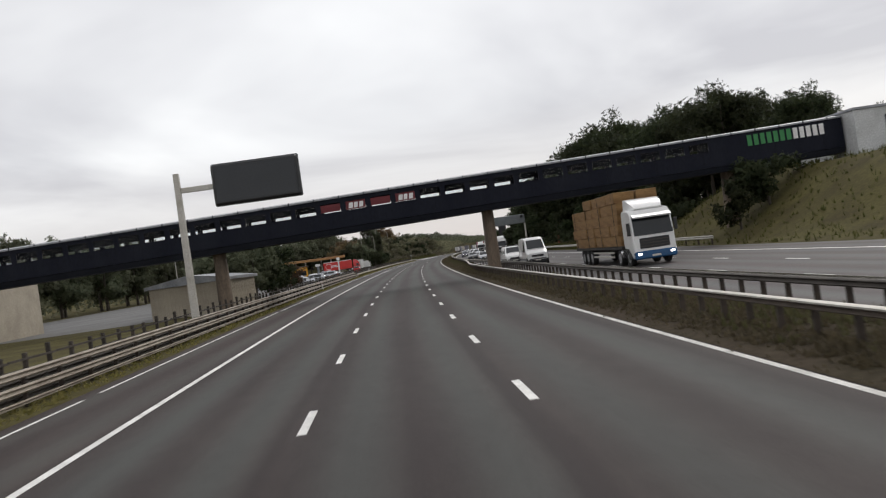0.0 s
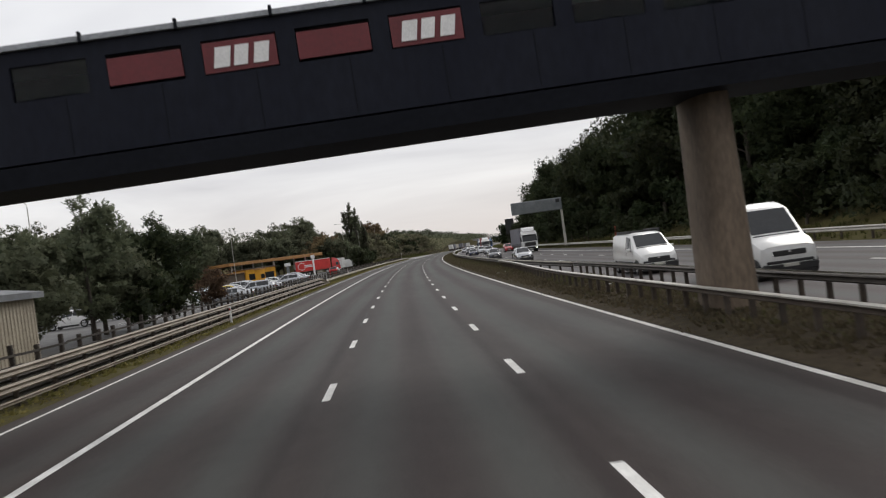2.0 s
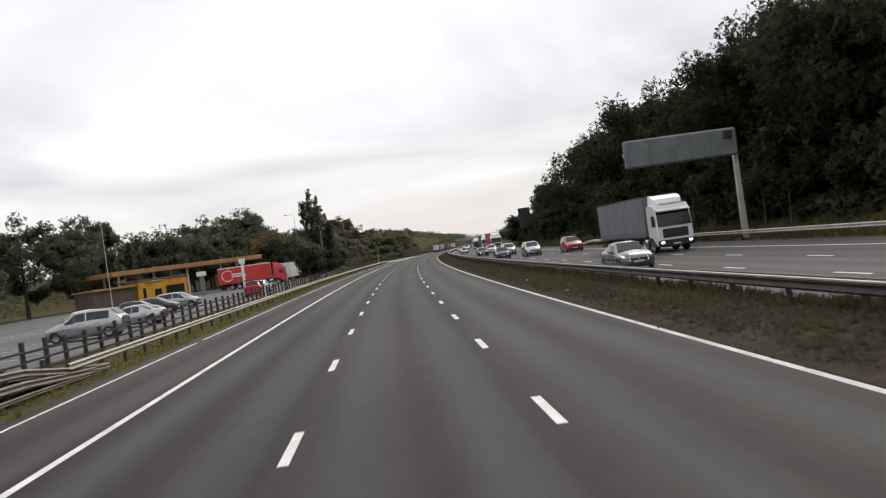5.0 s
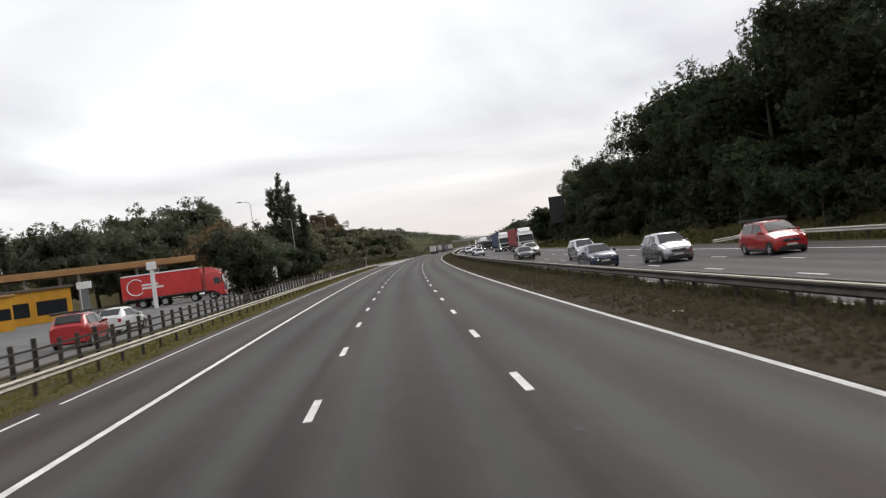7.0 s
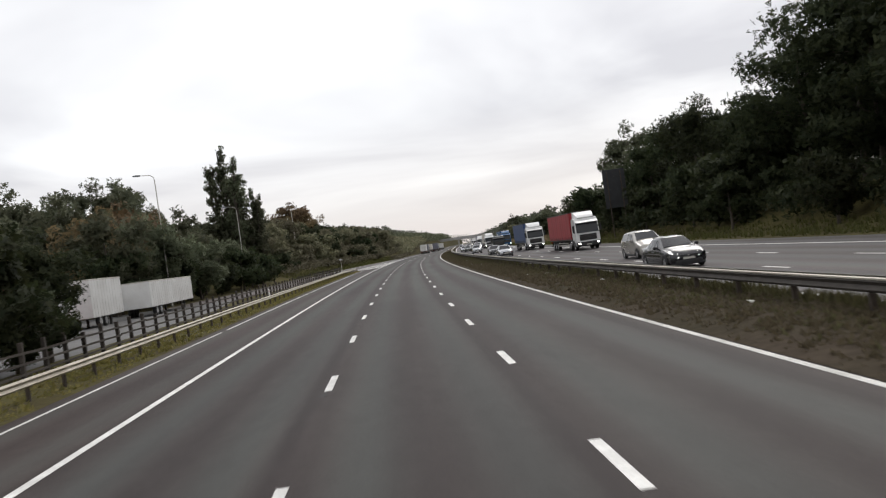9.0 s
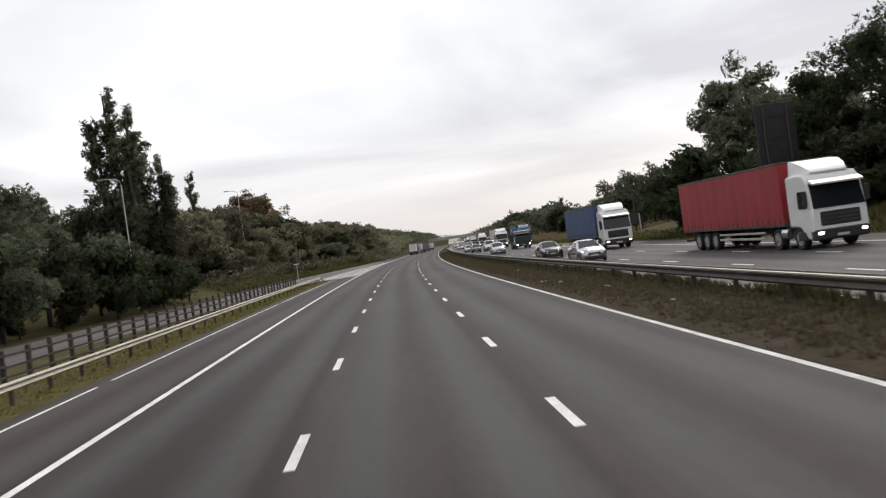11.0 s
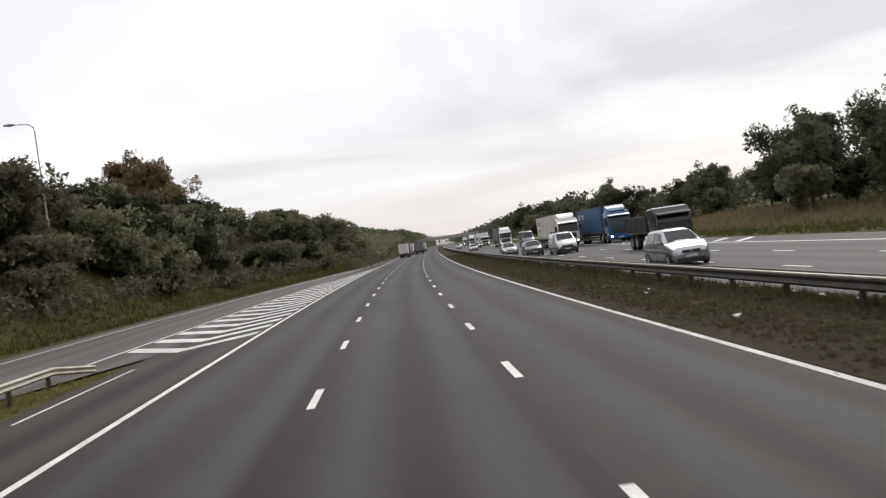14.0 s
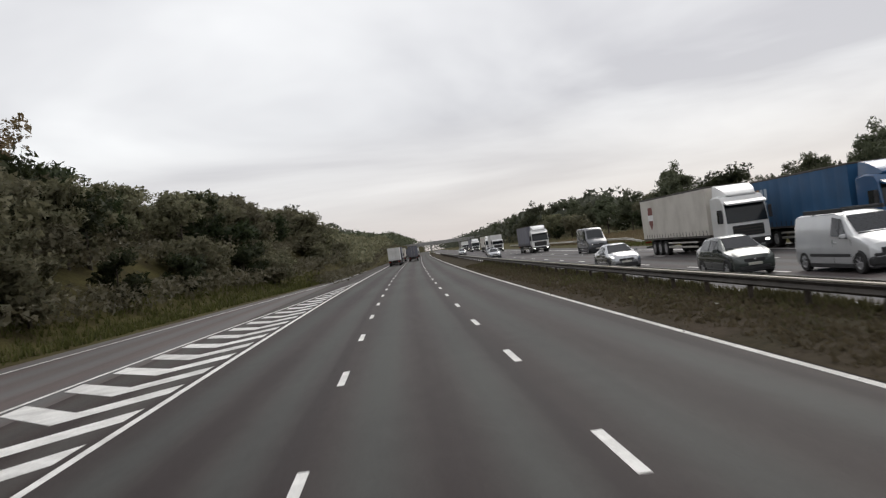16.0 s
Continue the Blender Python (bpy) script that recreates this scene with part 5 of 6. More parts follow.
STYLES = {
    # y, half width low, at the belt, at the top, floor, belt, top; then the stations of the windscreen's foot and head and of the rear window's head and foot
    "saloon": ([(0.0, .62, .60, .52, .34, .55, .60), (-.10, .80, .80, .70, .22, .66, .72), (-.75, .87, .87, .78, .20, .82, .88), (-1.25, .88, .88, .80, .20, .88, .96), (-2.05, .88, .87, .60, .20, .92, 1.40), (-2.6, .88, .87, .61, .20, .93, 1.45), (-3.1, .88, .87, .60, .20, .94, 1.42), (-3.85, .87, .85, .66, .22, .95, 1.06), (-4.40, .84, .82, .68, .26, .93, 1.02), (-4.55, .74, .72, .60, .38, .84, .92)], 3, 4, 6, 7),
    "hatch": ([(0.0, .60, .58, .50, .34, .56, .62), (-.08, .77, .77, .66, .22, .70, .76), (-.6, .84, .84, .76, .20, .86, .93), (-.98, .85, .85, .78, .20, .92, 1.01), (-1.75, .85, .84, .60, .20, .96, 1.46), (-2.3, .85, .84, .62, .20, .98, 1.52), (-3.25, .85, .84, .61, .20, 1.0, 1.47), (-3.80, .83, .82, .66, .22, 1.0, 1.10), (-3.95, .78, .76, .62, .30, .9, 1.0)], 3, 4, 6, 7),
    "people_carrier": ([(0.0, .62, .60, .52, .36, .60, .68), (-.08, .80, .80, .70, .22, .76, .84), (-.6, .88, .88, .80, .20, .95, 1.03), (-.92, .89, .89, .82, .20, 1.0, 1.12), (-1.75, .89, .88, .66, .20, 1.03, 1.60), (-2.4, .89, .88, .68, .20, 1.05, 1.67), (-3.8, .89, .88, .67, .20, 1.07, 1.62), (-4.25, .87, .86, .72, .22, 1.06, 1.2), (-4.4, .82, .8, .68, .30, .95, 1.08)], 3, 4, 6, 7),
    "estate_van": ([(0.0, .66, .64, .56, .36, .66, .74), (-.08, .86, .86, .76, .22, .82, .92), (-.55, .94, .94, .86, .20, 1.05, 1.16), (-.85, .95, .95, .88, .20, 1.1, 1.26), (-1.65, .95, .94, .76, .20, 1.12, 1.86), (-2.2, .95, .94, .78, .20, 1.14, 1.95), (-4.7, .95, .94, .78, .20, 1.14, 1.95), (-4.82, .93, .92, .8, .22, 1.12, 1.9), (-4.9, .88, .86, .76, .30, 1.0, 1.8)], 3, 4, 6, 7),
    "panel_van": ([(0.0, .70, .68, .60, .40, .78, .86), (-.08, .92, .92, .82, .26, .98, 1.08), (-.5, .99, .99, .92, .24, 1.2, 1.32), (-.85, 1.0, 1.0, .94, .24, 1.26, 1.46), (-1.65, 1.0, .99, .84, .24, 1.3, 2.36), (-2.3, 1.0, .99, .86, .24, 1.32, 2.56), (-5.7, 1.0, .99, .86, .24, 1.32, 2.56), (-5.85, .98, .97, .86, .26, 1.3, 2.5), (-5.92, .95, .93, .82, .34, 1.2, 2.44)], 3, 4, 6, 7),
}


def make_car(style, paint, label, lit=False, category="car", name="car", glazed_rear=True, rack=False):
    rows, ws0, ws1, rw0, rw1 = STYLES[style]
    root = thing(name, label, category)
    rings = []
    for y, wl_, wb, wt, zf, zb, zt in rows:
        half = [(wl_ * 0.93, zf), (wl_, zf + 0.2 * (zb - zf)), (wl_ * 1.012, zf + 0.62 * (zb - zf)), (wb, zb), ((wb + wt) / 2 + 0.015, (zb + zt) / 2), (wt, zt - 0.05), (wt * 0.82, zt), (wt * 0.35, zt + 0.015)]
        rings.append([(x, y, z) for x, z in half] + [(-x, y, z) for x, z in reversed(half)])
    body = part("body", Shape().loft([list(q) for q in rings]), paint, root, smooth=38)
    n = len(rings[0])
    cx = lambda i, k: rings[i][k]
    # windscreen and rear window lie on the slope between two stations
    for nm, i, j in (("windscreen", ws0, ws1), ("rear_window", rw1, rw0)):
        if nm == "rear_window" and not glazed_rear:
            continue
        q = inset_quad(cx(i, 6), cx(i, n - 7), cx(j, n - 7), cx(j, 6), 0.02, 0.06)
        q[0].x, q[3].x, q[1].x, q[2].x = abs(q[0].x) * 1.1, abs(q[3].x) * 1.1, -abs(q[1].x) * 1.1, -abs(q[2].x) * 1.1
        out = (q[1] - q[0]).cross(q[3] - q[0])
        out = out if out.z > 0 else -out
        part(nm, Shape().plate([p + Vector((0, 0, 0.012)) for p in q], out, 0.012), CAR_GLASS, root)
    last = rw0 if glazed_rear else ws1 + 1
    for side in (1, -1):
        for i in range(ws1, last):
            a, b = cx(i, 3), cx(i + 1, 3)
            c, d = cx(i + 1, 5), cx(i, 5)
            q = [Vector((p[0] * side, p[1], p[2])) for p in inset_quad(a, b, c, d, 0.05, 0.1)]
            part("side_window", Shape().plate([p + Vector((side * 0.03, 0, 0)) for p in q], (side, 0, 0.2), 0.012), CAR_GLASS, root)
        q0, q1, q2 = Vector(cx(ws0, 3)), Vector(cx(ws1, 3)), Vector(cx(ws1, 5))
        tri = [q0.lerp(q1, 0.35), q1, q2.lerp(q1, 0.12), q0.lerp(q1, 0.4) + Vector((0, 0, 0.05))]
        part("side_window", Shape().plate([Vector((p.x * side + side * 0.02, p.y, p.z)) for p in tri], (side, 0, 0.2), 0.01), CAR_GLASS, root)
    wide = rows[2][1]
    zb = rows[1][5]
    mat_lamp = LAMP_LIT if lit else LAMP_OFF
    for side in (1, -1):
        x0 = side * (wide * 0.52)
        x1 = side * (wide * 0.92)
        lo, hi = min(x0, x1), max(x0, x1)
        part("headlight", Shape().loft([[(lo, -0.2, zb - 0.17), (hi, -0.2, zb - 0.17), (hi, -0.34, zb + 0.03), (lo, -0.34, zb + 0.03)], [(lo, 0.015 - (0.11 if side < 0 else 0), zb - 0.16), (hi, 0.015 - (0.11 if side > 0 else 0), zb - 0.16), (hi, -0.06 - (0.12 if side > 0 else 0), zb + 0.025), (lo, -0.06 - (0.12 if side < 0 else 0), zb + 0.025)]]), mat_lamp, root, "lit headlight" if lit else "")
        y_end = rows[-1][0]
        part("tail_light", Shape().box(min(side * wide * 0.66, side * wide * 0.9), max(side * wide * 0.66, side * wide * 0.9), y_end - 0.01, y_end + 0.14, rows[-1][5] - 0.2, rows[-1][5] + 0.02, 0.02), TAIL_RED, root)
        m = Vector(cx(ws0, 3)).lerp(Vector(cx(ws1, 3)), 0.45)
        part("mirror", Shape().box(min(side * (abs(m.x) + 0.01), side * (abs(m.x) + 0.2)), max(side * (abs(m.x) + 0.01), side * (abs(m.x) + 0.2)), m.y - 0.06, m.y + 0.04, m.z + 0.02, m.z + 0.16, 0.03), paint if style != "panel_van" else BLACK_PLASTIC, root)
        # dark wheel arches and sills
        for y in (rows[2][0] - 0.02, rows[-2][0] + 0.62):
            rr_ = 0.33 if "van" not in style else 0.35
            part("wheel_arch", Shape().loft([[(side * (wide - 0.04), y + math.cos(a) * (rr_ + 0.05), rr_ + math.sin(a) * (rr_ + 0.05)) for a in np.linspace(0, math.pi, 12)], [(side * (wide + 0.012), y + math.cos(a) * (rr_ + 0.045), rr_ + math.sin(a) * (rr_ + 0.045)) for a in np.linspace(0, math.pi, 12)]]), BLACK_PLASTIC, root)
            wheel(root, side * (wide + 0.025), y, rr_, 0.2)
    # seams, handles, pillars and dark lower edges
    belt = rows[ws1][5]
    for side in (1, -1):
        y_f, y_r = rows[2][0] - 0.42, rows[-2][0] + 1.02
        part("sill", Shape().box(min(side * (wide - 0.06), side * (wide + 0.012)), max(side * (wide - 0.06), side * (wide + 0.012)), y_r, y_f, 0.17, 0.31, 0.015), BLACK_PLASTIC, root)
        doors = 2 if glazed_rear else 1
        first, span = rows[ws0][0] - 0.12, 1.05 if doors == 2 else 1.15
        for k in range(doors + 1):
            y = first - span * k
            part("door_seam", Shape().box(min(side * (wide - 0.02), side * (wide + 0.016)), max(side * (wide - 0.02), side * (wide + 0.016)), y - 0.008, y + 0.008, 0.33, belt - 0.02), BLACK_PLASTIC, root)
            if k:
                part("door_handle", Shape().box(min(side * wide, side * (wide + 0.035)), max(side * wide, side * (wide + 0.035)), y + 0.08, y + 0.26, belt - 0.16, belt - 0.12, 0.01), paint, root)
    part("bonnet_seam", Shape().box(-wide * 0.8, wide * 0.8, rows[ws0][0] + 0.02, rows[ws0][0] + 0.06, rows[ws0][6] - 0.06, rows[ws0][6] + 0.018), BLACK_PLASTIC, root)
    part("lower_lip", Shape().box(-wide * 0.86, wide * 0.86, -0.26, 0.0, 0.15, 0.25, 0.03), BLACK_PLASTIC, root)
    part("badge", Shape().box(-0.06, 0.06, 0.0, 0.035, zb - 0.13, zb - 0.06, 0.015), CHROME, root)
    grille_half = wide * (0.56 if "van" in style else 0.47)
    part("grille", Shape().box(-grille_half, grille_half, -0.12, 0.025, zb - (0.22 if "van" in style else 0.17), zb - 0.04, 0.02), BLACK_PLASTIC, root)
    part("air_intake", Shape().box(-wide * 0.7, wide * 0.7, -0.14, 0.02, 0.23, 0.38, 0.02), BLACK_PLASTIC, root)
    part("number_plate", Shape().box(-0.26, 0.26, -0.06, 0.035, 0.4, 0.5, 0.004), PLATE, root, "blank white plate")
    if "van" in style:
        part("bumper", Shape().box(-wide * 0.94, wide * 0.94, -0.2, 0.03, 0.24, 0.52, 0.05), BLACK_PLASTIC, root)
        part("bumper_step", Shape().box(-wide * 0.8, wide * 0.8, -0.16, 0.028, 0.52, 0.62, 0.03), BLACK_PLASTIC, root)
        for side in (1, -1):
            part("side_moulding", Shape().box(min(side * (wide - 0.03), side * (wide + 0.03)), max(side * (wide - 0.03), side * (wide + 0.03)), rows[-2][0] + 1.1, rows[2][0] - 0.5, 0.52, 0.64, 0.02), BLACK_PLASTIC, root)
    if rack:
        for y in (-1.9, -3.0, -4.2):
            part("roof_bar", Shape().box(-0.72, 0.72, y - 0.03, y + 0.03, rows[5][6] + 0.04, rows[5][6] + 0.1, 0.01), BLACK_PLASTIC, root)
        for side in (-1, 1):
            part("roof_rail", Shape().box(side * 0.7 - 0.02, side * 0.7 + 0.02, -4.4, -1.7, rows[5][6] + 0.0, rows[5][6] + 0.14, 0.01), BLACK_PLASTIC, root)
    return root


def make_cab(root, paint, tall=True, width=2.46, deflector=True, lower=None, lit=True):
    """The tractor's cab, facing +y with its front at 0."""
    h = 3.25 if tall else 2.75
    w = width / 2
    rings = []
    for y, k, z0, z1 in ((0.0, 0.93, 0.55, 1.72), (0.0, 0.97, 0.45, 1.75), (-0.05, 1.0, 0.42, 1.78), (-0.3, 1.0, 0.42, h - 0.25), (-0.55, 0.99, 0.42, h), (-1.2, 0.99, 0.95, h + 0.08), (-2.15, 0.98, 1.0, h + 0.02)):
        b = 0.09
        rings.append([(-w * k + b, y, z0), (w * k - b, y, z0), (w * k, y, z0 + b), (w * k, y, (z0 + z1) / 2), (w * k * 0.985, y, z1 - b), (w * k * 0.93, y, z1), (-w * k * 0.93, y, z1), (-w * k * 0.985, y, z1 - b), (-w * k, y, (z0 + z1) / 2), (-w * k, y, z0 + b)])
    cab = part("cab", Shape().loft(rings), paint, root, smooth=35)
    z_ws = 1.76
    part("windscreen", Shape().plate([(-w * 0.93, 0.012, z_ws), (w * 0.93, 0.012, z_ws), (w * 0.9, -0.25, h - 0.42), (-w * 0.9, -0.25, h - 0.42)], (0, 1, 0.2), 0.02), CAB_GLASS, cab)
    part("sun_visor", Shape().loft([[(x, 0.12, h - 0.5), (x, 0.16, h - 0.42), (x, -0.2, h - 0.26), (x, -0.22, h - 0.34)] for x in (-w * 0.92, 0, w * 0.92)]), BLACK_PLASTIC if not tall else paint, cab)
    part("grille", Shape().box(-w * 0.72, w * 0.72, -0.05, 0.03, 0.98, 1.6, 0.04), BLACK_PLASTIC, cab)
    for z in (1.12, 1.28, 1.44):
        part("grille_slat", Shape().box(-w * 0.68, w * 0.68, 0.02, 0.05, z - 0.02, z + 0.02, 0.006), STEEL_DARK, cab)
    part("bumper", Shape().box(-w, w, -0.35, 0.06, 0.38, 0.86, 0.07), lower or BLACK_PLASTIC, cab)
    part("number_plate", Shape().box(-0.26, 0.26, 0.05, 0.075, 0.5, 0.61, 0.004), PLATE, cab, "blank white plate")
    for side in (-1, 1):
        part("headlight", Shape().box(min(side * w * 0.68, side * w * 0.88), max(side * w * 0.68, side * w * 0.88), -0.05, 0.085, 0.62, 0.76, 0.03), LAMP_LIT if lit else LAMP_OFF, cab, "lit headlight" if lit else "")
        part("mirror", Shape().box(min(side * (w + 0.06), side * (w + 0.26)), max(side * (w + 0.06), side * (w + 0.26)), -0.22, -0.1, 1.85, 2.55, 0.04), BLACK_PLASTIC, cab)
        part("side_window", Shape().plate([(side * (w + 0.002), -0.38, 1.8), (side * (w + 0.002), -1.15, 1.8), (side * (w - 0.012), -1.15, 2.55), (side * (w - 0.012), -0.5, 2.55)], (side, 0, 0), 0.012), CAR_GLASS, cab)
        part("step", Shape().box(min(side * w * 0.8, side * (w + 0.01)), max(side * w * 0.8, side * (w + 0.01)), -1.5, -0.7, 0.4, 0.8, 0.05), BLACK_PLASTIC, cab)
        wheel(root, side * 1.22, -1.4, 0.5, 0.32, name="wheel")
    if deflector:
        part("roof_deflector", Shape().loft([[(-w * 0.85 * k, y, h + 0.02), (-w * 0.8 * k, y, z), (w * 0.8 * k, y, z), (w * 0.85 * k, y, h + 0.02)] for y, z, k in ((-0.5, h + 0.1, 0.8), (-0.9, h + 0.38, 0.94), (-1.5, h + 0.62, 1.0), (-2.1, h + 0.7, 1.0))]), paint, cab, smooth=35)
    return cab


def make_lorry(label, paint, body_mat, body="box", rear=True, emblem=None, name="lorry", tall=True, length=13.6, lower=None, text=None, lit=True):
    root = thing(name, label, "lorry")
    make_cab(root, paint, tall, deflector=tall, lower=lower, lit=lit)
    y0 = -2.65
    y1 = y0 - length
    part("chassis", Shape().box(-0.45, 0.45, y1 + 0.2, -1.2, 0.75, 1.02, 0.03), CHASSIS, root)
    part("fifth_wheel", Shape().box(-0.6, 0.6, -4.6, -3.4, 1.0, 1.14, 0.03), CHASSIS, root)
    if body == "hay":
        part("flatbed", Shape().box(-1.25, 1.25, y1, y0, 1.02, 1.22, 0.03), CHASSIS, root)
        r = random.Random(3)
        bale = Shape().box(-0.64, 0.64, -1.14, 1.14, -0.005, 0.66, 0.035).mesh("straw_bale", HAY)
        for k in range(6):
            for lev in range(5 if k < 4 else 4):
                for side in (-1, 1):
                    yy = y0 - 1.2 - 2.25 * k
                    part("straw_bale", bale, None, root, at=pose(side * 0.635 + r.uniform(-0.05, 0.05), yy + r.uniform(-0.06, 0.06), 1.22 + 0.655 * lev, 0, r.uniform(-1.5, 1.5), r.uniform(-2.5, 2.5)))
        for k in range(4):
            yy = y0 - 0.9 - 3.9 * k
            part("strap", Shape().tube([(-1.31, yy, 1.15), (-1.31, yy, 4.52 if k < 3 else 3.86), (1.31, yy, 4.52 if k < 3 else 3.86), (1.31, yy, 1.15)], 0.018, 5), BLACK_PLASTIC, root)
    elif body == "tipper":
        t = Shape()
        y1 = y0 - 5.6
        t.box(-1.22, 1.22, y1, y0, 1.15, 1.3, 0.02)
        t.box(-1.22, -1.12, y1, y0, 1.3, 2.35, 0.02)
        t.box(1.12, 1.22, y1, y0, 1.3, 2.35, 0.02)
        t.box(-1.22, 1.22, y0 - 0.1, y0, 1.3, 2.6, 0.02)
        t.box(-1.22, 1.22, y1, y1 + 0.1, 1.3, 2.25, 0.02)
        tub = part("tipper_body", t, body_mat, root)
        for k in range(8):
            for side in (-1, 1):
                part("side_rib", Shape().box(min(side * 1.22, side * 1.28), max(side * 1.22, side * 1.28), y0 - 0.5 - 0.68 * k, y0 - 0.42 - 0.68 * k, 1.25, 2.3), body_mat, tub)
        part("load", Shape().loft([[(x, y, 1.95 + 0.3 * math.sin((x + 1.1) / 2.2 * math.pi)) for x in (-1.1, -0.5, 0.0, 0.5, 1.1)] for y in np.linspace(y1 + 0.12, y0 - 0.12, 7)], False, False), SOIL, tub)
    else:
        top = 4.0 if body == "curtain" else 3.85
        if body == "curtain":  # fabric sides that belly slightly between the uprights
            n = int(length / 0.31)
            side_line = [(1.245 + 0.018 * abs(math.sin(math.pi * k / 4)), y0 + (y1 - y0) * k / n) for k in range(n + 1)]
            loop = [(x, y) for x, y in side_line] + [(-x, y) for x, y in reversed(side_line)]
            t = Shape().loft([[(x * k, y, z) for x, y in loop] for z, k in ((1.15, 0.99), (1.19, 1.0), (2.5, 1.008), (top - 0.05, 1.0), (top, 0.985))])
        else:
            t = Shape().box(-1.26, 1.26, y1, y0, 1.15, top, 0.04)
        bodyp = part("box_body" if body == "box" else "curtain_body", t, body_mat, root)
        part("roof_rail", Shape().box(-1.275, 1.275, y1 - 0.01, y0 + 0.01, top - 0.09, top + 0.015, 0.02), STEEL_DARK if body == "curtain" else STEEL, bodyp)
        part("side_rave", Shape().box(-1.272, 1.272, y1 - 0.01, y0 + 0.01, 1.08, 1.2, 0.01), STEEL_DARK, bodyp)
        if body == "curtain":
            buckle = Shape().box(-1.275, 1.275, -0.025, 0.025, 1.2, 1.48).mesh("strap", BLACK_PLASTIC)
            for k in range(int(length / 0.62)):
                part("strap", buckle, None, bodyp, at=pose(0, y0 - 0.35 - 0.62 * k, 0))
        for side in (-1, 1):
            part("rear_door", Shape().box(min(side * 0.02, side * 1.22), max(side * 0.02, side * 1.22), y1 - 0.03, y1 - 0.001, 1.22, top - 0.12, 0.01), body_mat, bodyp)
            part("door_bar", Shape().tube([(side * 0.35, y1 - 0.05, 1.22), (side * 0.35, y1 - 0.05, top - 0.12)], 0.02, 6), STEEL, bodyp)
            part("tail_light", Shape().box(min(side * 0.75, side * 1.2), max(side * 0.75, side * 1.2), y1 - 0.03, y1 + 0.03, 0.86, 0.98, 0.01), TAIL_RED, root)
        part("underrun_bar", Shape().box(-1.2, 1.2, y1 + 0.05, y1 + 0.17, 0.5, 0.62, 0.01), STEEL_DARK, root)
        if emblem:
            for side in (-1, 1):
                cy = y1 + 2.3
                part("emblem", Shape().loft([[(side * (1.268 + o), cy + a * 0.55, 2.62 + b * 0.85) for a, b in ((-0.9, 0.9), (0.9, 0.9), (1.0, 0.2), (0.75, -0.5), (0.0, -1.0), (-0.75, -0.5), (-1.0, 0.2))] for o in (0.0, 0.006)]), emblem, bodyp, "plain dark red shield shape")
                part("emblem_band", Shape().box(min(side * 1.273, side * 1.28), max(side * 1.273, side * 1.28), cy - 0.62, cy + 0.62, 2.45, 2.85), WHITE_SIGN, bodyp)
        if text:
            for side in (-1, 1):
                for k in range(7):
                    part("sign_bar", Shape().box(min(side * 1.264, side * 1.272), max(side * 1.264, side * 1.272), y1 + 0.9 + 0.52 * k, y1 + 1.26 + 0.52 * k, 2.85, 3.45), ORANGE if k in (3, 4) else text, bodyp)
                for k in range(6):
                    part("sign_bar", Shape().box(min(side * 1.264, side * 1.272), max(side * 1.264, side * 1.272), y1 + 0.95 + 0.6 * k, y1 + 1.2 + 0.6 * k, 2.5, 2.66), text, bodyp)
    # axles
    if body == "tipper":
        axles = (-5.6, -6.9)
    else:
        axles = (-3.6, y1 + 2.2, y1 + 3.5, y1 + 4.8) if length > 9 else (y1 + 1.9,)
    for y in axles:
        for side in (-1, 1):
            wheel(root, side * 1.22, y, 0.5, 0.36)
            part("mudguard", Shape().loft([[(side * 0.8, y + math.cos(a) * 0.58, 0.5 + math.sin(a) * 0.58) for a in np.linspace(0.2, math.pi - 0.2, 8)], [(side * 1.23, y + math.cos(a) * 0.58, 0.5 + math.sin(a) * 0.58) for a in np.linspace(0.2, math.pi - 0.2, 8)]], False, False), BLACK_PLASTIC, root)
    if length > 9 and body != "tipper":
        for side in (-1, 1):
            part("side_guard", Shape().box(min(side * 1.2, side * 1.24), max(side * 1.2, side * 1.24), y1 + 5.6, y0 - 2.2, 0.5, 0.62, 0.01), STEEL, root)
            part("side_guard", Shape().box(min(side * 1.2, side * 1.24), max(side * 1.2, side * 1.24), y1 + 5.6, y0 - 2.2, 0.78, 0.88, 0.01), STEEL, root)
    part("fuel_tank", Shape().tube([(1.0, -2.4, 0.75), (1.0, -3.0, 0.75)], 0.3, 10), CHROME, root, smooth=40)
    return root


def oncoming(ob, s, d, group="oncoming traffic"):
    ob.matrix_basis = on_road(s, d, 0.0, 180)
    ob["group"] = group
    return ob


def same_way(ob, s, d, group="traffic ahead"):
    ob.matrix_basis = on_road(s, d, 0.0, 0)
    ob["group"] = group
    return ob


SILVER, WHITE, BLACK = car_paint("silver", (0.42, 0.43, 0.445), 0.85), car_paint("white", (0.74, 0.74, 0.73), 0.0), car_paint("black", (0.008, 0.0085, 0.010), 0.0)
BLUE, RED, GREY = car_paint("dark_blue", (0.022, 0.026, 0.062), 0.2), car_paint("red", (0.42, 0.02, 0.022), 0.1), car_paint("grey", (0.14, 0.145, 0.155), 0.4)
GREENISH, BLUE_LORRY, RED_LORRY = car_paint("dark_green", (0.05, 0.06, 0.055), 0.3), car_paint("lorry_blue", (0.012, 0.075, 0.19), 0.0), car_paint("lorry_red", (0.55, 0.03, 0.03), 0.0)
CURTAIN_BLUE = material("blue_curtain_side", (0.014, 0.082, 0.19), 0.6, second=(0.010, 0.055, 0.13), scale=0.7, amount=0.6, bump=0.15, bump_scale=3, grainy=0.15)
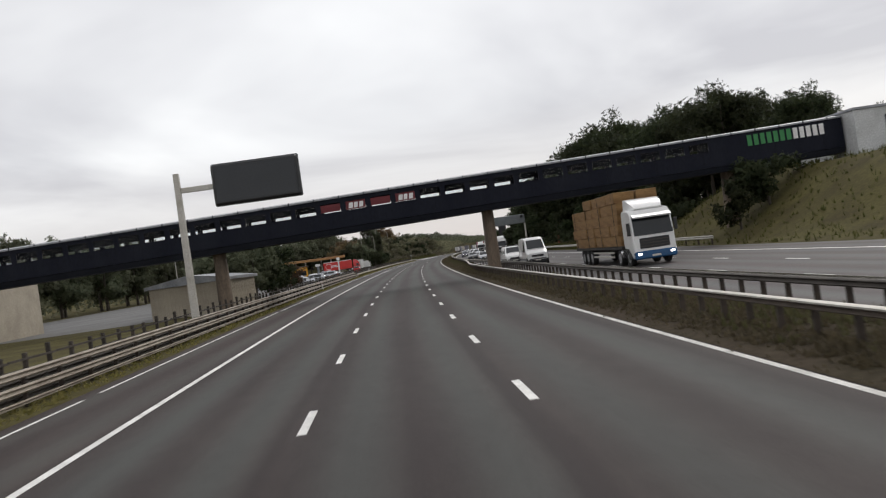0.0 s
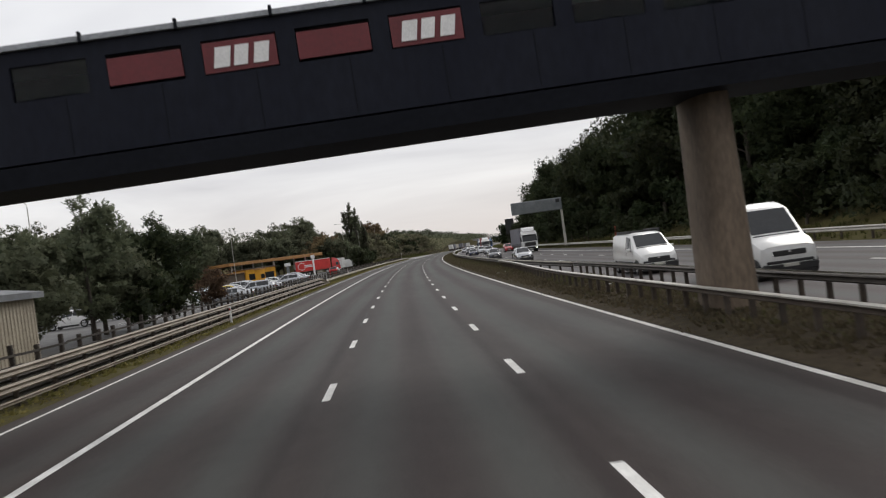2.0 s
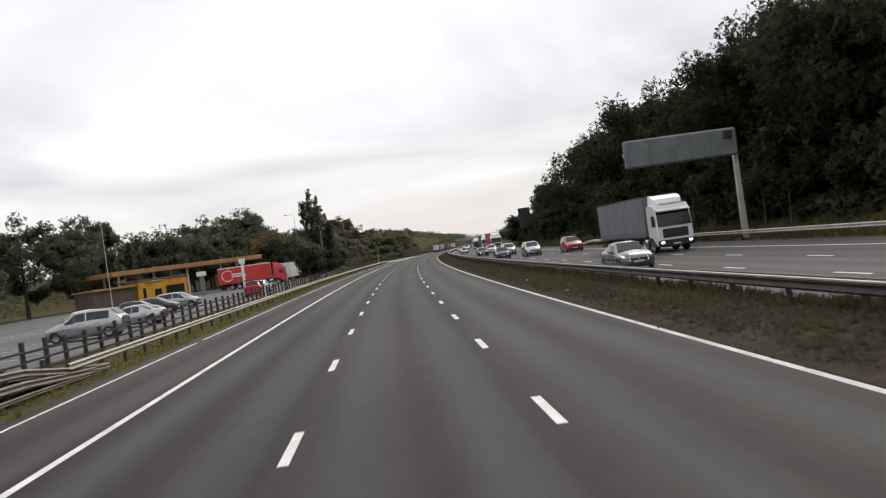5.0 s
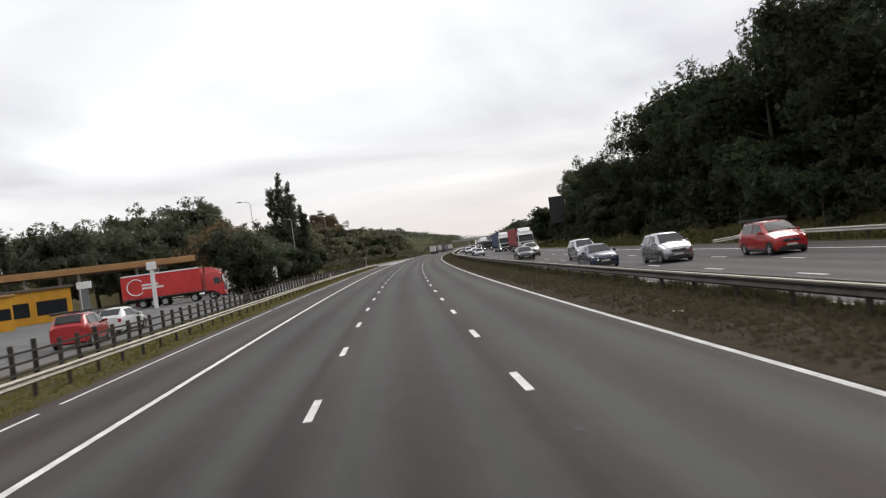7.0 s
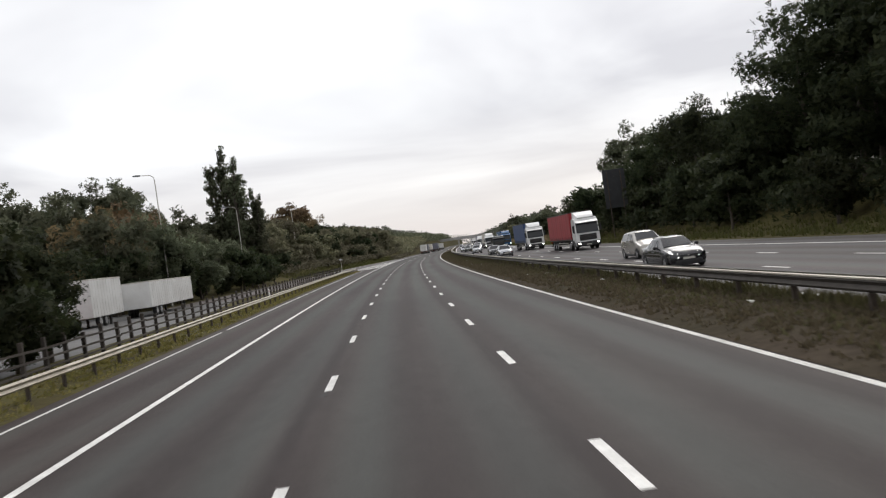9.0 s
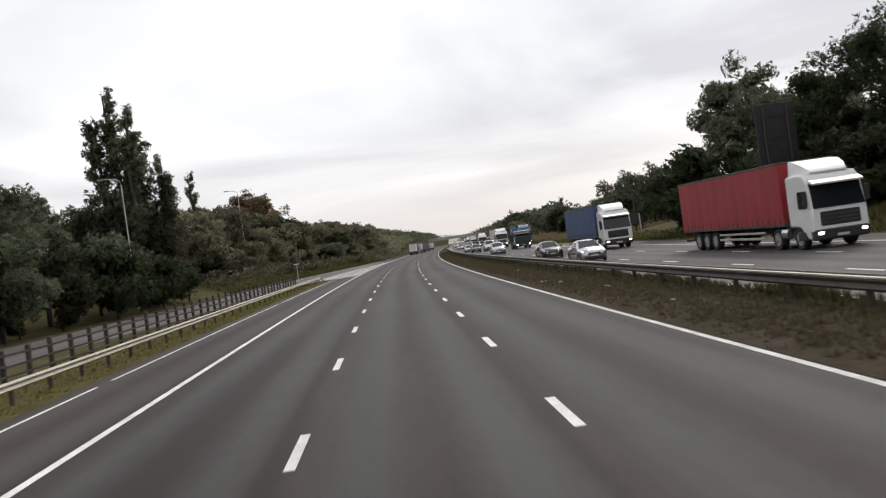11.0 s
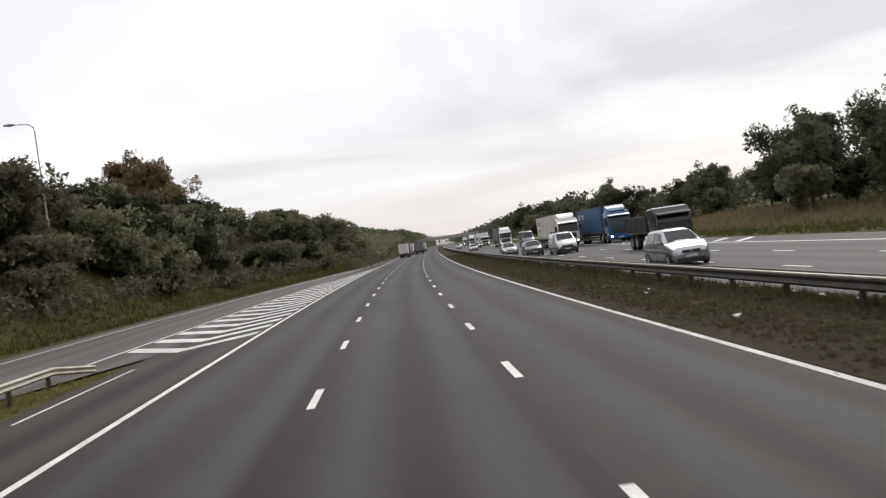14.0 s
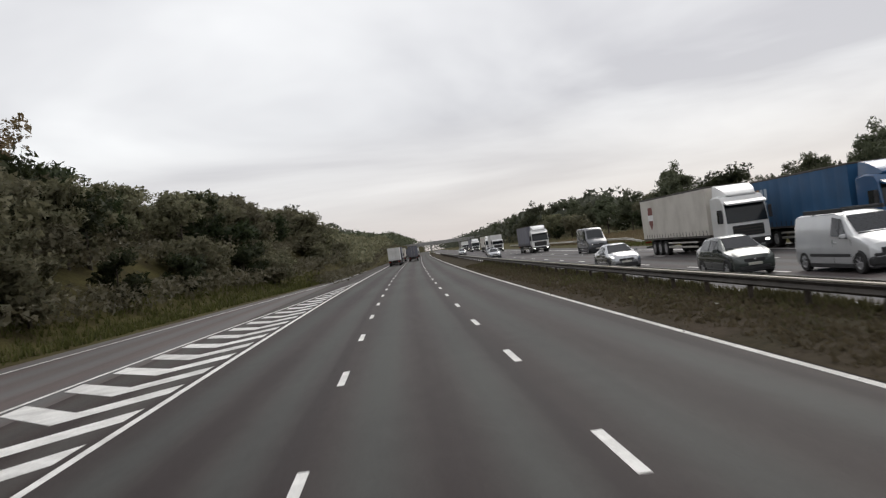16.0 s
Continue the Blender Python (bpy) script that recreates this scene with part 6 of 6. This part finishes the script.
CURTAIN_NAVY = material("navy_curtain_side", (0.03, 0.063, 0.155), 0.6, second=(0.021, 0.045, 0.11), scale=0.7, amount=0.6, bump=0.15, bump_scale=3, grainy=0.15)
CURTAIN_RED = material("dark_red_curtain_side", (0.30, 0.022, 0.028), 0.6, second=(0.2, 0.015, 0.02), scale=0.7, amount=0.6, bump=0.15, bump_scale=3, grainy=0.15)
CURTAIN_BRIGHT = material("bright_red_curtain_side", (0.60, 0.04, 0.035), 0.6, second=(0.42, 0.03, 0.025), scale=0.7, amount=0.5, bump=0.15, bump_scale=3, grainy=0.15)
CURTAIN_WHITE = material("cream_curtain_side", (0.62, 0.59, 0.53), 0.6, second=(0.45, 0.42, 0.37), scale=0.7, amount=0.6, bump=0.15, bump_scale=3, grainy=0.15)
CURTAIN_GREY = material("grey_curtain_side", (0.15, 0.15, 0.18), 0.6, second=(0.1, 0.1, 0.12), scale=0.7, amount=0.6, bump=0.15, bump_scale=3, grainy=0.15)
BOX_WHITE = material("white_box_body", (0.66, 0.66, 0.65), 0.45, second=(0.48, 0.47, 0.45), scale=0.6, amount=0.6, grainy=0.12)
TIPPER_DARK = material("dark_green_tipper", (0.035, 0.045, 0.038), 0.5, second=(0.06, 0.06, 0.05), scale=1.2, amount=0.7)
EMBLEM = material("dark_red_print", (0.20, 0.055, 0.04), 0.6, second=(0.13, 0.04, 0.03), scale=3, amount=0.5)
TEXT_BLUE = material("pale_blue_print", (0.45, 0.53, 0.60), 0.6, second=(0.34, 0.42, 0.5), scale=3, amount=0.5)

panel_van = make_car("panel_van", WHITE, "white high-roofed panel van with a black bumper", True, "van", "van", glazed_rear=False)
oncoming(panel_van, 65.5, 14.3)
small_van = make_car("estate_van", WHITE, "small white van with a roof rack", False, "van", "van", glazed_rear=False, rack=True)
oncoming(small_van, 77.5, 13.6)
silver_saloon = make_car("saloon", SILVER, "silver four-door saloon car with dark windows", False)
oncoming(silver_saloon, 126, 14.0)
dark_saloon = make_car("saloon", GREY, "dark grey saloon car with lit headlights", True)
oncoming(dark_saloon, 157, 13.8)
blue_saloon = make_car("saloon", BLUE, "dark blue saloon car with lit headlights", True)
oncoming(blue_saloon, 217, 14.0)
black_saloon = make_car("saloon", BLACK, "glossy black saloon car with lit headlights", True)
oncoming(black_saloon, 254.5, 14.4)
silver_mpv = make_car("people_carrier", SILVER, "silver people carrier with dark windows", False)
oncoming(silver_mpv, 212.5, 17.0)
silver_hatch = make_car("people_carrier", SILVER, "silver compact people carrier with dark windows", False)
oncoming(silver_hatch, 234.5, 16.7)
red_mpv = make_car("people_carrier", RED, "red people carrier with roof bars", False, rack=True)
oncoming(red_mpv, 206.5, 20.6)
pale_mpv = make_car("people_carrier", car_paint("champagne", (0.42, 0.40, 0.36), 0.4), "champagne-coloured people carrier with dark windows", False)
oncoming(pale_mpv, 268.5, 17.0)
for s, d, src in ((322.5, 14.2, silver_saloon), (339, 14.5, black_saloon), (382, 14.5, silver_mpv), (443.5, 13.8, silver_saloon), (520, 14.0, silver_saloon), (560, 17.0, dark_saloon), (610, 14.0, silver_hatch)):
    oncoming(copy_thing(src, Matrix()), s, d)
green_hatch = make_car("hatch", GREENISH, "dark grey-green five-door hatchback car", False)
oncoming(green_hatch, 427.5, 14.4)
white_van = make_car("estate_van", car_paint("pale_silver", (0.60, 0.61, 0.62), 0.3), "pale silver van with a roof rack", True, "van", "van", glazed_rear=False, rack=True)
oncoming(white_van, 422, 16.6)
dark_van = make_car("panel_van", GREY, "dark panel van with a pale roof", True, "van", "van", glazed_rear=False)
oncoming(dark_van, 482, 20.8)

hay_lorry = make_lorry("white lorry loaded high with brown straw bales", WHITE, HAY, "hay", lower=BLUE_LORRY)
oncoming(hay_lorry, 35.5, 16.6)
grey_lorry = make_lorry("white-cabbed articulated lorry with a grey curtain-sided trailer", WHITE, CURTAIN_GREY, "curtain")
oncoming(grey_lorry, 172, 20.7)
box_lorry = make_lorry("white rigid lorry with a plain box body", WHITE, BOX_WHITE, "box", tall=False, length=7.5)
oncoming(box_lorry, 585, 20.7)
red_lorry = make_lorry("articulated lorry with a dark red curtain-sided trailer", WHITE, CURTAIN_RED, "curtain")
oncoming(red_lorry, 304, 20.7)
blue_lorry = make_lorry("white-cabbed articulated lorry with a blue curtain-sided trailer", WHITE, CURTAIN_NAVY, "curtain")
oncoming(blue_lorry, 341, 20.6)
tipper = make_lorry("dark green tipper lorry with a dark cab and lit headlights", car_paint("tipper_green", (0.04, 0.05, 0.045), 0.1), TIPPER_DARK, "tipper", tall=False, length=5.6)
oncoming(tipper, 402, 20.3)
blue_lorry_two = make_lorry("all-blue articulated lorry with pale bars on its curtain side", BLUE_LORRY, CURTAIN_BLUE, "curtain", lower=BLUE_LORRY, text=TEXT_BLUE)
oncoming(blue_lorry_two, 434, 24.4)
cream_lorry = make_lorry("white articulated lorry with a cream curtain-sided trailer and a shield emblem", WHITE, CURTAIN_WHITE, "curtain", emblem=EMBLEM)
oncoming(cream_lorry, 443, 20.6)
for s, src in ((604, cream_lorry), (660, grey_lorry), (720, box_lorry), (520, grey_lorry)):
    oncoming(copy_thing(src, Matrix()), s, 20.7)

# ahead on this side, seen from behind
same_way(copy_thing(box_lorry, Matrix()), 588, -2.0)
for s, d, src in ((613, -2.0, grey_lorry), (640, 1.7, grey_lorry), (662, -2.0, cream_lorry), (735, 1.8, box_lorry), (780, -2.0, grey_lorry)):
    same_way(copy_thing(src, Matrix()), s, d)

# ---- service area ----
park = paved("car_park", 60, 306, lambda s: -60.0, lambda s: -12.6 - 2.2 * smooth_step(280, 304, s), 0.028, TARMAC_PARK, "worn tarmac car park of the service area", columns=4)

bay = Shape().box(-0.05, 0.05, -2.4, 2.4, 0.03, 0.036).mesh("bay_line", PAINT_ROAD)
for i in range(40):
    part("bay_line", bay, None, park, at=on_road(104 + 2.6 * i, -18.6, 0.0, 90))
    part("bay_line", bay, None, park, at=on_road(104 + 2.6 * i, -30.0, 0.0, 90))

# the canopy stands askew, its long front towards the traffic
canopy = thing("fuel_canopy", "long fuel station canopy with an orange fascia on white columns", "canopy", at=on_road(272.5, -37.2, 0.0, -45.7))
part("roof", Shape().box(-10.6, -0.15, -14.9, 14.9, 5.25, 5.6, 0.05), BROWN_ROOF, canopy)
part("fascia", Shape().box(-0.2, 0.0, -15.0, 15.0, 5.15, 5.95, 0.04), ORANGE, canopy, "orange and yellow fascia")
part("fascia", Shape().box(-10.8, -10.55, -15.0, 15.0, 5.15, 5.95, 0.04), ORANGE, canopy)
for y in (-15.0, 14.85):
    part("fascia", Shape().box(-10.55, -0.2, y, y + 0.15, 5.15, 5.95, 0.04), ORANGE, canopy)
col = Shape().box(-0.18, 0.18, -0.18, 0.18, 0.0, 5.28, 0.03).mesh("column", WHITE_SIGN)
for y in (-13, -6.5, 0, 10.5):
    for x in (-2.2, -8.0):
        part("column", col, None, canopy, at=pose(x, y, 0))
for y in (-10, -3.2, 9):
    pump = part("fuel_pump", Shape().box(-5.6, -4.9, y - 0.5, y + 0.5, 0.03, 1.9, 0.06), RED_PANEL, canopy, "red fuel pump")
    part("pump_screen", Shape().box(-4.905, -4.88, y - 0.35, y + 0.35, 1.1, 1.6, 0.01), CAR_GLASS, pump)
shop = thing("fuel_shop", "yellow-fronted fuel station shop beside the canopy", "building", at=on_road(262.0, -42.0, 0.0, -45.7))
part("wall", Shape().box(-8, 0, -2.0, 7.0, 0, 3.7, 0.03), YELLOW, shop)
part("wing", Shape().box(-8, -0.6, -9.5, -2.02, 0, 3.0, 0.03), BROWN_ROOF, shop, "dark brown side wing")
part("roof", Shape().box(-8.3, 0.3, -2.3, 7.3, 3.7, 4.0, 0.03), BROWN_ROOF, shop)
part("roof", Shape().box(-8.3, 0.1, -9.8, -2.32, 3.0, 3.35, 0.03), ORANGE, shop, "lower orange roof edge")
for k in range(2):
    part("window", Shape().box(-0.01, 0.05, -1.2 + 4.2 * k, 2.2 + 4.2 * k, 0.9, 2.5, 0.02), CAR_GLASS, shop)
kiosk = thing("yellow_kiosk", "bright yellow kiosk in front of the fuel station", "kiosk", at=on_road(250.5, -37.0, 0.0, -30))
part("wall", Shape().box(-1.6, 0, -1.0, 1.0, 0, 3.3, 0.04), YELLOW, kiosk)
part("roof", Shape().box(-1.8, 0.2, -1.2, 1.2, 3.3, 3.55, 0.04), ORANGE, kiosk, "orange flat roof")
part("window", Shape().box(-0.01, 0.04, -0.7, 0.7, 1.1, 2.2, 0.02), CAR_GLASS, kiosk)

mast = thing("sign_mast", "white totem sign beside the fuel station", "sign", at=on_road(262, -26))
part("pole", Shape().box(-0.22, 0.22, -0.15, 0.15, 0.0, 4.3, 0.05), WHITE_SIGN, mast)
part("head", Shape().box(-0.5, 0.5, -0.24, 0.24, 4.3, 5.2, 0.06), WHITE_SIGN, mast, "plain white head")
board = thing("sign_board", "small dark post with a pale sign board", "sign", at=on_road(258, -32))
part("post", Shape().box(-0.35, 0.35, -0.12, 0.12, 0.0, 3.2, 0.03), SIGN_GREY, board)
part("panel", Shape().box(-0.75, 0.75, -0.16, 0.16, 3.2, 3.95, 0.03), WHITE_SIGN, board, "pale panel")

red_artic = make_lorry("bright red articulated lorry parked in the service area", RED_LORRY, CURTAIN_BRIGHT, "curtain", length=9.2, lower=RED_LORRY, lit=False)
red_artic.matrix_basis = on_road(271.4, -20.3, 0.03, -85)
red_artic["group"] = "parked lorries"
trailer = [c for c in red_artic.children if c.name.startswith("curtain_body")][0]
for side in (-1, 1):
    part("top_edge", Shape().box(min(side * 1.262, side * 1.29), max(side * 1.262, side * 1.29), -11.8, -2.7, 3.9, 4.06, 0.01), WHITE_SIGN, trailer, "white top edge")
    part("sign_bar", Shape().box(min(side * 1.264, side * 1.276), max(side * 1.264, side * 1.276), -9.5, -7.6, 2.62, 2.86), WHITE_SIGN, trailer, "white bar for unreadable writing")
    part("sign_bar", Shape().box(min(side * 1.264, side * 1.276), max(side * 1.264, side * 1.276), -9.5, -7.0, 2.24, 2.48), WHITE_SIGN, trailer, "white bar for unreadable writing")
    arc_line = [(side * 1.275, -10.2 + 1.0 * math.cos(a), 2.55 + 0.95 * math.sin(a)) for a in [0.7 + 4.9 * k / 14 for k in range(15)]]
    part("emblem", Shape().tube(arc_line, 0.085, 5), WHITE_SIGN, trailer, "white open ring emblem")


def box_trailer(label, s, d, length, mat, turn=0, top=2.95):
    root = thing("box_trailer", label, "trailer", "parked lorries", at=on_road(s, d, 0.03, turn))
    body = part("body", Shape().box(-1.26, 1.26, -length, 0, 0.75, top, 0.04), mat, root)
    part("top_rail", Shape().box(-1.28, 1.28, -length - 0.01, 0.01, top - 0.07, top + 0.03, 0.02), STEEL, body)
    for k in range(int(length / 0.6)):
        for side in (-1, 1):
            part("rib", Shape().box(min(side * 1.26, side * 1.275), max(side * 1.26, side * 1.275), -0.4 - 0.6 * k, -0.34 - 0.6 * k, 0.8, top - 0.07), mat, body)
    for y in (-length + 1.6, -length + 2.8):
        for side in (-1, 1):
            wheel(root, side * 1.2, y, 0.45, 0.3)
    for side in (-1, 1):
        part("leg", Shape().box(side * 0.9 - 0.08, side * 0.9 + 0.08, -2.4, -2.2, 0.0, 0.8), CHASSIS, root)
    return root


box_trailer("long white box trailer parked behind the fence", 303.5, -20.6, 13.6, BOX_WHITE)
box_trailer("short white box trailer parked beside a red lorry", 288, -22.3, 6.8, BOX_WHITE, top=3.6)

# parked cars
r = random.Random(17)

white_hatch = make_car("hatch", WHITE, "white hatchback parked in the service area", False)
white_hatch.matrix_basis = on_road(127, -17.0, 0.03, -90)
white_hatch["group"] = "parked cars"
yellow_hatch = make_car("hatch", car_paint("yellow", (0.6, 0.42, 0.03), 0.0), "yellow hatchback parked in the service area", False)
yellow_hatch.matrix_basis = on_road(140, -17.2, 0.03, -90)
yellow_hatch["group"] = "parked cars"
blue_hatch = make_car("hatch", BLUE, "dark blue hatchback parked in the service area", False)
blue_hatch.matrix_basis = on_road(134.8, -17.1, 0.03, 90)
blue_hatch["group"] = "parked cars"
parked = [silver_hatch, silver_saloon, blue_hatch, silver_mpv, white_hatch, green_hatch, silver_saloon, white_hatch]
spots = [(s, -17.0 if s < 140 else -18.6) for s in (118.8, 121.4, 129.6, 132.2, 137.4, 145.2, 150.4, 155.6, 158.2, 166, 173.8, 179, 189.4, 194.6, 202.4)] + [(s, -27.8) for s in (110, 117, 125.4, 133, 141, 149, 157)]
for s, d in spots:
    ob = copy_thing(r.choice(parked), Matrix())
    ob.matrix_basis = on_road(s, d, 0.03, r.choice((-90, 90, -90)) + r.uniform(-3, 3))
    ob["group"] = "parked cars"
red_pickup = copy_thing(red_mpv, on_road(212.3, -14.6, 0.03, 4))
red_pickup["group"] = "parked cars"
by_fence = copy_thing(white_hatch, on_road(219.6, -14.8, 0.03, -3))
by_fence["group"] = "parked cars"

# cream shed behind the fence
shed = thing("cream_shed", "cream profiled-sheet shed behind the timber fence", "shed", at=on_road(65.6, -16.3))
part("wall", Shape().box(-3.5, 3.2, -4.6, 8, 0, 2.7, 0.02), CREAM, shed)
part("roof", Shape().loft([[(-3.8, y, 2.7), (3.5, y, 2.7), (3.5, y, 2.95), (-0.1, y, 3.5), (-3.8, y, 2.95)] for y in (-4.9, 8.3)]), ROOF_EDGE, shed)
rib = Shape().box(3.2, 3.225, -0.02, 0.02, 0.05, 2.68).mesh("rib", CREAM)
for k in range(42):
    part("rib", rib, None, shed, at=pose(0, -4.5 + 0.3 * k, 0))
rib2 = Shape().box(-0.02, 0.02, -4.625, -4.6, 0.05, 2.68).mesh("rib", CREAM)
for k in range(21):
    part("rib", rib2, None, shed, at=pose(-3.3 + 0.31 * k, 0, 0))


# ---- poles ----
def lamp_column(s, d, height, turn, base_z=0.0):
    root = thing("street_lamp", "tall grey steel street lamp with a curved arm", "street lamp", "street lamps", at=on_road(s, d, base_z, turn))
    part("column", Shape().tube([(0, 0, -0.4), (0, 0, 1.4), (0, 0, 1.42), (0, 0, height - 0.6)], [0.11, 0.11, 0.075, 0.05], 10), STEEL, root, smooth=40)
    part("arm", Shape().tube([(0, 0, height - 0.7), (0.08, 0, height - 0.3), (0.4, 0, height - 0.05), (1.5, 0, height + 0.06)], [0.05, 0.045, 0.04, 0.035], 8), STEEL, root, smooth=40)
    part("lantern", Shape().loft([[(1.45, -0.1, height + 0.02), (1.45, 0.1, height + 0.02), (1.45, 0.1, height + 0.12), (1.45, -0.1, height + 0.12)], [(1.8, -0.16, height - 0.02), (1.8, 0.16, height - 0.02), (1.8, 0.14, height + 0.16), (1.8, -0.14, height + 0.16)], [(2.25, -0.1, height + 0.04), (2.25, 0.1, height + 0.04), (2.25, 0.08, height + 0.14), (2.25, -0.08, height + 0.14)]]), SIGN_GREY, root)
    return root


lamp_column(311, -23.6, 14.4, 180)
lamp_column(352, -23.6, 13.0, 180)
lamp_column(412, -24.5, 11.8, 180, land(412, -24.5))
lamp_column(186, -40, 13.0, 180)
lamp_column(244, -42, 13.0, 180)
lamp_column(128, -36, 13.0, 180)

pole = thing("twin_pole_line_support", "pale twin timber poles with a cross-arm of a power line", "pole", at=on_road(380, 33.0, land(380, 33.0)))
for x in (-0.35, 0.35):
    part("pole", Shape().tube([(x * 1.3, 0, -0.8), (x, 0, 6.2)], [0.12, 0.09], 8), TIMBER if x < 0 else POST, pole, smooth=40)
part("cross_arm", Shape().box(-1.6, 1.6, -0.07, 0.07, 5.75, 5.92, 0.01), STEEL_DARK, pole)
for x in (-1.4, 0.0, 1.4):
    part("insulator", Shape().tube([(x, 0, 5.9), (x, 0, 6.05), (x, 0, 6.2)], [0.05, 0.08, 0.03], 8), WHITE_SIGN, pole)
    part("brace", Shape().tube([(x * 0.9, 0.02, 5.78), (0.35 if x >= 0 else -0.35, 0.02, 4.9)], 0.025, 5), STEEL_DARK, pole)


def pylon(s, d, height):
    z = land(s, d)
    root = thing("pylon", "faint steel lattice pylon beyond the trees", "pylon", "pylons", at=on_road(s, d, z, 10))
    w = lambda k: 3.4 * (1 - k) ** 1.3 + 0.35
    for sx in (-1, 1):
        for sy in (-1, 1):
            part("leg", Shape().tube([(sx * w(k), sy * w(k), height * k) for k in (0, 0.25, 0.5, 0.75, 1.0)], 0.14, 4), STEEL, root)
    lattice = Shape()
    for i in range(14):
        k0, k1 = i / 14, (i + 1) / 14
        for sx in (-1, 1):
            for axis in (0, 1):
                a = (sx * w(k0), -w(k0), height * k0) if axis else (-w(k0), sx * w(k0), height * k0)
                b = (sx * w(k1), w(k1), height * k1) if axis else (w(k1), sx * w(k1), height * k1)
                lattice.tube([a, b], 0.07, 3, False)
    part("bracing", lattice, STEEL, root)
    for k in (0.66, 0.8, 0.93):
        part("cross_arm", Shape().loft([[(x, -0.25, height * k), (x, 0.25, height * k), (x, 0.0, height * k + (0.9 if abs(x) < 1 else 0.12))] for x in (-5.5 + 2 * (k - 0.66), 0, 5.5 - 2 * (k - 0.66))]), STEEL, root)
    return root


pylon(700, 205, 48)
pylon(640, 275, 50)

# a short pole with a flat head at the end of the timber fence
sensor = thing("sensor_post", "pale grey post with a small flat solar panel on top", "post", at=on_road(366.5, -10.05, 0.0))
part("pole", Shape().tube([(0, 0, -0.3), (0, 0, 2.45)], [0.06, 0.045], 8), STEEL, sensor, smooth=40)
part("panel", Shape().loft([[(x, -0.16, 2.44), (x, 0.16, 2.54), (x, 0.16, 2.57), (x, -0.16, 2.47)] for x in (-0.3, 0.3)]), ROOF_EDGE, sensor)
part("cabinet", Shape().box(-0.16, 0.16, -0.12, 0.12, 0.0, 0.75, 0.02), STEEL, sensor)

# small marker posts and litter by the road
for s, d, up in ((84.8, -7.72, 0.95), (186.5, -9.3, 0.95), (288, -9.3, 0.95)):
    mp = thing("marker_post", "short white marker post in the verge", "post", "marker posts", at=on_road(s, d))
    part("stake", Shape().box(-0.05, 0.05, -0.03, 0.03, -0.2, up, 0.01), WHITE_SIGN, mp)
    part("reflector", Shape().box(-0.035, 0.035, -0.036, -0.03, up - 0.25, up - 0.12), TAIL_RED, mp)
hydrant = thing("marker_post", "small orange-red post on the wooded bank", "post", "marker posts", at=on_road(160, 31.5, land(160, 31.5)))
part("stake", Shape().box(-0.16, 0.16, -0.05, 0.05, -0.2, 1.5, 0.02), material("faded_red_plastic", (0.35, 0.08, 0.05), 0.6, second=(0.22, 0.06, 0.04), scale=4, amount=0.5), hydrant)
LITTER = material("pale_litter", (0.6, 0.58, 0.54), 0.8, second=(0.4, 0.38, 0.34), scale=5, amount=0.7)
r = random.Random(8)
for i in range(26):
    s, d = r.uniform(20, 430), r.uniform(8.3, 10.0)
    n = 6
    pts = [Vector((math.cos(2 * math.pi * k / n) * r.uniform(0.05, 0.2), math.sin(2 * math.pi * k / n) * r.uniform(0.04, 0.1), r.uniform(0.0, 0.05))) for k in range(n)]
    sh = Shape().loft([pts, [p + Vector((0, 0, r.uniform(0.015, 0.05))) for p in pts]])
    ob = part("litter", sh, LITTER, at=on_road(s, d, land(s, d), r.uniform(0, 180)))
    tagged(ob, "scrap of pale crumpled litter in the grass", "litter", "litter")

# overbridge far ahead
over = thing("overbridge", "distant concrete road bridge over the motorway", "bridge", at=on_road(1010, 0))
part("deck", Shape().box(-55, 70, -5, 5, 5.6, 7.0, 0.1), CONCRETE_GREY, over)
part("parapet", Shape().box(-55, 70, -5.1, -4.9, 7.0, 8.0), CONCRETE_GREY, over)
for x in (-11, 9.6, 30):
    part("pier", Shape().box(x - 0.5, x + 0.5, -4, 4, -0.5, 5.6, 0.05), CONCRETE_GREY, over)
for side, x in (("left", -45), ("right", 62)):
    part("abutment", Shape().box(x - 22, x + 18, -6, 6, -0.5, 5.6, 0.2), CONCRETE_GREY, over)
